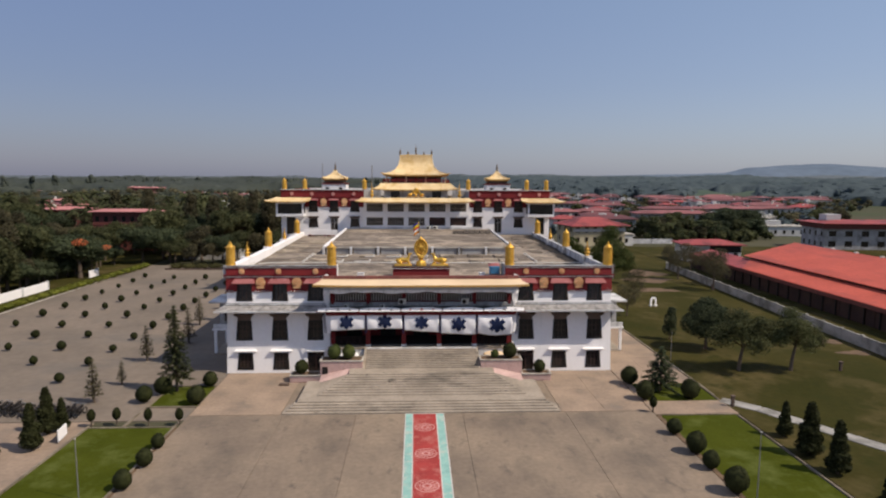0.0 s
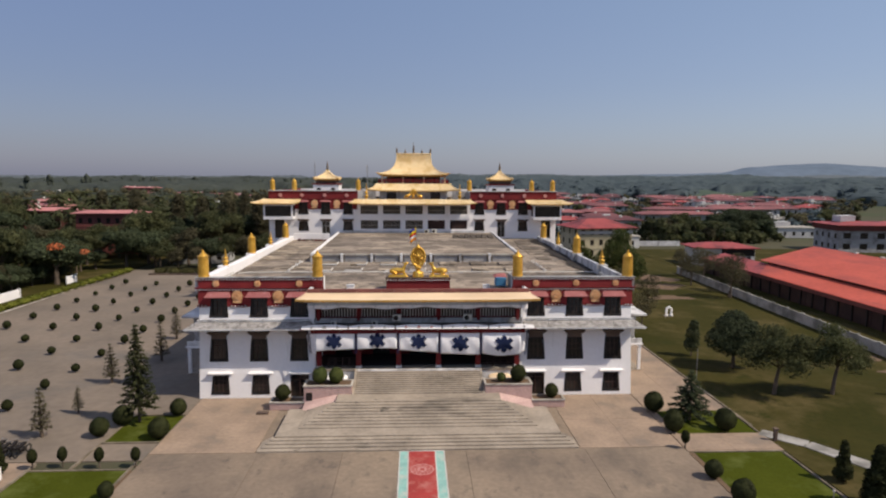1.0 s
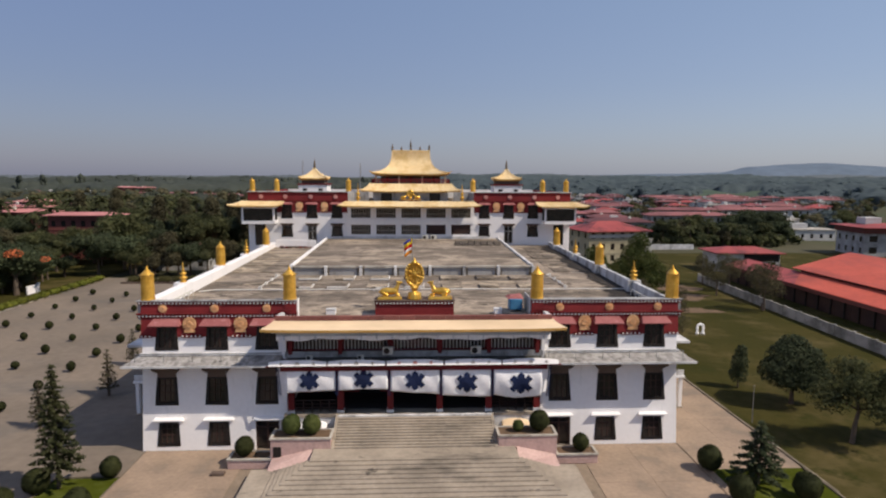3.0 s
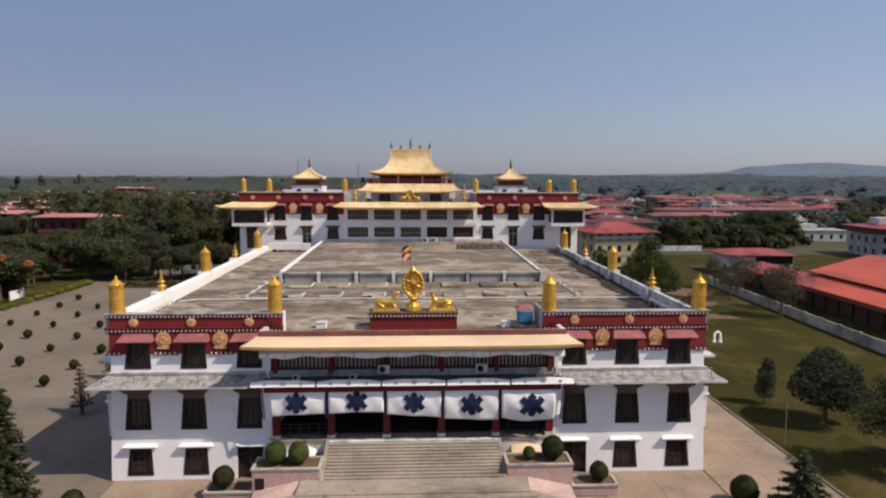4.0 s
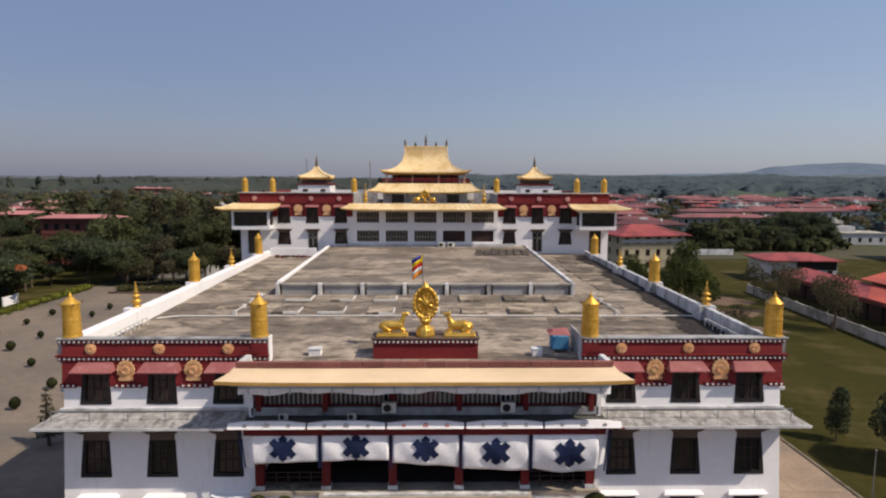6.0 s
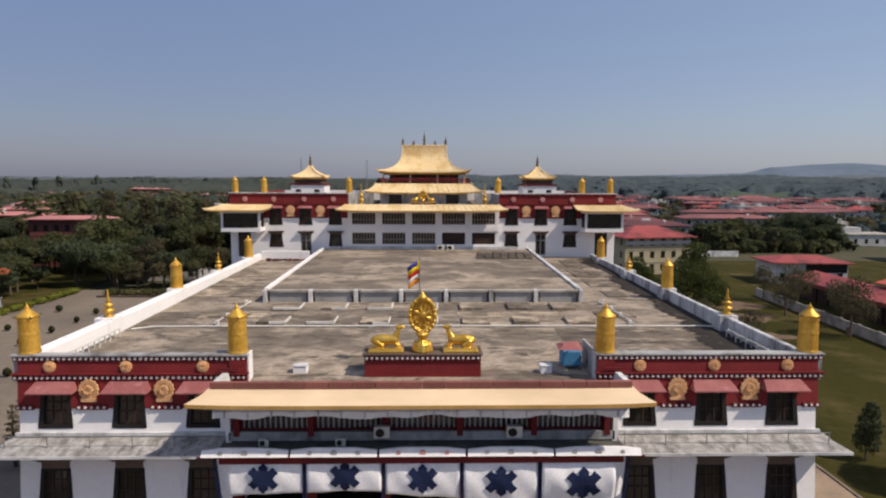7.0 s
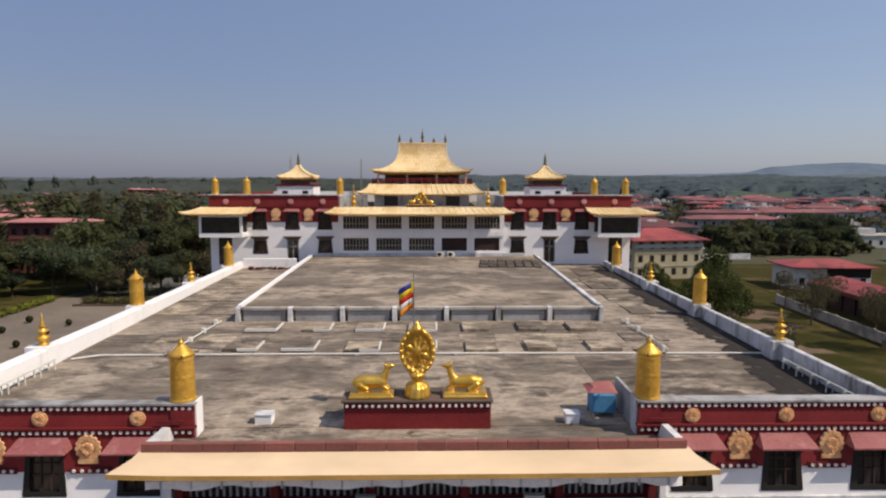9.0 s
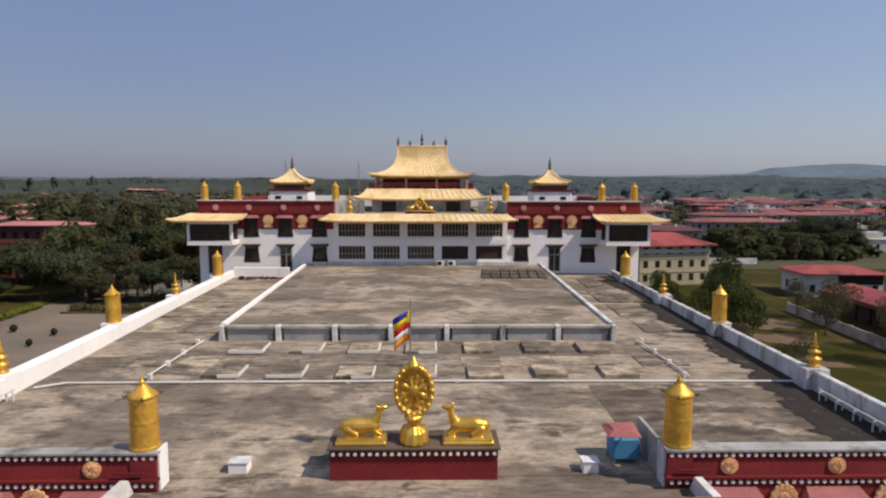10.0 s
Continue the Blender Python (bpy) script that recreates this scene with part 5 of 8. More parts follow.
for s in (-1, 1):
    a, b = sorted((s * 10.1, s * 25.75))
    part("wall", holed_wall(bmesh.new(), a, b, 0.0, 16.2, rh, lambda z: 0.0, 0.4), WHITE, rear)
    part("parapet_wall", holed_wall(bmesh.new(), a, b, 16.2, 19.45, rh, lambda z: -0.03, 0.45), RED, rear)
    for z in (19.3, 18.05, 16.3):
        part("cornice", boxed(a - 0.05, b + 0.05, -0.14, -0.03, z - 0.07, z + 0.07) if z > 17 else boxed(a, a + 0.5, -0.1, -0.03, z - 0.07, z + 0.07), RED_DARK, rear)
    part("coping", boxed(a - 0.1, b + 0.1, -0.18, 0.6, 19.46, 19.58), WORN_WHITE, rear)
    for x in (12.0, 15.9, 19.9, 23.7):
        bm = bmesh.new()
        disc(bm, (s * x, -0.04, 18.72), 0.34, depth=0.08, segments=16)
        disc(bm, (s * x, -0.12, 18.72), 0.22, depth=0.04, segments=14)
        part("roundel", bm, ROSE, rear, "faded pink roundel")
    for x in (13.75, 17.7):
        bm = bmesh.new()
        disc(bm, (s * x, -0.04, 17.25), 0.6, depth=0.1, segments=10, squash=1.1)
        disc(bm, (s * x, -0.14, 17.25), 0.36, depth=0.06, segments=16)
        box(bm, s * x - 0.5, s * x + 0.5, -0.2, 0, 16.4, 16.66)
        part("medallion", bm, ORANGE, rear, "large orange gilt medallion")
    a, b = sorted((s * 25.35, s * 25.75))
    part("side_wall", boxed(a, b, 0.42, 30, 0.0, 16.18), WHITE, rear)
    part("side_wall", boxed(a, b, 0.44, 30, 16.2, 19.4), RED, rear, "maroon upper side wall")
wa = make_window(1.25, 2.1, rear, pose(-REAR_COLS[0], 0.02, 15.33), flare=0.14)
wb = make_window(1.3, 1.6, rear, pose(-REAR_COLS[0], 0.02, 12.37), flare=0.14)
for s in (-1, 1):
    for c in REAR_COLS:
        if (s, c) != (-1, REAR_COLS[0]):
            copy_thing(wa, pose(s * c, 0.02, 15.33))
            if c != REAR_COLS[1]:
                copy_thing(wb, pose(s * c, 0.02, 12.37))
        canopy(2.0, 0.6, 0.35, rear, pose(s * c, -0.02, 17.5), RED_PALE, label="faded red sheet awning")
        bm = bmesh.new()
        for hw, z0, z1, out in ((0.75, 0, 0.15, 0.1), (0.9, 0.15, 0.32, 0.25), (1.05, 0.32, 0.46, 0.42)):
            box(bm, -hw, hw, -out, 0.05, z0, z1)
        part("lintel", bm, LINTEL, rear, "stepped brown timber lintel", pose(s * c, 0, 14.02))
    c = REAR_COLS[1]
    d = part("door", boxed(s * c - 0.7, s * c + 0.7, 0.12, 0.18, 11.0, 13.98), GLASS, rear, "dark roof door with pale frame")
    bm = bmesh.new()
    for x in (-0.7, -0.03, 0.63):
        box(bm, s * c + x, s * c + x + 0.08, 0.02, 0.12, 11.0, 13.98)
    box(bm, s * c - 0.7, s * c + 0.7, 0.02, 0.11, 13.2, 13.28)
    part("frame", bm, BEAM, d)
    part("opening", boxed(min(s * 23.1, s * 24.8), max(s * 23.1, s * 24.8), 0.2, 0.25, 11, 14.3), GLASS, rear, "dark corner opening")
    # projecting corner bay with a dark opening
    a, b = sorted((s * 21.15, s * 26.2))
    part("bay_floor", boxed(a, b, -2.4, 0.0, 14.55, 15.05), WHITE, rear, "white projecting corner bay")
    part("bay_top", boxed(a, b, -2.4, 0.0, 16.95, 17.3), WHITE, rear)
    part("bay_back", boxed(a + 0.1, b - 0.1, -0.4, -0.06, 15.05, 16.95), DARKROOM, rear, "inside of the bay in a shade-dark colour")
    for x in (a, b - 0.28):
        part("bay_post", boxed(x, x + 0.28, -2.4, -2.1, 15.05, 16.95), WHITE, rear)
    part("bay_panel", boxed(a + 0.29, b - 0.29, -2.28, -2.2, 15.06, 16.94), GLASS, rear, "black glazed bay opening")


def gold_eave(name, x0, x1, y0, y1, z0, z1, parent, ends=(0.5, 0.5), label="pale gold eave roof"):
    """A sloping sheet roof, lower in front, with standing ribs and lifted corners."""
    bm = bmesh.new()
    n = max(4, int((x1 - x0) / 0.5))
    rows = []
    for v in (0, 0.4, 1.0):
        line = []
        for k in range(n + 1):
            u = k / n
            lift = 0.22 * (abs(2 * u - 1) ** 8) * (1 - v)
            xa, xb = x0 + ends[0] * v, x1 - ends[1] * v
            z = z0 + (z1 - z0) * (v ** 1.3)
            line.append([bm.verts.new((xa + (xb - xa) * u, y0 + (y1 - y0) * v, z + lift - t)) for t in (0, 0.16)])
        rows.append(line)
    for r0, r1 in zip(rows, rows[1:]):
        for k in range(n):
            bm.faces.new((r0[k][0], r0[k + 1][0], r1[k + 1][0], r1[k][0]))
            bm.faces.new((r0[k + 1][1], r0[k][1], r1[k][1], r1[k + 1][1])).material_index = 1
        bm.faces.new((r0[0][1], r0[0][0], r1[0][0], r1[0][1])).material_index = 1
        bm.faces.new((r0[n][0], r0[n][1], r1[n][1], r1[n][0])).material_index = 1
    for k in range(n):
        bm.faces.new((rows[0][k][1], rows[0][k + 1][1], rows[0][k + 1][0], rows[0][k][0])).material_index = 1
    roof = part(name, bm, (GOLD_ROOF, EAVE_LIP), parent, label)
    bm = bmesh.new()
    m = max(4, int((x1 - x0) / 0.75))
    for k in range(m + 1):
        u = k / m
        lift = 0.22 * (abs(2 * u - 1) ** 8)
        p0 = (x0 + (x1 - x0) * u, y0, z0 + lift + 0.02)
        p1 = (x0 + ends[0] + (x1 - x0 - ends[0] - ends[1]) * u, y1, z1 + 0.02)
        pm = tuple(0.6 * a + 0.4 * b for a, b in zip(p0, p1))
        pm = (pm[0], pm[1], z0 + (z1 - z0) * 0.4 ** 1.3 + 0.03)
        tube(bm, [p0, pm, p1], [0.05, 0.05, 0.05], 5)
    part("ribs", bm, GOLD_ROOF, roof)
    return roof


for s in (-1, 1):
    a, b = sorted((s * 19.9, s * 28.2))
    gold_eave("bay_eave", a, b, -3.1, 0.0, 17.35, 18.05, rear, (1.6, 0.2) if s < 0 else (0.2, 1.6))
# the middle gallery of ten windows
mh = [(x - 1.55, x + 1.55, z0, z1) for x in (-8.0, -4.0, 0.0, 4.0, 8.0) for z0, z1 in ((15.38, 16.95), (12.72, 14.3))]
part("gallery_wall", holed_wall(bmesh.new(), -10.1, 10.1, 0.0, 17.6, mh, lambda z: -0.35, 0.4), WHITE, rear, "white gallery front with two rows of openings")
part("gallery_plinth", boxed(-12.5, 12.5, -0.62, -0.36, 11.9, 12.45), WORN_WHITE, rear)
part("gallery_band", boxed(-10.1, 10.1, -0.46, -0.36, 14.5, 15.1), WHITE, rear)
for k, (a, b, z0, z1) in enumerate(mh):
    w = part("window", boxed(a, b, -0.15, -0.1, z0, z1), GLASS if k not in (7, 9) else LATTICE, rear, "wide dark gallery window with wooden bars")
    if k in (7, 9):
        continue
    bm = bmesh.new()
    for q in range(9):
        x = a + (b - a) * q / 8
        box(bm, x - 0.05, x + 0.05, -0.23, -0.15, z0, z1)
    for z in (z0 + 0.06, z0 + 0.42 * (z1 - z0), z1 - 0.06):
        box(bm, a, b, -0.235, -0.155, z - 0.05, z + 0.05)
    part("lattice", bm, BARS, w, "pale weathered window bars")
gold_eave("gallery_eave", -11.45, 11.05, -2.6, -0.35, 17.32, 18.05, rear, (1.0, 1.0))
for a, b, z in ((-25.3, -10.3, 18.5), (-10.29, 10.29, 17.7), (10.3, 25.3, 18.5)):
    part("rear_roof", boxed(a, b, 0.45 if z > 18 else 0.06, 30, z - 0.3, z), ROOF, rear, "pale flat roof of the rear block")
for x in (-10.3, 10.3):
    part("roof_step", boxed(x - 0.15, x + 0.15, 0.5, 12.0, 17.7, 19.3), GREY_PARAPET, rear, "low grey wall between the roof levels")
part("back_wall", boxed(-25.7, 25.7, 29.6, 30, 0.0, 19.4), WHITE, rear)
for s in (-1, 1):
    part("roof_wall", boxed(min(s * 10.4, s * 25.2), max(s * 10.4, s * 25.2), 3.0, 3.25, 18.5, 19.35), WHITE, rear, "low white wall on the roof")
    a, b = sorted((s * 7.2, s * 9.6))
    part("roof_wall", boxed(a, b, 6.0, 6.3, 17.7, 19.4), GREY_PARAPET, rear, "low white wall on the roof")
for s in (-1, 1):
    for x in (10.0, 21.35, 25.2):
        copy_thing(drum, pose(CX + s * x, RY + 0.8, 19.58 if x > 9 else 19.5, 0, 0, 30 * x)).scale = (0.82, 0.82, 0.8)


def hip_roof(name, hx, hy, z0, z1, rx, ry, parent, material, c=(0, 0), steps=7, lift=0.35, label="", power=1.8):
    """A curved hipped roof: half sizes hx, hy at the eave, rx, ry at the ridge, hollow in section, with lifted corners."""
    bm = bmesh.new()
    rings = []
    seg = 8
    for v in [k / steps for k in range(steps + 1)]:
        w = 1 - (1 - v) ** power
        q = 1 - (1 - v) ** 1.05
        ax, ay = hx + (rx - hx) * w, hy + (ry - hy) * w
        z = z0 + (z1 - z0) * (v ** 1.45)
        ring = []
        for cx0, cy0, cx1, cy1 in ((-1, -1, 1, -1), (1, -1, 1, 1), (1, 1, -1, 1), (-1, 1, -1, -1)):
            for k in range(seg):
                u = k / seg
                up = lift * (abs(2 * u - 1) ** 5) * (1 - v) ** 3
                ring.append((c[0] + ax * (cx0 + (cx1 - cx0) * u), c[1] + ay * (cy0 + (cy1 - cy0) * u), z + up))
        rings.append(ring)
    vr = [[bm.verts.new(p) for p in r] for r in rings]
    under = [bm.verts.new((p[0], p[1], p[2] - 0.18)) for p in rings[0]]
    inner = [bm.verts.new((c[0] + (p[0] - c[0]) * 0.8, c[1] + (p[1] - c[1]) * 0.8, z0 - 0.12)) for p in rings[0]]
    n = len(rings[0])
    for a, b in zip(vr, vr[1:]):
        for k in range(n):
            bm.faces.new((a[k], a[(k + 1) % n], b[(k + 1) % n], b[k]))
    for k in range(n):
        bm.faces.new((under[k], under[(k + 1) % n], vr[0][(k + 1) % n], vr[0][k])).material_index = 1
        bm.faces.new((inner[k], inner[(k + 1) % n], under[(k + 1) % n], under[k])).material_index = 1
    bm.faces.new(vr[-1])
    bm.faces.new(inner[::-1]).material_index = 1
    roof = part(name, bm, (material, EAVE_LIP), parent, label)
    # standing ribs on the front and side slopes
    bm = bmesh.new()
    for face, half in ((0, hx), (1, hy), (3, hy)):
        m = max(3, int(2 * half / 0.8))
        for k in range(1, m):
            u = k / m
            pts = []
            for r in rings:
                i = face * seg + u * seg
                i0 = int(i)
                p, q = Vector(r[i0 % n]), Vector(r[(i0 + 1) % n])
                pts.append(p.lerp(q, i - i0) + Vector((0, 0, 0.03)))
            tube(bm, pts, [0.055] * len(pts), 5)
    part("ribs", bm, material, roof)
    bm = bmesh.new()
    for k in range(4):
        pts = [Vector(r[k * seg]) + Vector((0, 0, 0.05)) for r in rings]
        tube(bm, pts, [0.1] * len(pts), 6)
    part("hip_ridge", bm, material, roof)
    return roof


def rail_of_posts(bm, x0, x1, y, z0, z1, n):
    for k in range(n + 1):
        x = x0 + (x1 - x0) * k / n
        box(bm, x - 0.07, x + 0.07, y - 0.07, y + 0.07, z0, z1)
    box(bm, x0, x1, y - 0.05, y + 0.05, z1 - 0.12, z1)
    box(bm, x0, x1, y - 0.05, y + 0.05, z0 + 0.35, z0 + 0.45)


# small pagodas
for s in (-1, 1):
    pg = thing("roof_pagoda", "small roof pagoda with a pale gold tent roof", "pagoda", "pair of roof pagodas", pose(CX + s * 16.3, RY + 6.9, 0))
    part("base", boxed(-2.35, 2.35, -2.35, 2.35, 18.5, 20.55, bevel=0.03), WHITE, pg)
    for x in (-1.3, 1.3):
        part("vent", boxed(x - 0.35, x + 0.35, -2.38, -2.34, 19.55, 19.95), BLACK, pg)
    part("cornice", boxed(-2.5, 2.5, -2.5, 2.5, 20.55, 20.75), RED_DARK, pg)
    part("drum", boxed(-1.9, 1.9, -1.9, 1.9, 20.75, 21.5), LINTEL, pg, "dark timber upper wall")
    part("beam", boxed(-2.05, 2.05, -2.05, 2.05, 21.3, 21.55), EAVE_LIP, pg)
    hip_roof("roof", 2.3, 2.3, 21.62, 23.25, 0.16, 0.16, pg, GOLD_ROOF, lift=0.18, power=1.3)
    bm = bmesh.new()
    lathe(bm, [(0.24, 23.2), (0.28, 23.4), (0.14, 23.6), (0.22, 23.9), (0.12, 24.1), (0.15, 24.35), (0.06, 24.55), (0.03, 24.95)], 12)
    smooth(part("finial", bm, BRONZE, pg))

# the great golden roof
tw = thing("golden_roof_tower", "two-tiered golden roof tower with a maroon balcony", "tower", at=pose(CX - 0.12, RY + 20.0, 0))
part("lower_wall", boxed(-6.7, 6.7, -8.0, 6.0, 17.3, 20.2), WORN_WHITE, tw)
for x in (-4.35, 4.35):
    part("window", boxed(x - 0.98, x + 0.98, -8.06, -8.0, 17.66, 19.05), GLASS, tw, "dark square window")
hip_roof("lower_roof", 8.9, 9.2, 19.4, 20.75, 7.3, 6.9, tw, GOLD_ROOF, c=(0, -0.6), steps=4, lift=0.25, power=1.15, label="lower skirt of pale gold roofing")
part("balcony_floor", boxed(-7.3, 7.3, -7.2, 5.6, 20.62, 20.8), RED_DARK, tw)
part("upper_wall", boxed(-5.4, 5.4, -5.2, 4.6, 20.8, 22.7), LINTEL, tw, "dark timber upper storey")
bm = bmesh.new()
rail_of_posts(bm, -7.0, 7.0, -7.0, 20.8, 21.55, 12)
part("balcony_rail", bm, RED, tw, "maroon balcony rail")
for s in (-1, 1):
    bm = bmesh.new()
    for k in range(6):
        y = -7.0 + 12.3 * k / 5
        box(bm, s * 7.0 - 0.07, s * 7.0 + 0.07, y - 0.07, y + 0.07, 20.8, 21.55)
    box(bm, s * 7.0 - 0.05, s * 7.0 + 0.05, -7.0, 5.3, 21.43, 21.55)
    part("balcony_rail", bm, RED, tw, "maroon balcony rail")
for k in range(7):
    x = -6.3 + 12.6 * k / 6
    part("post", boxed(x - 0.14, x + 0.14, -6.2, -5.9, 20.8, 22.4), RED_DARK if k % 2 else EAVE, tw)
part("bracket_beam", boxed(-6.2, 6.2, -6.3, 5.0, 22.1, 22.4), EAVE_LIP, tw, "ochre bracket beam")
hip_roof("upper_roof", 6.95, 6.9, 22.5, 26.85, 3.55, 0.25, tw, GOLD_ROOF, steps=10, lift=0.22, power=2.6, label="great curved pale gold roof")
part("ridge", boxed(-3.68, 3.68, -0.3, 0.3, 26.75, 27.0, bevel=0.04), GOLD_ROOF, tw)
for x, h in ((-3.5, 1.35), (-1.75, 0.85), (0.0, 2.25), (1.75, 0.85), (3.5, 1.35)):
    bm = bmesh.new()
    lathe(bm, [(0.20, 0), (0.24, 0.1 * h), (0.1, 0.2 * h), (0.26, 0.36 * h), (0.12, 0.5 * h), (0.15, 0.62 * h), (0.05, 0.74 * h), (0.02, h)], 12, (x, 0, 27.0))
    smooth(part("finial", bm, BRONZE, tw))
for s in (-1, 1):
    for y in (-6.9, 6.9):
        bm = bmesh.new()
        tube(bm, [(s * 6.85, y * 0.98, 22.72), (s * 7.2, y * 1.03, 22.84), (s * 7.4, y * 1.05, 23.05)], [0.13, 0.08, 0.03], 6)
        part("corner_horn", bm, GOLD, tw)
# small wheel and deer in front of the tower
emblem = thing("small_roof_emblem", "small gilded emblem on a maroon plinth before the tower", "roof ornament", at=pose(CX - 0.15, RY + 3.0, -0.8))
part("plinth", boxed(-1.75, 1.75, -0.5, 0.5, 18.5, 18.95), RED, emblem)
part("ledge", boxed(-1.85, 1.85, -0.6, 0.6, 18.95, 19.05), EAVE_LIP, emblem)
bm = bmesh.new()
tube(bm, [(0.48 * math.cos(q), 0, 20.0 + 0.52 * math.sin(q)) for q in (2 * math.pi * k / 16 for k in range(17))], [0.12] * 17, 6)
disc(bm, (0, 0.05, 20.0), 0.42, depth=0.08, segments=16)
box(bm, -0.2, 0.2, -0.1, 0.1, 19.05, 19.5)
smooth(part("ring", bm, GOLD_STATUE, emblem))
for s in (-1, 1):
    bm = bmesh.new()
    bmesh.ops.create_icosphere(bm, subdivisions=2, radius=0.36, matrix=pose(s * 1.15, 0, 19.35) @ Matrix.Diagonal((1.4, 0.7, 0.8, 1)))
    tube(bm, [(s * 0.85, 0, 19.45), (s * 0.68, 0, 19.85), (s * 0.54, 0, 19.9)], [0.14, 0.1, 0.06], 6)
    smooth(part("figure", bm, GOLD_STATUE, emblem))
for x in (-8.9, 8.6):
    sp = copy_thing(spire, pose(CX + x, RY + 5.2, 17.7))
    sp.scale = (0.8, 0.8, 1.75)
# aerial masts behind
for x, y, h in ((-22.5, 78, 25.2), (-11, 79, 24.8)):
    mast = thing("radio_mast", "thin grey lattice radio mast on the rear roof", "mast", at=pose(x, y, 0))
    bm = bmesh.new()
    for a, b in ((-0.18, -0.18), (0.18, -0.18), (0, 0.2)):
        tube(bm, [(a, b, 18.5), (a * 0.5, b * 0.5, h)], [0.04, 0.03], 4)
    for k in range(12):
        z = 18.8 + (h - 19) * k / 12
        box(bm, -0.16, 0.16, -0.16, 0.16, z, z + 0.04)
    part("lattice", bm, STEEL, mast)

# side entrance porches, with a small room over each
for s in (-1, 1):
    sp = thing("side_porch", "white side entrance porch with a small room over it", "porch", "side porches", pose(s * 21.6, 9.0, 0))
    def bar(name, x0, x1, y0, y1, z0, z1, m, label="", bevel=0.02):
        a, b = sorted((s * x0, s * x1))
        part(name, boxed(a, b, y0, y1, z0, z1, bevel=bevel), m, sp, label)
    for y in (-2.2, 2.2):
        for x in (1.6, 3.7):
            bar("post", x - 0.16, x + 0.16, y - 0.16, y + 0.16, 0, 3.0, WHITE)
    bar("slab", 0.14, 4.0, -2.5, 2.5, 3.0, 3.2, WHITE)
    bar("room", 0.14, 3.2, -1.9, 2.4, 3.2, 6.3, GREY_PARAPET, "grey-white upper room")
    bar("window", 0.6, 2.6, -1.93, -1.89, 4.0, 5.7, GLASS, "dark window", 0)
    bar("balcony_wall", 0.14, 3.9, -2.4, -2.3, 3.2, 3.75, WORN_WHITE)
    bar("roof", 0.14, 4.3, -2.6, 2.6, 6.4, 6.62, WORN_WHITE, "stained overhanging roof slab")
    bar("door", 0.1, 0.16, -0.9, 0.9, 0.15, 2.3, GLASS, "", 0)
    bar("step", 0.1, 4.0, -2.4, 2.4, 0.0, 0.14, STEP)


# ---- ground ----
ground = tagged(part("ground", boxed(-4800, 4800, -600, 4900, -1.2, -0.12), EARTH), "flat green-brown farmland reaching the horizon", "ground", kind="structure")
def sheet(name, x0, x1, y0, y1, z, material, label, category, depth=0.3):
    return tagged(part(name, boxed(x0, x1, y0, y1, z - depth, z), material), label, category, kind="structure")


plaza = sheet("plaza", -21.4, 21.6, -110, -1.0, -0.035, PLAZA, "weathered concrete plaza with slab joints", "plaza")
yard = sheet("yard", -66.5, -21.45, -14.5, 86, -0.03, YARD, "grey paved yard with rows of clipped shrubs", "yard")
apron = sheet("pavement_strip", 21.65, 29.6, -14.4, 60, -0.028, APRON, "pale paved strip beside the hall", "pavement")
field = sheet("grass_field", 29.64, 66.0, -60, 130, -0.05, FIELD, "dry olive grass field", "grass")
dirt = sheet("dirt_yard", -75, -29.3, -110, -14.6, -0.06, APRON, "pale bare earth yard", "ground")
base = sheet("under_floor", -21.5, 21.6, -0.98, 82, -0.06, YARD, "paving under the hall", "pavement")
for s, x0, x1 in ((-1, -29.0, -21.8), (1, 22.05, 29.1)):
    lawn = sheet("lawn", x0, x1, -75, -16.2 if s < 0 else -14.7, -0.01, LAWN, "bright green mown lawn edged with kerb", "lawn")
    kerb = thing("lawn_kerb", "pale stone kerb round the lawn", "kerb", kind="structure")
    for k in range(30):
        y = -75 + 2.0 * k
        if y + 2.0 > -14.7:
            break
        for x in (x0 - 0.2, x1 + 0.05):
            if s > 0 and x < 25:
                continue
            part("kerb_stone", boxed(x, x + 0.16, y + 0.02, y + 1.98, -0.1, 0.1), LAWN_EDGE, kerb)
    for k in range(4):
        w = (x1 - x0) / 4
        part("kerb_stone", boxed(x0 + k * w + 0.02, x0 + (k + 1) * w - 0.02, (-16.2 if s < 0 else -14.7), (-16.2 if s < 0 else -14.7) + 0.15, -0.1, 0.06), LAWN_EDGE, kerb)
    if s < 0:
        sheet("soil_strip", -21.75, -21.42, -75, -16.2, 0.0, SOIL, "narrow strip of bare soil", "soil")
    else:
        sheet("soil_strip", 21.62, 22.02, -75, -14.7, 0.0, SOIL, "narrow strip of bare soil", "soil")
sheet("small_lawn", -25.9, -21.5, -11.3, -5.5, 0.0, LAWN, "small green lawn island under a tree", "lawn")
sheet("small_lawn", 22.3, 29.3, -11.0, -5.8, 0.0, LAWN, "small green lawn island under a tree", "lawn")
for x0, x1, y0, y1 in ((-26.05, -25.9, -11.4, -5.4), (-25.9, -21.4, -11.45, -11.3), (-25.9, -21.4, -5.5, -5.35), (29.4, 29.62, -9.6, 60), (29.3, 29.45, -11.0, -5.8)):
    sheet("kerb", x0, x1, y0, y1, 0.10, LAWN_EDGE, "pale stone kerb", "kerb")
sheet("kerb", -26.2, -26.05, -16.0, -6.0, 0.06, LAWN_EDGE, "pale stone kerb", "kerb")
# footpath that leaves the paved strip across the grass
path = thing("footpath", "pale concrete footpath across the grass", "path", kind="structure")
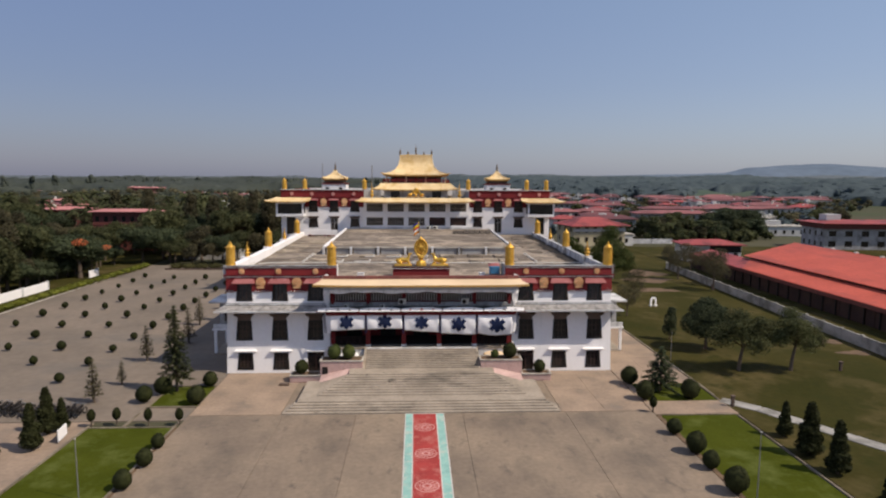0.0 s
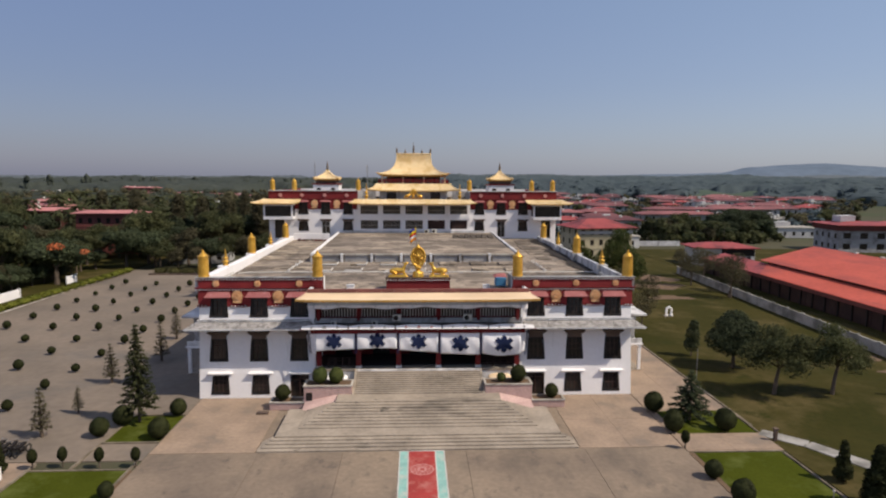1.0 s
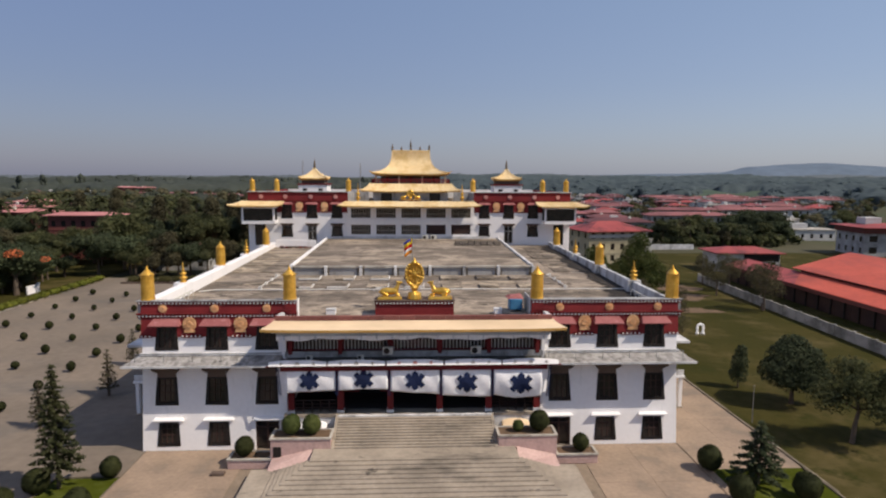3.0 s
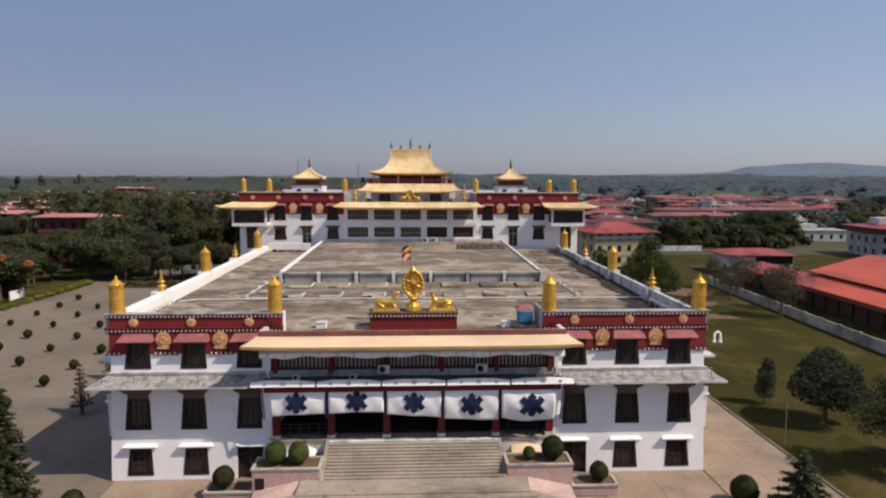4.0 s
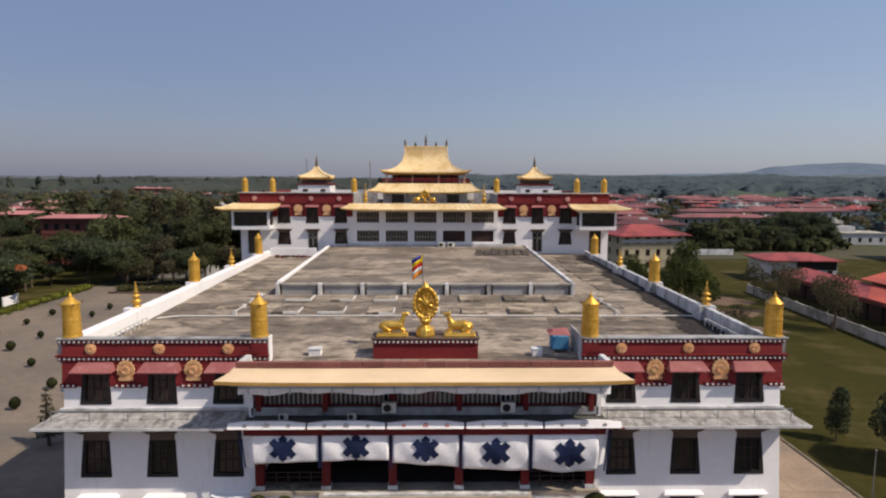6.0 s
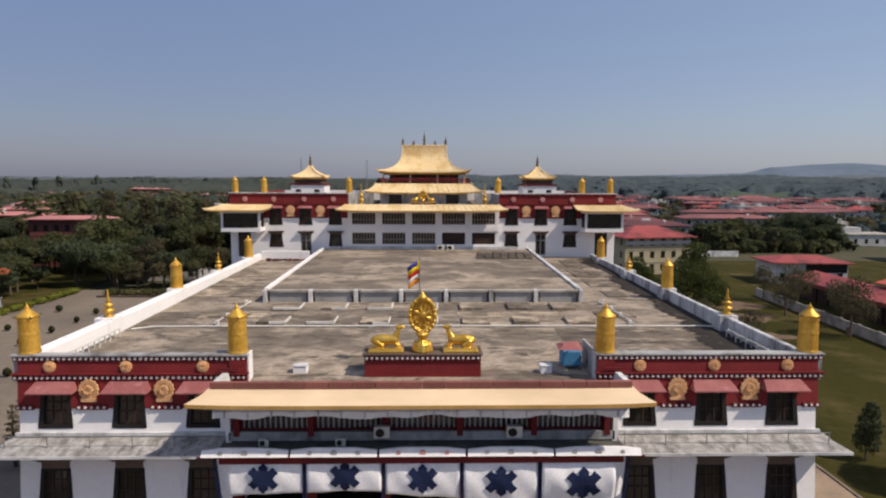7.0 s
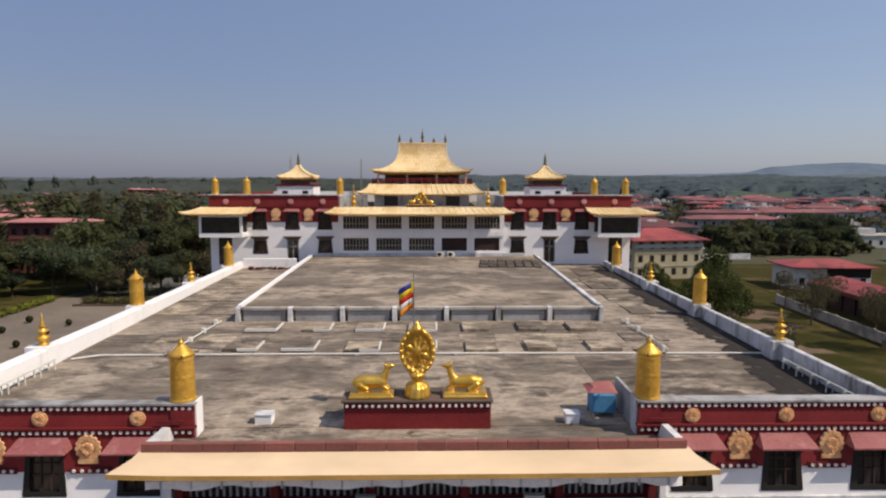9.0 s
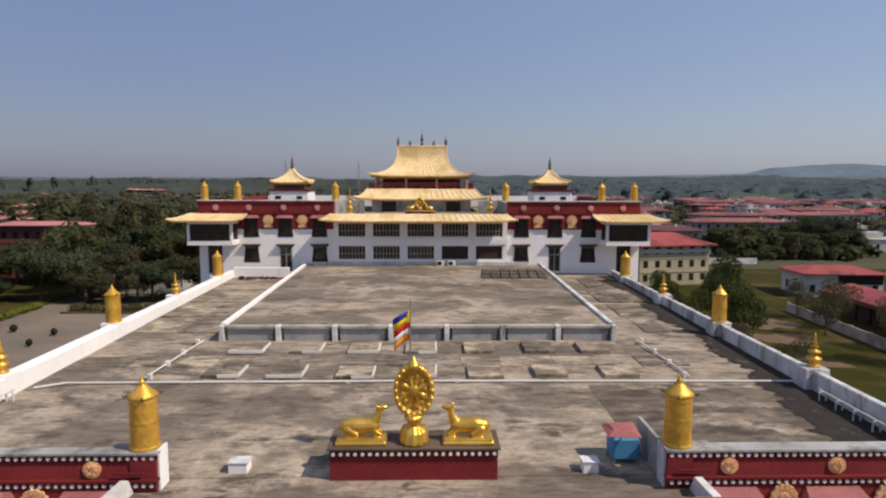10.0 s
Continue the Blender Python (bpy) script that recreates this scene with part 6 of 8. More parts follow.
pts = [(29.6, -10.9), (30.6, -11.8), (32.2, -13.4), (33.7, -15.9), (35.7, -19.1), (37.8, -22.2), (41.0, -28.2), (46.0, -36.0)]
for (ax, ay), (bx, by) in zip(pts, pts[1:]):
    bm = bmesh.new()
    d = Vector((by - ay, ax - bx)).normalized() * 0.75
    hull8(bm, ((ax + d.x, ay + d.y, -0.2), (bx + d.x, by + d.y, -0.2), (bx - d.x, by - d.y, -0.2), (ax - d.x, ay - d.y, -0.2)), ((ax + d.x, ay + d.y, 0), (bx + d.x, by + d.y, 0), (bx - d.x, by - d.y, 0), (ax - d.x, ay - d.y, 0)))
    bmesh.ops.recalc_face_normals(bm, faces=bm.faces)
    part("slab", bm, BRICKWALL, path)
# plaza slabs
xs = (-21.35, -12.75, -6.1, 3.7, 13.4, 21.55)
rng = random.Random(3)
y = -13.6
while y > -64:
    d = 16.0
    for a, b in zip(xs, xs[1:]):
        part("slab", boxed(a + 0.015, b - 0.015, y - d + 0.006, y - 0.006, -0.2, rng.uniform(-0.004, 0.008)), PLAZA, plaza)
    y -= d
for a, b in ((-21.35, -17.2), (-17.2, -13.1), (13.1, 17.3), (17.3, 21.55)):
    for c, d in ((-13.5, -7.5), (-7.5, -1.1)):
        part("slab", boxed(a + 0.008, b - 0.008, c + 0.008, d - 0.008, -0.2, rng.uniform(0.0, 0.006)), APRON, plaza)
for k in range(12):
    y0 = -14.2 + 6 * k
    for a, b in ((21.7, 25.6), (25.6, 29.5)):
        part("slab", boxed(a + 0.008, b - 0.008, y0 + 0.008, y0 + 5.992, -0.2, rng.uniform(-0.006, 0.0)), APRON, apron)

# the carpet painted and laid on the plaza
carpet = thing("red_carpet", "long red carpet strip with round patterns between pale teal borders", "carpet")
for k in range(8):
    y1 = -13.75 - 5.2 * k
    part("runner", boxed(-0.85, 1.2, y1 - 5.2, y1, 0.01, 0.03), CARPET, carpet)
    bm = bmesh.new()
    cy = y1 - 3.1
    n = 28
    for r0, r1 in ((0.80, 0.90), (0.50, 0.58)):
        for q in range(n):
            t0, t1 = 2 * math.pi * q / n, 2 * math.pi * (q + 1) / n
            bm.faces.new([bm.verts.new((0.17 + r * math.cos(t), cy + 1.0 * r * math.sin(t), 0.034)) for r, t in ((r0, t0), (r1, t0), (r1, t1), (r0, t1))])
    for q in range(8):
        t = q * math.pi / 4
        disc(bm, (0.17 + 0.3 * math.cos(t), cy + 0.3 * math.sin(t), 0.031), 0.13, normal="z", depth=0.004, segments=7)
    for q in range(14):
        t = q * math.pi / 7
        disc(bm, (0.17 + 0.69 * math.cos(t), cy + 0.69 * math.sin(t), 0.031), 0.06, normal="z", depth=0.004, segments=6)
    bmesh.ops.recalc_face_normals(bm, faces=bm.faces)
    part("pattern", bm, ROSE, carpet, "faded rose round pattern")
for x0, x1 in ((-1.55, -0.9), (1.25, 1.95)):
    b = part("border", boxed(x0, x1, -56, -13.75, 0.008, 0.02), TEAL, carpet, "pale teal border")
for x0 in (-1.62, -0.95, 1.2, 1.9):
    part("edge_line", boxed(x0, x0 + 0.09, -56, -13.75, 0.021, 0.028), CHALK, carpet, "faded white edge line")
part("edge_line", boxed(-1.62, 1.99, -13.74, -13.62, 0.009, 0.026), CHALK, carpet, "faded white edge line")

# hedge and white wall along the far side of the yard
def leaves(count, blobs, size, rng, upward=0.3, fill=(0.72, 1.02)):
    """Vertices and faces of small folded leaf clumps over ellipsoids."""
    vs, fs = [], []
    weights = [b[3] * b[4] + b[4] * b[5] + b[3] * b[5] for b in blobs]
    for cx, cy, cz, rx, ry, rz in rng.choices(blobs, weights, k=count):
        while True:
            d = Vector((rng.gauss(0, 1), rng.gauss(0, 1), rng.gauss(0, 1) + upward))
            if d.length > 0.1:
                d.normalize()
                break
        r = rng.uniform(*fill)
        p = Vector((cx + d.x * rx * r, cy + d.y * ry * r, cz + d.z * rz * r))
        nrm = (d + Vector((rng.gauss(0, 0.5), rng.gauss(0, 0.5), rng.gauss(0, 0.5)))).normalized()
        a = nrm.orthogonal().normalized()
        a.rotate(Matrix.Rotation(rng.uniform(0, 6.28), 3, nrm))
        b = nrm.cross(a)
        s = size * rng.uniform(0.6, 1.4)
        i = len(vs)
        vs += [p - a * s, p - b * s * 0.55 + nrm * s * 0.25, p + a * s, p + b * s * 0.55 + nrm * s * 0.1]
        fs.append((i, i + 1, i + 2, i + 3))
    return vs, fs


def core(blobs, rng, k=0.8, sub=2, lump=0.3):
    """A dark lumpy inside for a crown."""
    bm = bmesh.new()
    for cx, cy, cz, rx, ry, rz in blobs:
        res = bmesh.ops.create_icosphere(bm, subdivisions=sub, radius=1.0)
        for v in res["verts"]:
            f = k * (0.88 + lump * noise.noise(v.co * 2.3 + Vector((cx, cy, cz))))
            v.co = Vector((cx + v.co.x * rx * f, cy + v.co.y * ry * f, cz + v.co.z * rz * f))
    me = bpy.data.meshes.new("core")
    bm.to_mesh(me)
    bm.free()
    vs = [v.co.copy() for v in me.vertices]
    fs = [tuple(p.vertices) for p in me.polygons]
    bpy.data.meshes.remove(me)
    return vs, fs


def foliage(name, blobs, count, size, material, parent, rng, k=0.8, at=None, label="", sub=2, upward=0.3, fill=(0.72, 1.04), lump=0.3):
    vs, fs = core(blobs, rng, k, sub, lump) if k else ([], [])
    v2, f2 = leaves(count, blobs, size, rng, upward, fill)
    n = len(vs)
    me = bpy.data.meshes.new(name)
    me.from_pydata([tuple(v) for v in vs + v2], [], fs + [tuple(i + n for i in f) for f in f2])
    me.update()
    return link(name, me, material, parent, label, at)


rng = random.Random(11)
hedge = thing("clipped_hedge", "long yellow-green clipped hedge on a low kerb along the yard", "hedge")
foliage("foliage", [(-67.8 + 0.03 * (y - 30), y, 0.5, 1.15, 2.2, 0.62) for y in range(-14, 84, 3)], 7500, 0.15, HEDGE, hedge, rng, 0.85)
part("kerb", boxed(-66.6, -66.4, -14, 84, -0.1, 0.12), KERB, hedge)
wall = thing("boundary_wall", "white plastered boundary wall behind the hedge", "wall", kind="structure")
for y in (14.6, 22.2, 29.8, 37.4, 45.0, 66.5):
    x = -72.4 + 0.03 * (y - 30)
    n = 7.3 if y < 60 else 3.4
    part("panel", boxed(x - 0.12, x + 0.12, y, y + n, -0.1, 1.5), WHITE, wall)
    part("pier", boxed(x - 0.22, x + 0.22, y + n, y + n + 0.3, -0.1, 1.65), WORN_WHITE, wall)
sheet("roadside", -130, -67, -110, 130, -0.055, FIELD, "shaded grass and earth under the trees", "ground")

# ---- shrubs ----
def make_ball(r, seed, squash=1.0, stem=0.15, name="clipped_shrub", label="round clipped dark green shrub", mat_=LEAF_TOPIARY):
    rg = random.Random(seed)
    r *= 0.92
    sh = thing(name, label, "shrub")
    blobs = [(0, 0, stem + r * squash * 0.95, r, r, r * squash), (0.08 * r, 0.05 * r, stem + r * squash * 1.22, 0.78 * r, 0.78 * r, 0.84 * r * squash)]
    smooth(foliage("foliage", blobs, 1800, 0.05 * max(1, r), mat_, sh, rg, 1.11, sub=3, upward=0.2, fill=(0.95, 1.03), lump=0.1))
    part("stem", lathe(bmesh.new(), [(0.07, -0.02), (0.05, stem + 0.3 * r)], 6), BARK, sh)
    return sh


balls = [make_ball(0.62, 1), make_ball(0.55, 2, 1.1), make_ball(0.60, 4, 0.9)]
big_balls = [make_ball(0.98, 5, 1.0, 0.1, label="large round clipped shrub"), make_ball(0.92, 6, 1.08, 0.1, label="large round clipped shrub")]
for sh, at in zip(big_balls, ((22.1, -5.9, 0), (22.05, -10.55, 0))):
    sh.matrix_basis = pose(*at)
rng = random.Random(21)
count = 0
for x0, y0, n, step in ((-38.2, -3.9, 12, 5.95), (-44.95, 2.7, 11, 6.08), (-51.7, 8.75, 10, 6.2), (-58.75, 21.8, 8, 6.35)):
    for j in range(n):
        at = pose(x0 - 0.07 * j + rng.uniform(-0.15, 0.15), y0 + step * j + rng.uniform(-0.2, 0.2), 0, 0, 0, rng.uniform(0, 360))
        k = rng.uniform(0.72, 0.98)
        sh = balls[count] if count < 3 else copy_thing(balls[rng.randrange(3)], at)
        sh.matrix_basis = at
        tagged(sh, group="rows of yard shrubs").scale = (k, k, k)
        count += 1
for x, y, k in ((-26.9, -9.9, 0.86), (-26.0, -7.6, 0.95), (-21.75, -10.5, 0.95), (-22.05, -5.4, 0.82), (-21.35, -20.3, 0.62), (-21.05, -23.5, 0.72), (-21.05, -27.0, 0.74),
                (26.7, -10.4, 1.02), (21.7, -22.6, 0.92), (21.65, -28.9, 0.98), (21.5, -18.9, 0.72), (21.6, -25.3, 0.74)):
    tagged(copy_thing(big_balls[int(abs(x * 7)) % 2], pose(x, y, 0, 0, 0, 31 * x)), group="shrubs beside the plaza").scale = (k, k, k)
pot_ball = make_ball(0.95, 16, 1.0, 0.1, mat_=LEAF_LIGHT)
for x, y, z, k in ((-9.4, -3.6, 2.29, 0.84), (-7.85, -3.6, 2.29, 0.82), (-12.9, -3.75, 0.72, 0.8), (7.95, -3.6, 2.29, 0.5), (9.6, -3.6, 2.29, 0.86), (12.85, -3.75, 0.72, 0.72)):
    if x == -9.4:
        b = pot_ball
        b.matrix_basis = pose(x, y, z)
    else:
        b = copy_thing(pot_ball if x < 9 and x > -12 else big_balls[0], pose(x, y, z, 0, 0, 31 * x))
    b.scale = (k, k, k)
    tagged(b, "round clipped shrub growing in a pink planter", group="planter shrubs")
# clipped drop-shaped shrubs on stems
drops = make_ball(0.36, 9, 1.55, 0.5, label="clipped drop-shaped shrub on a bare stem")
drops.matrix_basis = pose(-24.1, -15.6, 0)
for x, y in ((-26.9, -15.4), (-21.42, -15.57), (-28.93, -15.7), (21.6, -13.9)):
    copy_thing(drops, pose(x, y, 0, 0, 0, 40 * x))


# ---- trees ----
def make_tree(name, label, blobs, count, size, material, seed, trunk=0.22, k=0.78, lean=(0, 0), sub=2, fill=(0.72, 1.04)):
    rg = random.Random(seed)
    t = thing(name, label, "tree")
    bm = bmesh.new()
    low = min(b[2] - b[5] for b in blobs)
    mid = (lean[0], lean[1], max(1.0, low + 0.3))
    tube(bm, [(0, 0, -0.1), (0.3 * lean[0], 0.3 * lean[1], mid[2] * 0.5), mid], [trunk * 1.25, trunk, trunk * 0.85], 8)
    for b in blobs[:6]:
        c = Vector(b[:3])
        tube(bm, [mid, Vector(mid).lerp(c, 0.5) + Vector((rg.uniform(-0.2, 0.2), rg.uniform(-0.2, 0.2), 0.1)), c], [trunk * 0.6, trunk * 0.42, trunk * 0.2], 6)
    part("trunk", bm, BARK, t)
    foliage("crown", blobs, count, size, material, t, rg, k, sub=sub, fill=fill)
    return t


def random_blobs(rg, h, r, n, low=0.35):
    out = []
    for _ in range(n):
        q, d = rg.uniform(0, 6.28), r * math.sqrt(rg.random()) * 0.72
        z = h * rg.uniform(low + 0.12, 0.86) * (1 - 0.25 * (d / r) ** 2)
        s = r * rg.uniform(0.34, 0.55)
        out.append((d * math.cos(q), d * math.sin(q), z, s, s, s * rg.uniform(0.6, 0.85)))
    out.append((0, 0, h * 0.62, r * 0.6, r * 0.6, h * 0.25))
    return out


rg = random.Random(31)
FOREST = []
for i, (h, r, m) in enumerate(((9.5, 4.6, LEAF_DARK), (11, 5.2, LEAF_MID), (8.5, 4.2, LEAF_BROWN), (12, 4.4, LEAF_MID), (9, 5.4, LEAF_DARK))):
    FOREST.append(make_tree("broadleaf_tree", "broad dark green tree in a dense grove", random_blobs(rg, h, r, 15), 2500, 0.29, m, 40 + i, 0.28, 0.76, sub=1))
EUCA = make_tree("tall_tree", "tall slender grey-green tree in a dense grove", [(0.2, 0, 5, 1.6, 1.6, 1.6), (-0.4, 0.3, 7.5, 1.8, 1.7, 1.8), (0.4, -0.2, 10, 1.7, 1.7, 2.0), (0, 0, 12.2, 1.3, 1.3, 1.6), (0.9, 0.5, 8.6, 1.2, 1.2, 1.2)], 2000, 0.25, LEAF_BROWN, 51, 0.2, 0.66, sub=1)


def make_palm(h, seed):
    rg = random.Random(seed)
    t = thing("coconut_palm", "tall coconut palm with drooping fronds", "palm tree")
    bm = bmesh.new()
    tube(bm, [(0, 0, -0.1), (0.2, 0.1, h * 0.5), (0.5, 0.2, h)], [0.22, 0.16, 0.13], 7)
    part("trunk", bm, BARK, t)
    vs, fs = [], []
    for k in range(22):
        q = k * 2.4 + rg.uniform(-0.2, 0.2)
        el = rg.uniform(-0.2, 1.0)
        ln = rg.uniform(2.6, 3.6)
        pts = []
        for j in range(8):
            u = j / 7
            pts.append(Vector((0.5 + math.cos(q) * ln * u * math.cos(el * 0.7), 0.2 + math.sin(q) * ln * u * math.cos(el * 0.7), h + ln * u * math.sin(el) - 1.9 * u * u)))
        side = Vector((-math.sin(q), math.cos(q), 0))
        for j in range(7):
            for sgn in (-1, 1):
                w = 0.55 * math.sin(math.pi * (0.12 + 0.8 * j / 7))
                a, b = pts[j], pts[j + 1]
                i = len(vs)
                vs += [a, b, b + side * sgn * w + Vector((0, 0, -0.35 * w)), a + side * sgn * w * 0.9 + (b - a) * 0.3 + Vector((0, 0, -0.35 * w))]
                fs.append((i, i + 1, i + 2, i + 3))
    me = bpy.data.meshes.new("fronds")
    me.from_pydata([tuple(v) for v in vs], [], fs)
    link("fronds", me, LEAF_MID, t)
    return t


PALMS = [make_palm(9.5, 3), make_palm(8.0, 4)]
first = {}
def plant(proto, x, y, k=1.0, turn=0.0, group=""):
    """The first one planted is the prototype itself; the others are copies."""
    if proto.name not in first:
        first[proto.name] = True
        proto.matrix_basis = pose(x, y, -0.06, 0, 0, turn)
        o = proto
    else:
        o = copy_thing(proto, pose(x, y, -0.06, 0, 0, turn))
    o.scale = (k, k, k)
    return tagged(o, group=group)


rg = random.Random(77)
# grove beyond the yard
spots = []
tries = 0
while len(spots) < 150 and tries < 9000:
    tries += 1
    x, y = rg.uniform(-150, -75), rg.uniform(-25, 150)
    if y > 108 and x > -126 and y < 136:
        continue
    if any((x - a) ** 2 + (y - b) ** 2 < 36 for a, b in spots):
        continue
    spots.append((x, y))
for x, y in spots:
    k = rg.uniform(0.95, 1.25) if x > -90 else rg.uniform(1.0, 1.35)
    if y > 70 and y < 125 and x > -128:
        k *= 0.84 if x < -98 else 0.8
    plant(EUCA if rg.random() < 0.2 else FOREST[rg.randrange(5)], x, y, k, rg.uniform(0, 360), "grove trees")
# trees behind the yard, beside the rear block
for k in range(40):
    x, y = rg.uniform(-72, -30), rg.uniform(106, 150)
    plant(EUCA if rg.random() < 0.3 else FOREST[rg.randrange(5)], x, y, rg.uniform(0.95, 1.3), rg.uniform(0, 360), "grove trees")
for k in range(80):
    x, y = rg.uniform(-210, -40), rg.uniform(137, 240)
    plant(PALMS[rg.randrange(2)], x, y, rg.uniform(1.15, 1.5), rg.uniform(0, 360), "coconut palms")
for x, y, k in ((-64, 92, 1.0), (-57, 95, 1.1), (-50, 90, 0.85), (-36, 91, 0.8), (-30.5, 95, 1.0), (-60, 101, 1.1), (-53, 101, 1.2), (-34, 104, 1.1), (-70, 90, 1.1), (-28, 88, 0.7), (-68, 98, 1.2), (-61.5, 89, 0.72), (-57, 88, 0.6), (-52, 88.5, 0.78), (-46.5, 91, 0.8), (-42, 93, 0.9), (-97.5, 108, 0.92), (-92, 109.5, 0.86), (-86.5, 108.5, 0.9), (-81, 110, 0.86), (-76, 111, 0.95)):
    plant(FOREST[int(-x) % 5], x, y, k, 17 * x, "grove trees")
# undergrowth between the wall and the grove
for k in range(34):
    x, y = rg.uniform(-78, -75.2), -18 + 3.3 * k + rg.uniform(-1, 1)
    plant(FOREST[rg.randrange(5)], x, y, rg.uniform(0.42, 0.72), rg.uniform(0, 360), "grove trees")
# flame tree at the grove's edge
flame = make_tree("flowering_tree", "spreading dark tree topped with orange blossom", random_blobs(random.Random(8), 7.5, 5.0, 12, 0.45), 2600, 0.26, LEAF_DARK, 61, 0.35)
flame.matrix_basis = pose(-73.2, 66.5, 0)
flame.scale = (1.25, 1.25, 1.25)
foliage("blossom", [(1.6, -2.6, 6.4, 1.3, 1.1, 0.6), (6.0, -2.6, 5.6, 0.75, 0.7, 0.4)], 230, 0.17, LEAF_FLAME, flame, random.Random(9), 0, label="orange blossom")

# single trees on the field
solo = make_tree("field_tree", "round-headed dark green tree on the grass", [(0, 0, 3.9, 2.3, 2.3, 1.9), (1.6, 0.4, 3.3, 1.6, 1.6, 1.3), (-1.7, -0.3, 3.2, 1.5, 1.5, 1.3), (0.4, 0.8, 5.3, 1.4, 1.4, 1.0), (-0.8, 0.3, 4.9, 1.1, 1.1, 0.9), (0.3, -1.5, 2.7, 1.4, 1.3, 1.2), (1.2, -0.6, 4.7, 1.0, 1.0, 0.8), (-1.2, -1.2, 2.6, 1.1, 1.0, 1.0), (2.3, -0.6, 2.7, 0.9, 0.9, 0.8)], 8200, 0.13, LEAF_DARK, 71, 0.18, k=0.7)
solo.matrix_basis = pose(36.8, 7.5, -0.05)
solo2 = make_tree("field_tree", "thin-crowned olive tree on the grass", [(0, 0, 4.0, 1.9, 1.9, 1.3), (1.9, 0.4, 3.6, 1.4, 1.4, 1.0), (-1.9, -0.3, 3.5, 1.4, 1.4, 1.1), (0.2, 0.8, 5.2, 1.3, 1.3, 0.8), (0.6, -1.6, 3.0, 1.2, 1.2, 0.9), (3.0, 0.5, 4.2, 1.0, 1.0, 0.8), (-0.9, -1.2, 4.7, 0.9, 0.9, 0.7), (1.4, -0.8, 5.0, 0.8, 0.8, 0.6)], 8200, 0.11, LEAF_MID, 72, 0.15, k=0.0, lean=(0.3, 0), fill=(0.25, 1.1))
solo2.matrix_basis = pose(36.4, -1.5, -0.05)
solo3 = make_tree("field_tree", "open dull green tree on the grass", [(0, 0, 4.2, 1.7, 1.7, 1.3), (1.5, 0.4, 4.0, 1.3, 1.3, 1.0), (-1.5, -0.3, 3.6, 1.2, 1.3, 1.1), (0.2, 0.8, 5.6, 1.1, 1.1, 0.8), (2.3, -0.2, 3.2, 0.9, 0.9, 0.8), (-0.6, -1.1, 5.0, 0.9, 0.9, 0.7), (0.8, -1.2, 3.1, 1.0, 1.0, 0.8)], 7000, 0.11, LEAF_MID, 73, 0.15, k=0.0, lean=(0.4, 0.1), fill=(0.25, 1.1))
solo3.matrix_basis = pose(42.4, -1.7, -0.05)
for o, k in ((solo, 1.12), (solo2, 1.24), (solo3, 1.2)):
    o.scale = (k, k, 0.94 * k)
small = make_tree("field_tree", "slim young tree on the grass", [(0, 0, 1.5, 0.95, 0.95, 1.0), (0.1, 0, 2.7, 0.9, 0.9, 1.1), (0.2, 0, 3.8, 0.6, 0.6, 0.8)], 1500, 0.13, LEAF_DARK, 74, 0.08, k=0.5)
small.matrix_basis = pose(34.0, 12.3, -0.05)
bigtree = make_tree("roadside_tree", "large loose green tree beside the rear block", [(0, 0, 7.0, 3.4, 3.2, 2.8), (2.9, 0.5, 5.4, 2.4, 2.4, 1.9), (-2.9, -0.5, 6.0, 2.4, 2.3, 2.0), (0.3, 0.8, 10.2, 2.0, 2.0, 2.0), (1.2, -2, 4.2, 2.2, 2.0, 1.6), (4.0, 0, 3.8, 1.7, 1.6, 1.3), (-1.6, 0, 8.8, 1.7, 1.6, 1.5)], 9500, 0.17, LEAF_LIGHT, 75, 0.28, k=0.5)
bigtree.matrix_basis = pose(40.0, 58, -0.05)
copy_thing(bigtree, pose(34.5, 66, -0.05, 0, 0, 130)).scale = (0.75, 0.75, 0.75)
bare = make_tree("bare_tree", "half-bare brown tree on the field", [(0, 0, 3.6, 1.8, 1.8, 1.6), (0.8, 0.3, 4.8, 1.2, 1.2, 1.0), (-1.2, 0.2, 4.2, 1.3, 1.2, 1.0), (0.2, -0.9, 2.6, 1.6, 1.5, 1.1)], 2400, 0.10, LEAF_BROWN, 76, 0.12, k=0)
bare.matrix_basis = pose(39.0, 40.0, -0.05)
for x, y, k in ((58.5, 49.8, 1.45), (36, 47, 1.05), (57, 63, 1.2), (60, 75, 1.1), (61.5, 56, 1.2), (33.2, 27, 0.9), (62, 68, 1.3)):
    copy_thing(bare, pose(x, y, -0.05, 0, 0, 37 * x)).scale = (k, k, k)


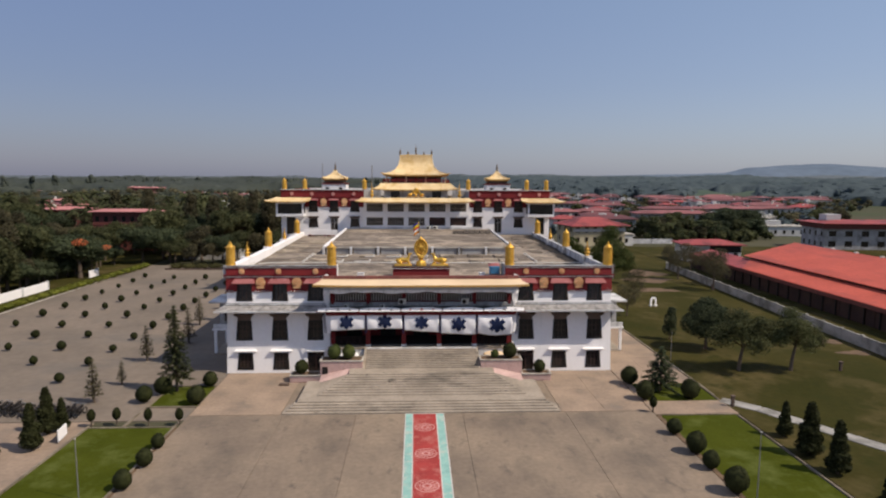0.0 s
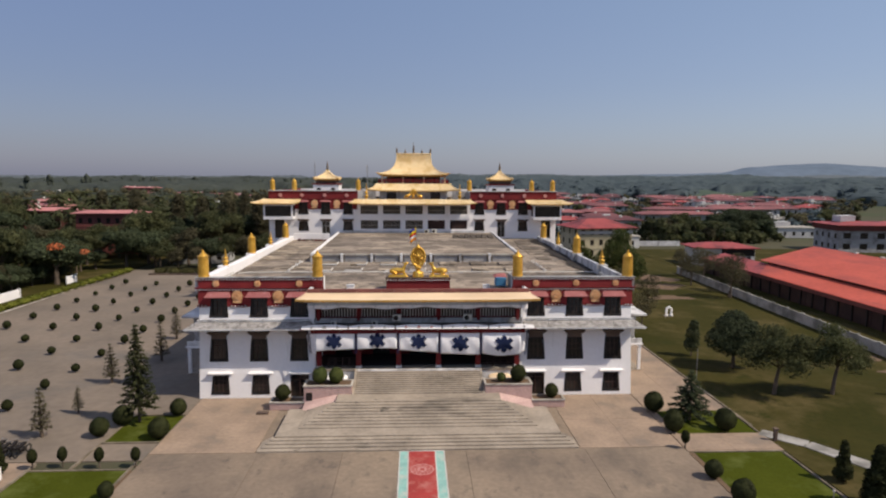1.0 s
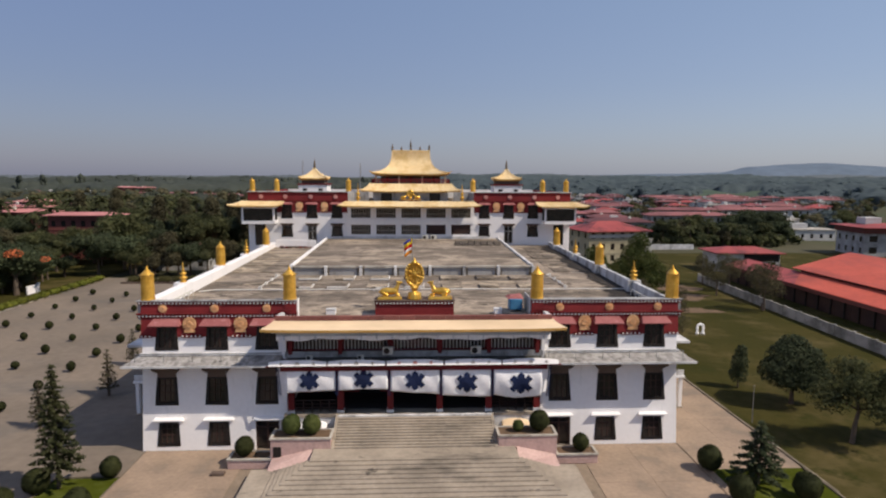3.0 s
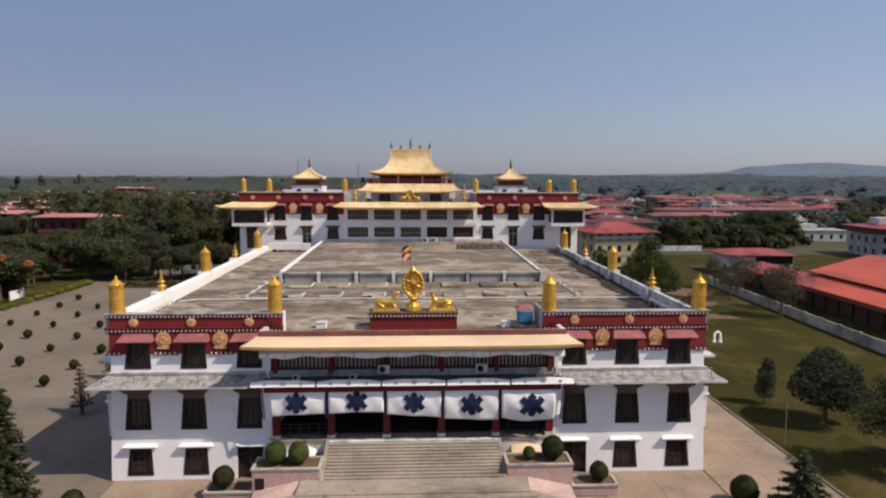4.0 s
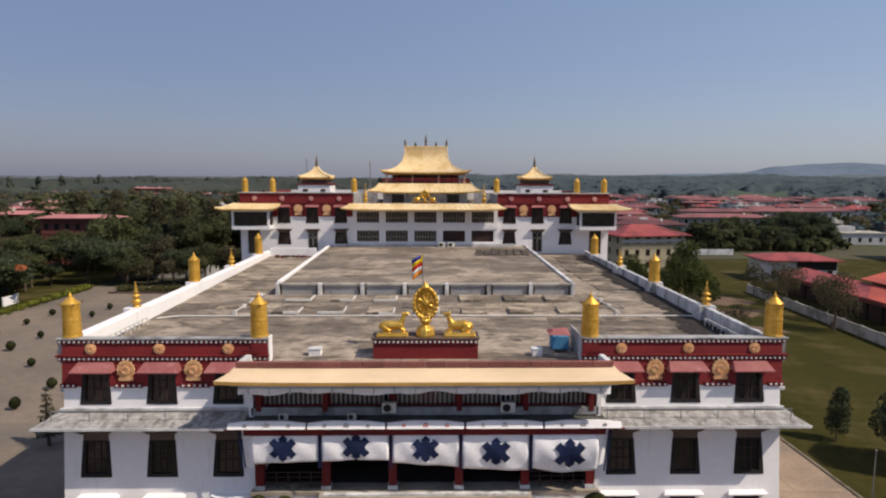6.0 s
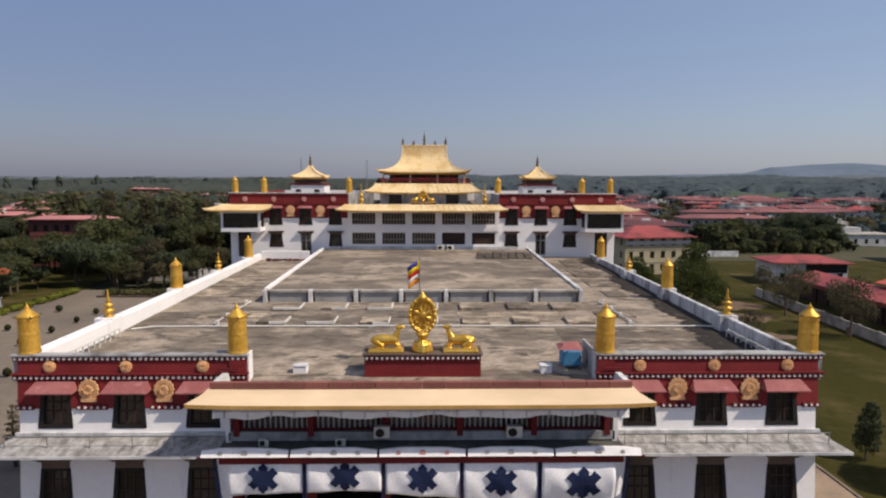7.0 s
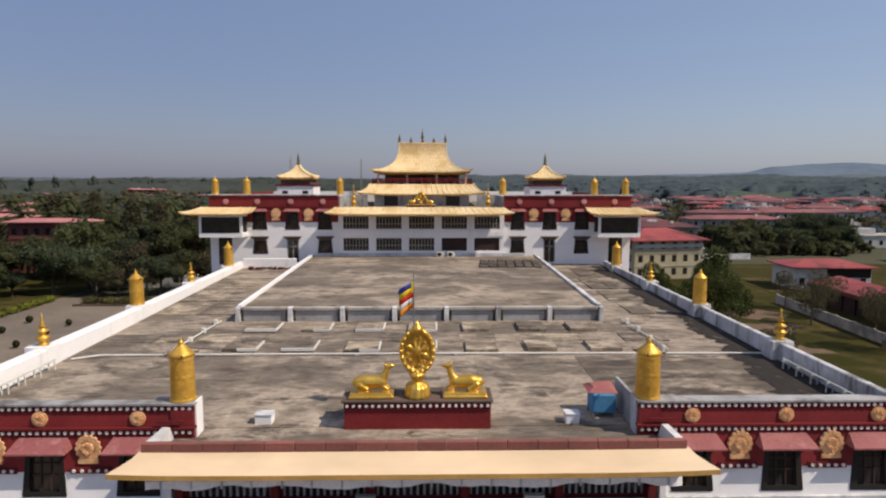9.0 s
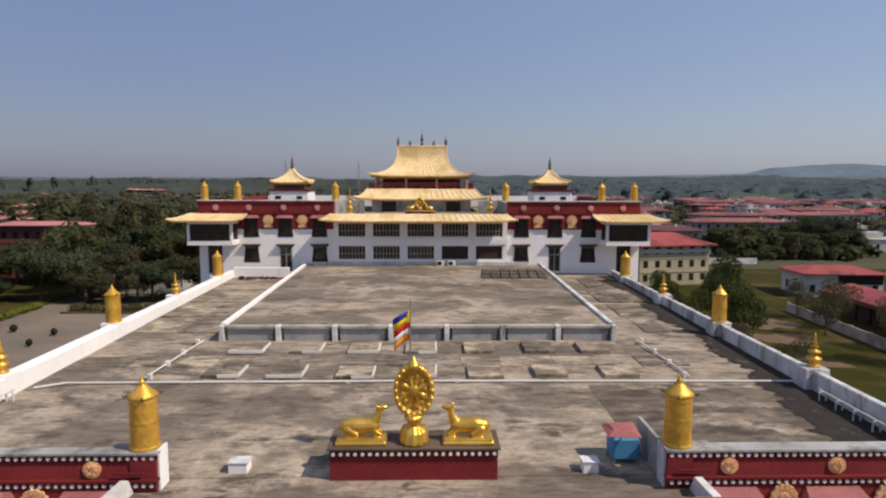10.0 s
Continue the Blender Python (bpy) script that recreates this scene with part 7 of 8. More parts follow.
def make_conifer(h, r, seed, material, whorls, droop, name, label, dense=1.0):
    """Whorled branches with needles, wide below and narrow above."""
    rg = random.Random(seed)
    t = thing(name, label, "tree")
    bm = bmesh.new()
    tube(bm, [(0, 0, -0.05), (0.02, 0, h * 0.5), (0, 0, h * 0.98)], [0.14, 0.09, 0.02], 7)
    vs, fs = [], []
    for k in range(whorls):
        u = k / (whorls - 1)
        z = h * (0.16 + 0.82 * u)
        ln = r * (1 - u) ** 0.8 * rg.uniform(0.8, 1.1) + 0.1
        n = 6 if u < 0.7 else 4
        for j in range(n):
            q = 6.283 * j / n + k * 0.7 + rg.uniform(-0.2, 0.2)
            way = Vector((math.cos(q), math.sin(q), 0))
            end = way * ln + Vector((0, 0, -droop * ln))
            tube(bm, [(0, 0, z), tuple(Vector((0, 0, z)) + end * 0.5 + Vector((0, 0, 0.05))), tuple(Vector((0, 0, z)) + end)], [0.03, 0.02, 0.008], 4)
            for _ in range(int(dense * (6 + 22 * ln / r))):
                s = rg.uniform(0.15, 1.0)
                p = Vector((0, 0, z)) + end * s + Vector((rg.gauss(0, 0.07), rg.gauss(0, 0.07), rg.gauss(0, 0.05) + 0.03))
                a = (way * 0.5 + Vector((rg.gauss(0, 0.6), rg.gauss(0, 0.6), rg.gauss(0, 0.3)))).normalized() * rg.uniform(0.14, 0.26)
                b = a.cross(Vector((0, 0, 1))).normalized() * 0.07 if abs(a.z) < 0.2 else a.orthogonal().normalized() * 0.07
                i = len(vs)
                vs += [p - a, p - b, p + a, p + b]
                fs.append((i, i + 1, i + 2, i + 3))
    part("trunk", bm, BARK, t)
    me = bpy.data.meshes.new("needles")
    me.from_pydata([tuple(v) for v in vs], [], fs)
    link("needles", me, material, t)
    return t


pine = make_conifer(8.9, 1.65, 5, LEAF_MID, 21, 0.14, "norfolk_pine", "tall tiered dark pine on a small lawn", 1.9)
pine.matrix_basis = pose(-24.95, -6.8, 0)
pine2 = make_conifer(4.6, 2.1, 6, LEAF_DARK, 11, 0.2, "bushy_pine", "short bushy dark pine on a small lawn", 3.0)
pine2.matrix_basis = pose(24.6, -8.1, 0)
thin = make_conifer(4.2, 0.85, 7, LEAF_BROWN, 10, -0.15, "young_pine", "thin young pine with sparse tiers", 0.45)
thin.matrix_basis = pose(-32.5, 4.0, 0)
for x, y, k in ((-31.7, -9.8, 1.0), (-31.5, -4.5, 0.6), (-32.6, 22.2, 1.0), (-30.5, 12, 1.1), (-31.6, 33, 0.9)):
    copy_thing(thin, pose(x, y, 0, 0, 0, 50 * y)).scale = (k, k, k)
cyp = make_tree("cypress", "dense columnar dark cypress", [(0, 0, 0.8, 0.86, 0.86, 0.65), (0.1, 0.1, 1.5, 0.74, 0.7, 0.7), (-0.08, 0, 2.2, 0.62, 0.6, 0.7), (0.05, 0, 3.0, 0.48, 0.46, 0.7), (0, 0, 3.7, 0.40, 0.38, 0.6), (0, 0, 4.2, 0.26, 0.26, 0.5)], 2600, 0.13, LEAF_CYPRESS, 91, 0.1, k=0.8)
cyp.matrix_basis = pose(30.6, -23.2, -0.02)
cyp.scale = (1.2, 1.2, 0.93)
for x, y, k in ((30.76, -19.6, 0.66), (30.75, -26.3, 0.88), (30.2, -32.5, 1.0), (-31.3, -20.2, 0.82), (-31.9, -17.0, 0.86), (-31.0, -16.4, 0.62), (-33.4, -21.5, 0.45)):
    copy_thing(cyp, pose(x, y, -0.02, 0, 0, 60 * y)).scale = (1.18 * k, 1.18 * k, k)

# thin lamp poles on the lawns
def make_pole(h):
    p = thing("lamp_pole", "thin pale steel pole standing on the lawn", "pole", "lawn poles")
    part("shaft", lathe(bmesh.new(), [(0.045, 0), (0.035, h * 0.5), (0.025, h)], 8), STEEL, p)
    part("cap", lathe(bmesh.new(), [(0.05, h), (0.08, h + 0.06), (0.03, h + 0.14)], 8), KERB, p)
    return p


pole = make_pole(4.2)
pole.matrix_basis = pose(-23.35, -28.3, 0)
copy_thing(pole, pose(22.6, -29.9, 0)).scale = (1, 1, 1.13)
copy_thing(pole, pose(30.3, 2.9, 0)).scale = (1, 1, 0.8)

# white board by the lawn, white statue on the field, manhole cover
board = thing("notice_board", "plain white board leaning by the lawn", "board", at=pose(-29.95, -18.3, 0, 0, 0, 98))
part("panel", boxed(-0.85, 0.85, -0.04, 0.04, 0.1, 1.05, bevel=0.01), WHITE, board)
for x in (-0.7, 0.7):
    part("post", boxed(x - 0.05, x + 0.05, 0.04, 0.12, 0.0, 1.0), STEEL, board)
bm = bmesh.new()
for x in (-0.55, 0.55):
    lathe(bm, [(0.36, 0), (0.38, 0.3), (0.24, 0.4), (0.2, 1.0), (0.24, 1.4)], 10, (x, 0, 0))
tube(bm, [(-0.55, 0, 1.35), (-0.5, 0, 1.75), (0, 0, 2.0), (0.5, 0, 1.75), (0.55, 0, 1.35)], [0.2, 0.22, 0.26, 0.22, 0.2], 8)
tagged(smooth(part("garden_statue", bm, WHITE, None, "plain white arched stone sculpture on the grass", pose(40.4, 34.5, -0.05) @ Matrix.Scale(0.74, 4))), category="statue")
cover = tagged(part("trough", boxed(-0.5, 0.5, -0.25, 0.25, 0, 0.22, bevel=0.03), LINTEL, None, "small dark wooden trough on the paving", pose(-14.45, -5.3, 0.0)), category="trough")

# motorbikes parked on the earth yard
def make_bike():
    b = thing("motorbike", "parked black motorbike on bare earth", "motorbike", "parked motorbikes")
    for x in (-0.62, 0.62):
        bm = bmesh.new()
        tube(bm, [(x + 0.27 * math.cos(q), 0, 0.31 + 0.27 * math.sin(q)) for q in (2 * math.pi * k / 14 for k in range(15))], [0.055] * 15, 6)
        part("wheel", bm, TYRE, b)
    bm = bmesh.new()
    tube(bm, [(-0.75, 0, 0.72), (-0.2, 0, 0.74), (0.2, 0, 0.85), (0.45, 0, 0.8)], [0.1, 0.13, 0.16, 0.06], 8)
    box(bm, -0.28, 0.25, -0.12, 0.12, 0.28, 0.62)
    smooth(part("body", bm, BLACK, b))
    bm = bmesh.new()
    tube(bm, [(0.62, 0, 0.31), (0.42, 0, 1.0)], [0.035, 0.03], 6)
    tube(bm, [(0.38, -0.34, 1.04), (0.42, 0, 1.0), (0.38, 0.34, 1.04)], [0.025] * 3, 6)
    part("handlebar", bm, STEEL, b)
    return b


bike = make_bike()
bike.matrix_basis = pose(-31.2, -13.2, 0, 0, 0, 80)
rg = random.Random(14)
for k in range(16):
    copy_thing(bike, pose(-31.2 - 0.62 * (k + 1) + rg.uniform(-0.1, 0.1), -13.2 + rg.uniform(-0.5, 0.5) + 0.08 * k, 0, 0, 0, rg.uniform(60, 110)))

# worn earth on the field, small posts
for x, y, rx, ry in ((55.2, 10.9, 2.2, 1.2), (55.2, 5.3, 2.0, 1.0), (60.5, 1.0, 1.6, 1.0), (50, 62, 5, 3), (53, 72, 4, 5), (47, 50, 4, 2)):
    bm = bmesh.new()
    n = 22
    disc(bm, (0, 0, 0), 1.0, normal="z", depth=0.012, segments=n)
    for v in bm.verts:
        q = math.atan2(v.co.y, v.co.x)
        f = 1 + 0.25 * math.sin(3 * q + x) + 0.12 * math.sin(7 * q + y)
        v.co.x, v.co.y = v.co.x * rx * f, v.co.y * ry * f
    tagged(part("bare_patch", bm, SOIL, None, "worn patch of bare earth in the grass", pose(x, y, -0.05)), category="bare earth", kind="structure")
for x, y in ((48.1, -2.0), (58.6, 50.5), (29.9, -12.6)):
    post = thing("marker_post", "short dark stone marker post in the grass", "post", at=pose(x, y, -0.05))
    part("shaft", boxed(-0.14, 0.14, -0.14, 0.14, 0, 1.0, bevel=0.03), LINTEL, post)
    part("cap", boxed(-0.18, 0.18, -0.18, 0.18, 1.0, 1.12), LINTEL, post)
# low garden bed at the back of the yard
bed = thing("garden_bed", "low clipped garden bed with a dark kerb at the yard's end", "garden bed")
foliage("foliage", [(-58 + 3 * k, 80.5, 0.5, 1.7, 1.6, 0.8) for k in range(9)], 2200, 0.2, LEAF_OLIVE, bed, random.Random(4), 0.85)
part("kerb", boxed(-60, -32, 78.4, 78.7, -0.1, 0.3), LINTEL, bed)

# ---- boundary wall and long shed on the field side ----
wall2 = thing("field_wall", "long pale boundary wall behind the field", "wall", kind="structure")
a0, a1 = Vector((56.2, -30)), Vector((61.5, 80))
n = 26
for k in range(n):
    p, q = a0.lerp(a1, k / n), a0.lerp(a1, (k + 1) / n)
    L = (q - p).length
    m = pose(p.x, p.y, 0, 0, 0, math.degrees(math.atan2(q.y - p.y, q.x - p.x)))
    part("panel", boxed(0.1, L - 0.3, -0.12, 0.12, -0.1, 1.45), BRICKWALL, wall2, "", m)
    part("pier", boxed(L - 0.3, L + 0.1, -0.18, 0.18, -0.1, 1.6), BRICKWALL, wall2, "", m)
sheet("back_ground", 66.2, 220, -60, 130, -0.06, FIELD, "dry grass beyond the wall", "grass")

shed = thing("long_red_shed", "long low red-roofed shed with a raised middle roof", "building", at=pose(66.7, 14, 0, 0, 0, -1))
def slab4(bm, pts, t=0.12):
    lo = [(x, y, z - t) for x, y, z in pts]
    hull8(bm, lo, pts)
bm = bmesh.new()
slab4(bm, [(0.0, -60, 3.45), (5.6, -60, 4.6), (5.6, 49, 4.6), (0.0, 42, 3.45)])
part("low_roof", bm, TIN, shed, "red sheet roof")
bm = bmesh.new()
slab4(bm, [(0.0, 42.05, 3.40), (5.6, 49.05, 4.5), (5.6, 68, 4.5), (0.0, 68, 3.40)])
part("low_roof", bm, TIN_DULL, shed, "dull dark red end of the sheet roof")
bm = bmesh.new()
slab4(bm, [(5.0, -60, 5.05), (18.5, -60, 7.6), (18.5, 54.5, 7.6), (5.0, 51, 5.05)])
slab4(bm, [(18.5, -60, 7.6), (32, -60, 5.2), (32, 54.5, 5.2), (18.5, 54.5, 7.6)])
part("high_roof", bm, TIN, shed, "raised red sheet roof")
# solid black strip puts the gap's shade into colour
part("clerestory", boxed(5.5, 5.7, -60, 49, 4.4, 5.1), BLACK, shed, "black strip standing for the shaded gap between roofs")
part("fascia", boxed(0.0, 0.12, -60, 68, 2.7, 3.30), HOUSE_BROWN, shed, "dark red fascia")
part("back_wall", boxed(5.72, 5.95, -60, 68, 0, 4.4), HOUSE_BROWN, shed)
part("end_wall", boxed(6.0, 31, 49.2, 49.5, 0, 5.0), HOUSE_WHITE, shed)
# near-black posts and an added screen hold the shade under the roof
for k in range(39):
    part("post", boxed(0.35, 0.55, -60 + 3.3 * k, -59.8 + 3.3 * k, 0, 3.4), BLACK, shed)
for y in range(-60, 68, 8):
    part("lattice_screen", boxed(0.62, 0.68, y + 0.05, y + 7.95, 0.0, 3.2), LATTICE, shed, "dark grille screen with the under-roof shade painted in")
for k in range(14):
    part("roof_vent", boxed(18.3, 18.9, -50 + 7 * k, -49.4 + 7 * k, 7.5, 7.85), AC_WHITE, shed)


def make_house(w, d, h, storeys, wall_mat, roof_mat, over=0.8, pitch=0.28, bays=None, name="house", label="", flat=False, win=0.55):
    """A block with floors of real windows under a hipped sheet roof."""
    hs = thing(name, label, "house")
    bays = bays or max(2, int(w / 3.2))
    holes = []
    fh = h / storeys
    for f in range(storeys):
        for k in range(bays):
            x = -w / 2 + w * (k + 0.5) / bays
            holes.append((x - win, x + win, f * fh + 0.9, f * fh + (min(2.4, fh - 0.45) if win < 0.6 else fh - 0.6)))
    part("wall", holed_wall(bmesh.new(), -w / 2, w / 2, 0, h, holes, lambda z: -d / 2, 0.25), wall_mat, hs)
    for k, (a, b, c, e) in enumerate(holes):
        part("window", boxed(a, b, -d / 2 + 0.12, -d / 2 + 0.16, c, e), GLASS, hs)
    sb = max(2, int(d / 3.4))
    for s in (-1, 1):
        x0, x1 = sorted((s * w / 2, s * (w / 2 - 0.25)))
        part("side_wall", boxed(x0, x1, -d / 2 + 0.26, d / 2, 0, h), wall_mat, hs)
        for f in range(storeys):
            for k in range(sb):
                y = -d / 2 + d * (k + 0.5) / sb
                part("window", boxed(min(s * w / 2, s * (w / 2 + 0.02)), max(s * w / 2, s * (w / 2 + 0.02)), y - 0.5, y + 0.5, f * fh + 0.9, f * fh + min(2.4, fh - 0.45)), GLASS, hs)
    part("back_wall", boxed(-w / 2 + 0.26, w / 2 - 0.26, d / 2 - 0.25, d / 2, 0, h), wall_mat, hs)
    for f in range(1, storeys):
        part("band", boxed(-w / 2 - 0.12, w / 2 + 0.12, -d / 2 - 0.12, -d / 2 - 0.002, f * fh - 0.1, f * fh + 0.12), wall_mat, hs)
    if flat:
        part("roof", boxed(-w / 2 - 0.3, w / 2 + 0.3, -d / 2 - 0.3, d / 2 + 0.3, h, h + 0.35), roof_mat, hs)
        part("stair_head", boxed(-w * 0.2, w * 0.1, -d * 0.1, d * 0.3, h + 0.35, h + 2.2), wall_mat, hs)
    else:
        bm = bmesh.new()
        ax, ay = w / 2 + over, d / 2 + over
        z1 = h + ay * pitch
        v = [bm.verts.new(p) for p in ((-ax, -ay, h), (ax, -ay, h), (ax, ay, h), (-ax, ay, h), (-ax + ay * 0.9, 0, z1), (ax - ay * 0.9, 0, z1), (-ax, -ay, h - 0.2), (ax, -ay, h - 0.2), (ax, ay, h - 0.2), (-ax, ay, h - 0.2))]
        for q in ((0, 1, 5, 4), (1, 2, 5), (2, 3, 4, 5), (3, 0, 4), (6, 7, 1, 0), (7, 8, 2, 1), (8, 9, 3, 2), (9, 6, 0, 3), (9, 8, 7, 6)):
            bm.faces.new([v[i] for i in q])
        part("roof", bm, roof_mat, hs)
    return hs


# known houses near the hall
h1 = make_house(16, 12, 8.6, 3, HOUSE_CREAM, TIN_DULL, 1.2, 0.3, 6, label="cream three-storey house with a red roof")
h1.matrix_basis = pose(51.2, 112, 0, 0, 0, 10)
part("upper_band", boxed(-8.14, 8.14, -6.2, -6.02, 6.9, 7.7), HOUSE_WHITE, h1, "white band under the eaves")
h2 = make_house(14.5, 9, 4.6, 1, HOUSE_WHITE, TIN_DULL, 1.0, 0.2, 5, label="low white house with a red sheet roof")
h2.matrix_basis = pose(79.5, 96.5, 0, 0, 0, -4)
# black panel on the wall face paints the shade of a recess
part("verandah", boxed(-1.2, 7.1, -4.56, -4.505, 2.5, 4.3), BLACK, h2, "flat black panel standing for the shaded verandah")
h3 = make_house(50, 14, 6.6, 2, HOUSE_GREY, TIN_DULL, 1.6, 0.10, 10, name="dormitory", win=1.15, label="long grey-white dormitory with a dark red roof")
h3.matrix_basis = pose(154.5, 125, 0, 0, 0, -6)
for c in h3.children:
    if c.name.startswith("roof"):
        c.location.z = 1.8
part("eave_band", boxed(-25.5, 25.5, -7.5, 7.5, 6.62, 8.18), HOUSE_BROWN, h3, "deep dark red band under the roof")
part("stair_head", boxed(-21.5, -17, -1, 3.5, 8.4, 10.9), HOUSE_WHITE, h3, "pale stair head on the roof")
h4 = make_house(17.6, 5, 11.7, 3, HOUSE_BROWN, TIN_PINK, 1.0, 0.2, 7, name="dormitory", label="long brown dormitory with a faded red roof")
h4.matrix_basis = pose(-86.9, 119.5, 0, 0, 0, 1)
h5 = make_house(20, 10, 3.7, 1, HOUSE_WHITE, KERB, 0, 0, 6, label="flat-roofed white house with a stair head", flat=True)
h5.matrix_basis = pose(143, 172, 0, 0, 0, -6)
h6 = make_house(14, 9, 4.9, 2, HOUSE_GREY, TIN_FADED, 1.0, 0.25, 4, label="white house with a brown-red roof among trees")
h6.matrix_basis = pose(-55.5, 101, 0, 0, 0, 3)
cons = make_house(14, 9, 3.6, 1, HOUSE_WHITE, KERB, 0, 0, 3, label="small flat-roofed white house", flat=True)
cons.matrix_basis = pose(64, 136, 0, 0, 0, 8)

tagged(part("yard_wall", boxed(63, 88, 139.8, 140.1, -0.1, 1.5), WORN_WHITE), "low white wall round the waste ground", "wall", kind="structure")
# the town: rows of red roofs
kinds = [make_house(22, 9, 6.8, 2, HOUSE_WHITE, TIN_FADED, 1.0, 0.24, 6, name="town_house", label="grey-white town house with a faded red roof"),
         make_house(16, 9, 5.8, 2, HOUSE_BROWN, TIN_FADED, 1.0, 0.24, 5, name="town_house", label="brown town house with a faded red roof"),
         make_house(34, 10, 6.8, 2, HOUSE_GREY, TIN_FADED, 1.2, 0.2, 10, name="town_house", label="long grey town house with a faded red roof"),
         make_house(12, 8, 5.2, 2, HOUSE_WHITE, TIN_DULL, 0.8, 0.3, 3, name="town_house", label="small white town house with a dark red roof"),
         make_house(9, 7, 5.6, 2, HOUSE_WHITE, KERB, 0, 0, 3, name="town_house", label="small flat-roofed white town house", flat=True),
         make_house(16, 7, 10.2, 3, HOUSE_BROWN, TIN_PINK, 1.0, 0.22, 5, name="town_house", label="tall brown town house with a bleached pink roof")]
for n, (x, y, z) in enumerate(((4, -1.5, 7.4), (-3, -1, 6.4), (9, -1.5, 7.3), (2, -1, 6.0), (2.4, -1.5, 5.95), (-4, -1, 11.0))):
    part("water_tank", lathe(bmesh.new(), [(0.5, 0), (0.55, 0.2), (0.55, 0.95), (0.35, 1.15), (0.15, 1.2)], 10, (x, y, z - 0.1)), AC_WHITE, kinds[n], "pale plastic roof tank")
placed = []
def build(kind, x, y, turn):
    m = pose(x, y, -0.1, 0, 0, turn)
    proto = kinds[kind]
    o = copy_thing(proto, m) if proto.name in first else proto
    first[proto.name] = True
    o.matrix_basis = m
    placed.append((x, y))
    tagged(o, group="town houses")


# the long roofs behind the big tree, then the scattered ones
for kind, x, y, t in ((2, 118, 213, -2), (1, 140, 214, -4), (2, 138, 258, -3), (2, 171, 262, -4), (0, 195, 266, -2), (1, 218, 325, -6), (0, 230, 330, 3), (4, 149, 194, 5), (4, 157, 205, -8),
                      (0, 74, 172, -4), (1, 92, 252, -3), (0, 114, 300, 2), (0, 130, 332, 0), (3, 106, 286, 12), (4, 193, 344, 0), (4, 204, 346, 8), (3, 64, 196, 4), (2, 60, 226, -3), (1, 84, 214, -6), (4, 78, 186, -5),
                      (5, -150, 200, 4), (5, -128, 163, 6), (5, -178, 252, 0), (2, -243, 545, 2), (2, -216, 548, 5), (2, -165, 500, -2), (0, -148, 470, 4), (0, -60, 262, 3), (1, -28, 196, 0), (0, -40, 228, 4), (2, -208, 300, 5), (4, -172, 190, 9), (4, -120, 320, 4), (4, -96, 300, 7), (5, -300, 664, 4), (5, -318, 668, -3), (5, -336, 690, 2), (4, -350, 640, 6), (4, -392, 640, 0), (1, -425, 660, 8)):
    build(kind, x, y, t)
rg = random.Random(99)
tries = 0
while len(placed) < 118 and tries < 6000:
    tries += 1
    d = rg.uniform(340, 620)
    q = rg.uniform(0.10, 0.66)
    x, y = d * math.sin(q) - 0.2, d * math.cos(q)
    if any((x - a) ** 2 + 2.2 * (y - b) ** 2 < 21 ** 2 for a, b in placed):
        continue
    build(rg.choices(range(5), (3, 3, 2.2, 3, 2.4))[0], x, y, -6 + rg.uniform(-12, 12) + (90 if rg.random() < 0.15 else 0))
# the big dark tree beside the terrace house, and the trees along the near edge of the town
for x, y, k in ((123, 172, 1.1), (131, 173, 1.15), (127, 179, 1.2), (137, 177, 1.1), (119, 178, 1.0), (133, 167, 0.8), (126, 166, 0.7),
                (92, 158, 0.95), (98, 163, 0.9), (86, 160, 0.8), (104, 166, 0.8), (80, 164, 0.7), (110, 164, 0.75), (97, 172, 0.85), (64, 140, 0.75), (70, 147, 0.6), (56, 138, 0.8),
                (86, 150, 0.62), (94, 151, 0.55), (102, 149, 0.66), (110, 151, 0.6), (118, 153, 0.7), (-94, 112, 0.8), (-88, 113, 0.74), (-82, 112, 0.8), (-77, 114, 0.76), (186, 208, 0.9), (202, 216, 1.0), (126, 300, 0.9), (132, 296, 0.8), (119, 299, 0.85)):
    plant(FOREST[int(x) % 5 if y < 166 or y > 185 else (0, 4)[int(x) % 2]], x, y, k, x * 10, "town trees")
for k in range(18):
    plant(PALMS[k % 2], rg.uniform(84, 112), rg.uniform(146, 162), rg.uniform(0.62, 0.85), rg.uniform(0, 360), "coconut palms")

for k in range(16):
    plant(PALMS[k % 2], rg.uniform(-165, -95), rg.uniform(160, 215), rg.uniform(0.95, 1.2), rg.uniform(0, 360), "coconut palms")


def clumps(name, spots, material, label, slim=1.0):
    """Many small far trees, each a few leafy lobes, as one object."""
    rg = random.Random(len(spots))
    vs, fs = [], []
    for x, y, h in spots:
        r = h * rg.uniform(0.4, 0.6) * slim
        blobs = [(x + rg.uniform(-0.5, 0.5) * r, y + rg.uniform(-0.5, 0.5) * r, h * rg.uniform(0.42, 0.75), r * rg.uniform(0.45, 0.65), r * rg.uniform(0.45, 0.65), h * rg.uniform(0.2, 0.28)) for _ in range(4)]
        blobs.append((x, y, h * 0.3, r * 0.6, r * 0.6, h * 0.33))
        v1, f1 = core(blobs, rg, 0.9, 1)
        v2, f2 = leaves(75, blobs, 0.5, rg, 0.4, (0.85, 1.1))
        n = len(vs)
        vs += [tuple(v) for v in v1 + v2]
        fs += [tuple(i + n for i in f) for f in f1] + [tuple(i + n + len(v1) for i in f) for f in f2]
    me = bpy.data.meshes.new(name)
    me.from_pydata(vs, [], fs)
    return tagged(link(name, me, material), label, "trees", kind="stuff")


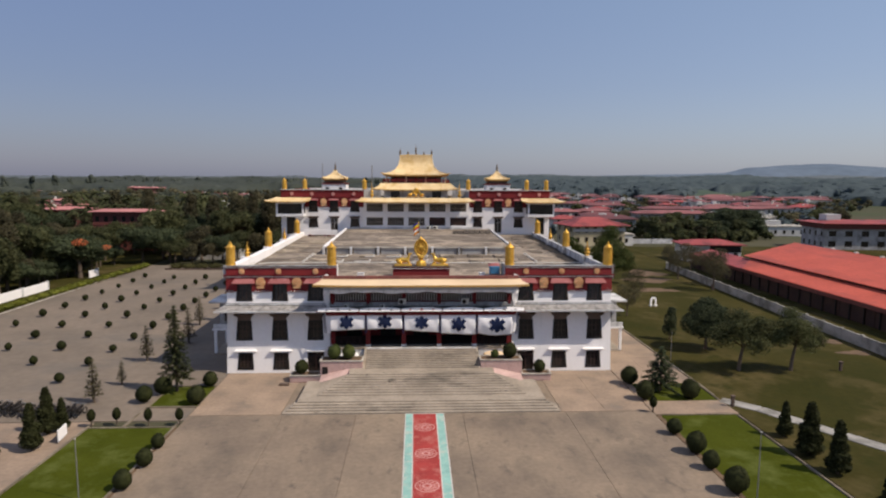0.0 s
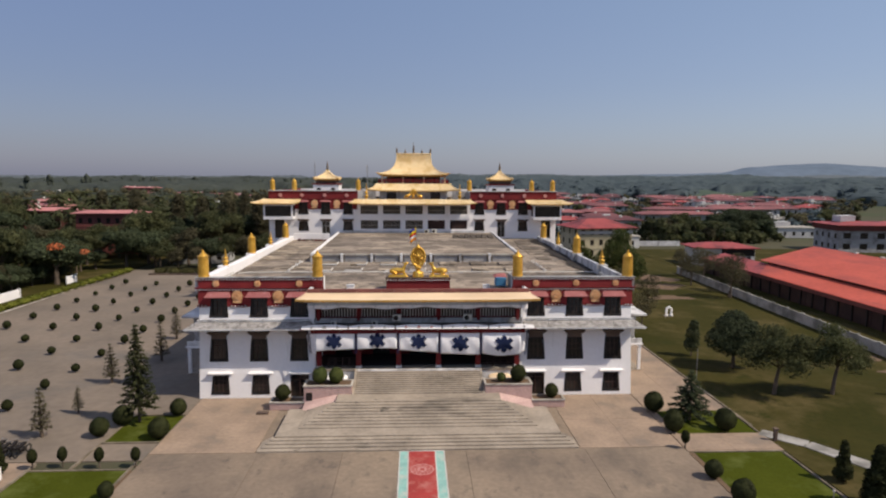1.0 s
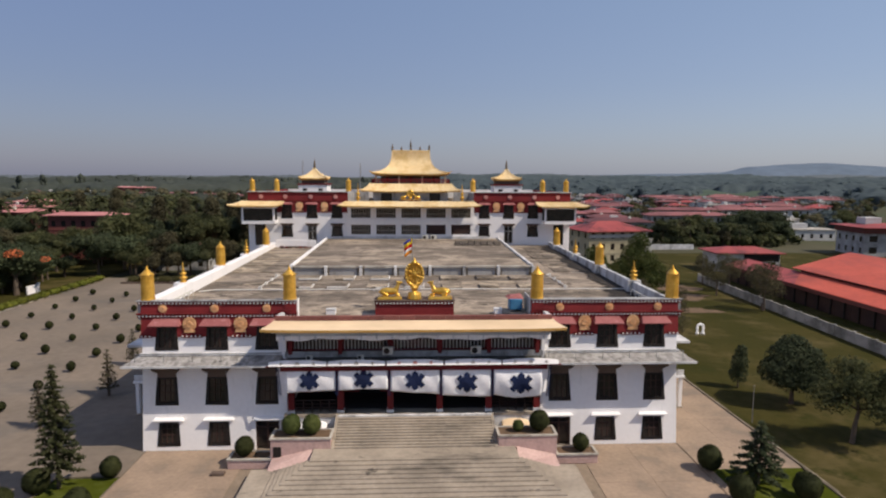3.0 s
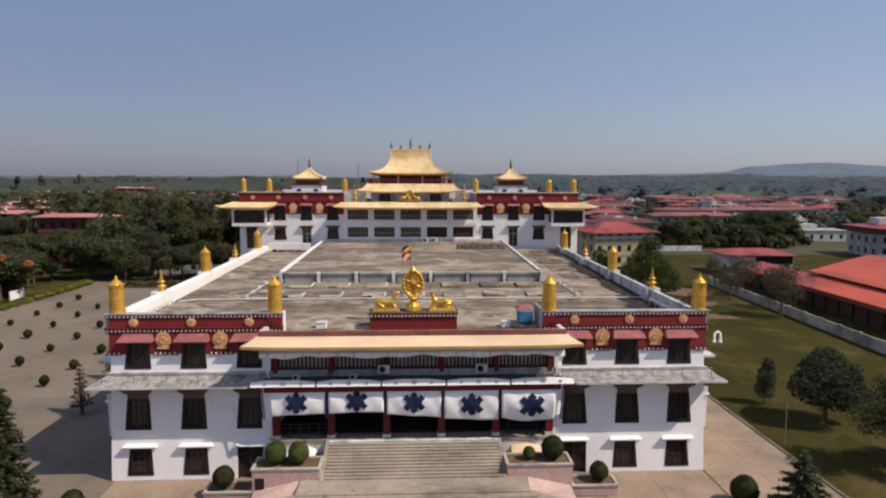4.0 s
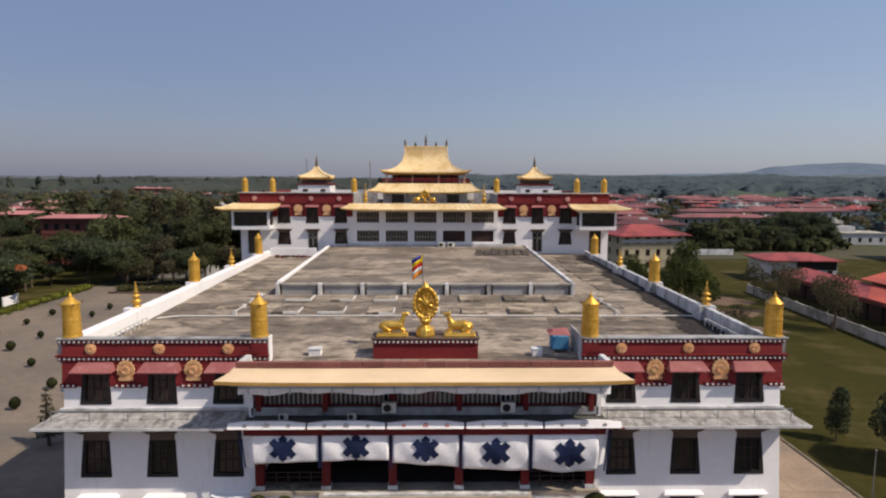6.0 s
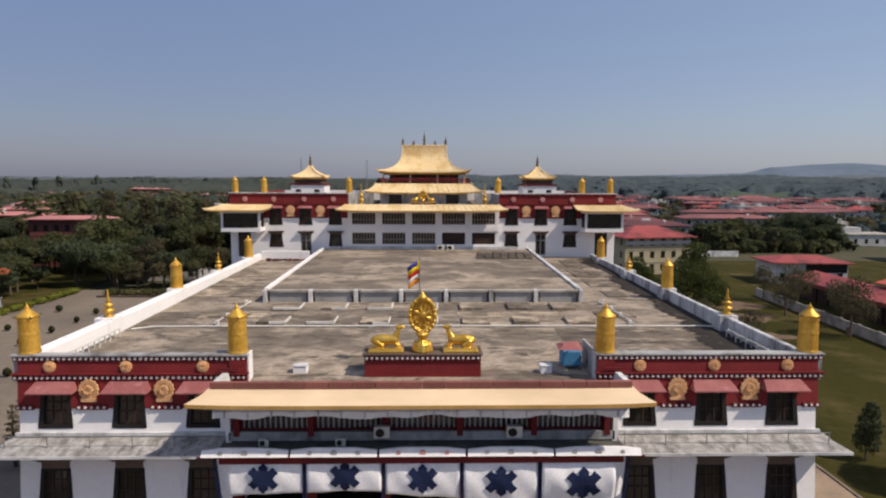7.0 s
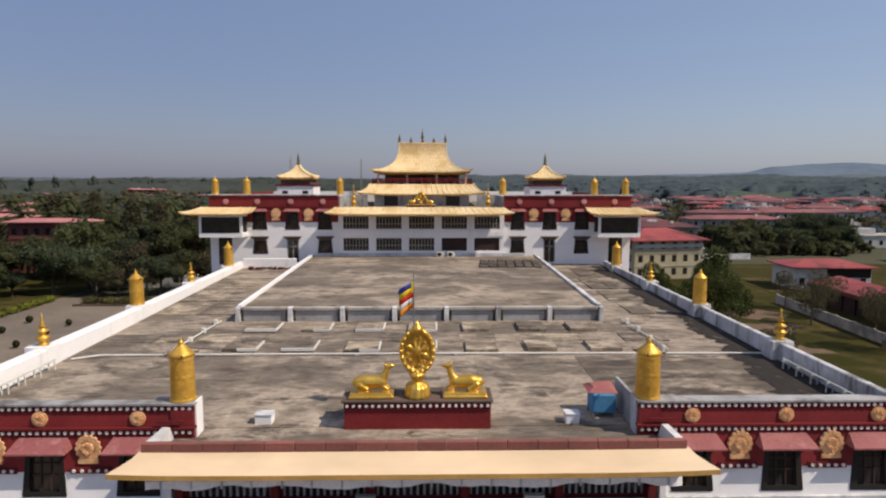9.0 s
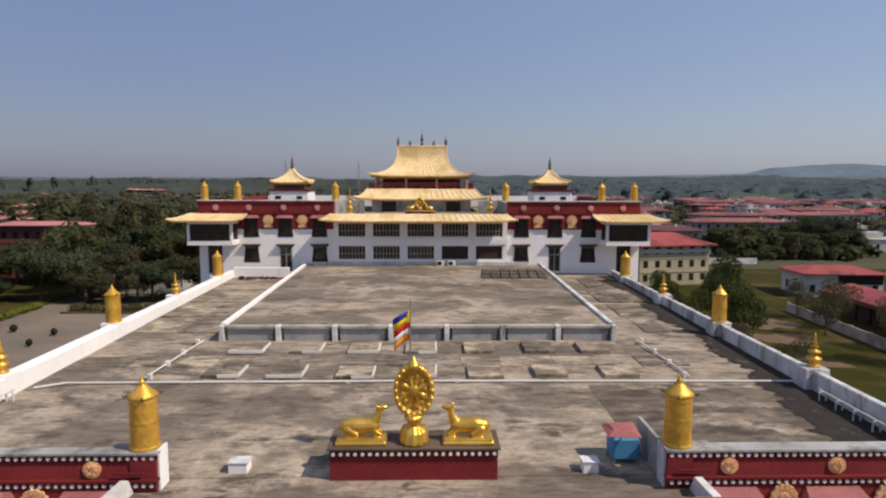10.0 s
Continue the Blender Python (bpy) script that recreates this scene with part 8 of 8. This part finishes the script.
clumps("undergrowth", [(rg.uniform(78, 142), rg.uniform(160, 184), rg.uniform(2.5, 5.0)) for _ in range(70)], LEAF_DARK, "dark undergrowth below the town trees")
clumps("undergrowth", [(rg.uniform(82, 126), rg.uniform(147, 160), rg.uniform(2.5, 4.5)) for _ in range(60)], LEAF_MID, "dark thicket at the feet of the palms")
clumps("scrub", [(rg.uniform(90, 135), rg.uniform(144, 158), rg.uniform(1.8, 4.0)) for _ in range(26)], LEAF_MID, "olive scrub on the waste ground before the town")
spots = {0: [], 1: [], 2: []}
tries = 0
while sum(len(v) for v in spots.values()) < 880 and tries < 8000:
    tries += 1
    d, q = math.sqrt(rg.uniform(170 ** 2, 640 ** 2)), rg.uniform(0.08, 0.72)
    x, y = d * math.sin(q), d * math.cos(q)
    if y < 140 or (y < 176 and x > 62) or any(abs(x - a) < 13 and abs(y - b) < 6 for a, b in placed):
        continue
    h = rg.uniform(4.0, 8.5)
    if any(abs(x * b / y - a) < 14 and 0 < b - y < 30 for a, b in placed):
        h *= 0.6
    spots[rg.randrange(3)].append((x, y, h))
for k, m in ((0, LEAF_MID), (1, LEAF_BROWN), (2, WOODS_MID)):
    clumps("town_trees", spots[k], m, "garden trees between the town houses")
spots = {0: [], 1: [], 2: []}
for _ in range(420):
    x, y = rg.uniform(-260, -20), rg.uniform(150, 330)
    if any(abs(x - a) < 12 and -14 < y - b < 6 for a, b in placed):
        continue
    spots[rg.randrange(3)].append((x, y, rg.uniform(6, 11)))
for k, m in ((0, LEAF_MID), (1, LEAF_BROWN), (2, WOODS)):
    clumps("grove_trees", spots[k], m, "olive and brown grove trees behind the yard")

# ---- distance: woods, fields, hills ----
far_houses = [(a, b) for a, b in placed if a < -200 and b > 590]


def canopy_sheet(name, r0, r1, nr, q0, q1, nq, height, amp, material, label, seed, open_at=-9.0):
    """The closed top of far woods seen from above: a lumpy sheet over a sector, with clearings, falling to the ground at its near edge."""
    bm = bmesh.new()
    rows = []
    for i in range(nr + 1):
        row = []
        for k in range(nq + 1):
            q = q0 + (q1 - q0) * k / nq
            d = r0 + (r1 - r0) * (i / nr) ** 1.3 + 14 * noise.noise(Vector((q * 40, i * 0.7, seed)))
            x, y = d * math.sin(q), d * math.cos(q)
            z = height(d, q) + amp * (noise.noise(Vector((x / 15, y / 30, seed))) + 0.7 * noise.noise(Vector((x / 6, y / 14, seed + 3))))
            gap = (noise.noise(Vector((x / 110, y / 260, seed + 9))) - open_at) / 0.10
            away = max(abs(q - 0.515) / 0.045, abs(d - 695) / 105) + 0.35 * noise.noise(Vector((q * 60, d / 40, seed)))
            for a, b in far_houses:
                gap = min(gap, max(abs(x - a) / 22, abs(y - b + 22) / 40) * 3 - 3)
            z = -0.4 + (z + 0.4) * min(1.0, max(0.0, gap)) * min(1.0, max(0.0, 4 * (away - 1)))
            row.append(bm.verts.new((x, y, z if i else -0.4)))
        rows.append(row)
    for a, b in zip(rows, rows[1:]):
        for k in range(nq):
            bm.faces.new((a[k], a[k + 1], b[k + 1], b[k]))
    bmesh.ops.recalc_face_normals(bm, faces=bm.faces)
    return tagged(smooth(part(name, bm, material)), label, "woods", kind="stuff")


roll_ = lambda q, k: noise.noise(Vector((q * 9, k, 0.5))) + 0.5 * noise.noise(Vector((q * 30, k, 4.5)))
slope = lambda d, q: 7.0 + 24 * min(1.0, max(0.0, d - 640) / 1000) ** 0.8 + 6.5 * roll_(q, d / 320)
plain = lambda d, q: 8.0 + 13 * min(1.0, max(0.0, d - 760) / 500) + 5.0 * roll_(q, 20 + d / 300)
canopy_sheet("woods", 320, 800, 64, -0.80, 0.04, 320, lambda d, q: 6.5, 3.4, WOODS, "dull green woods and groves beyond the town", 1.5, -0.22)
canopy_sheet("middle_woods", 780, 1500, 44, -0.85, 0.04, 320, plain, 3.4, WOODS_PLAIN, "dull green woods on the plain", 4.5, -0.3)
# these sheets carry aerial haze in their base colour
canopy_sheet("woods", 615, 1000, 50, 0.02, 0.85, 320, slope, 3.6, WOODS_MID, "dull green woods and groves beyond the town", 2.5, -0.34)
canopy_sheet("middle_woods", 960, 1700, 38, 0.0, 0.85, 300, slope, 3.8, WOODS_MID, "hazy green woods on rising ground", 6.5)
canopy_sheet("far_woods", 1450, 2700, 26, -0.85, 0.1, 300, lambda d, q: plain(d, q) + 3.0, 3.0, WOODS_FAR, "far woods on the plain in a haze-blue colour", 7.5)
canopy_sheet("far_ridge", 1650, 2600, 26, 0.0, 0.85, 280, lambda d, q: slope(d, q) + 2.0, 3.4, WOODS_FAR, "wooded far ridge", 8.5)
single = random.Random(77)
far_spots = {0: [], 1: []}
while len(far_spots[0]) + len(far_spots[1]) < 420:
    d, q = math.sqrt(single.uniform(330 ** 2, 660 ** 2)), single.uniform(-0.78, 0.03)
    x, y = d * math.sin(q), d * math.cos(q)
    if any(abs(x - a) < 24 and -70 < y - b < 8 for a, b in far_houses):
        continue
    far_spots[single.randrange(2)].append((x, y, single.uniform(8, 13)))
for k, m in ((0, WOODS), (1, LEAF_BROWN)):
    clumps("single_trees", far_spots[k], m, "single taller trees above the groves")
tall = []
for _ in range(70):
    d, q = single.uniform(900, 1300), single.uniform(-0.80, 0.05)
    tall.append((d * math.sin(q), d * math.cos(q), single.uniform(22, 29)))
clumps("skyline_trees", tall, WOODS_PLAIN, "single tall trees standing above the woods", 0.55)
tall = []
for _ in range(70):
    d, q = single.uniform(640, 900), single.uniform(0.02, 0.78)
    if not (0.46 < q < 0.57):
        tall.append((d * math.sin(q), d * math.cos(q), single.uniform(12, 19)))
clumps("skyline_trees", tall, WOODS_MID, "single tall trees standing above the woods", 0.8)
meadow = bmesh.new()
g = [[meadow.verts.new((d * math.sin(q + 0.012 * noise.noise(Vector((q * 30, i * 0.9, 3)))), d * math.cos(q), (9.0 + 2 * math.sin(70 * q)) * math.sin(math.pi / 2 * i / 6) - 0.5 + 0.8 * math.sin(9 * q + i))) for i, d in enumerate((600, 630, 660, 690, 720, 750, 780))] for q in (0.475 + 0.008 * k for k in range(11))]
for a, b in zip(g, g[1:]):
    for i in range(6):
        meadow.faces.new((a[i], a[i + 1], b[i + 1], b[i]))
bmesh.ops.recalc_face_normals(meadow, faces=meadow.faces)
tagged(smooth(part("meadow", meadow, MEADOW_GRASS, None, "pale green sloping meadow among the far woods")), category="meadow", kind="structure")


def hill(name, x0, x1, y, crest, material, label):
    """A long far ridge with a rounded section; crest gives heights at even steps along it."""
    bm = bmesh.new()
    n = 120
    rows = []
    for k in range(n + 1):
        u = k / n
        f = u * (len(crest) - 1)
        i = min(int(f), len(crest) - 2)
        w = f - i
        w = w * w * (3 - 2 * w)
        z = crest[i] * (1 - w) + crest[i + 1] * w + 3 * noise.noise(Vector((u * 14, 0, y * 0.01))) + 1.4 * noise.noise(Vector((u * 60, 5, 1)))
        x = x0 + (x1 - x0) * u
        rows.append([bm.verts.new((x, y - 400 + 400 * j / 5, max(0.0, z) * math.sin(j / 5 * math.pi / 2) - 0.5)) for j in range(6)])
    for a, b in zip(rows, rows[1:]):
        for j in range(5):
            bm.faces.new((a[j], b[j], b[j + 1], a[j + 1]))
    return tagged(smooth(part(name, bm, material)), label, "hill", kind="structure")


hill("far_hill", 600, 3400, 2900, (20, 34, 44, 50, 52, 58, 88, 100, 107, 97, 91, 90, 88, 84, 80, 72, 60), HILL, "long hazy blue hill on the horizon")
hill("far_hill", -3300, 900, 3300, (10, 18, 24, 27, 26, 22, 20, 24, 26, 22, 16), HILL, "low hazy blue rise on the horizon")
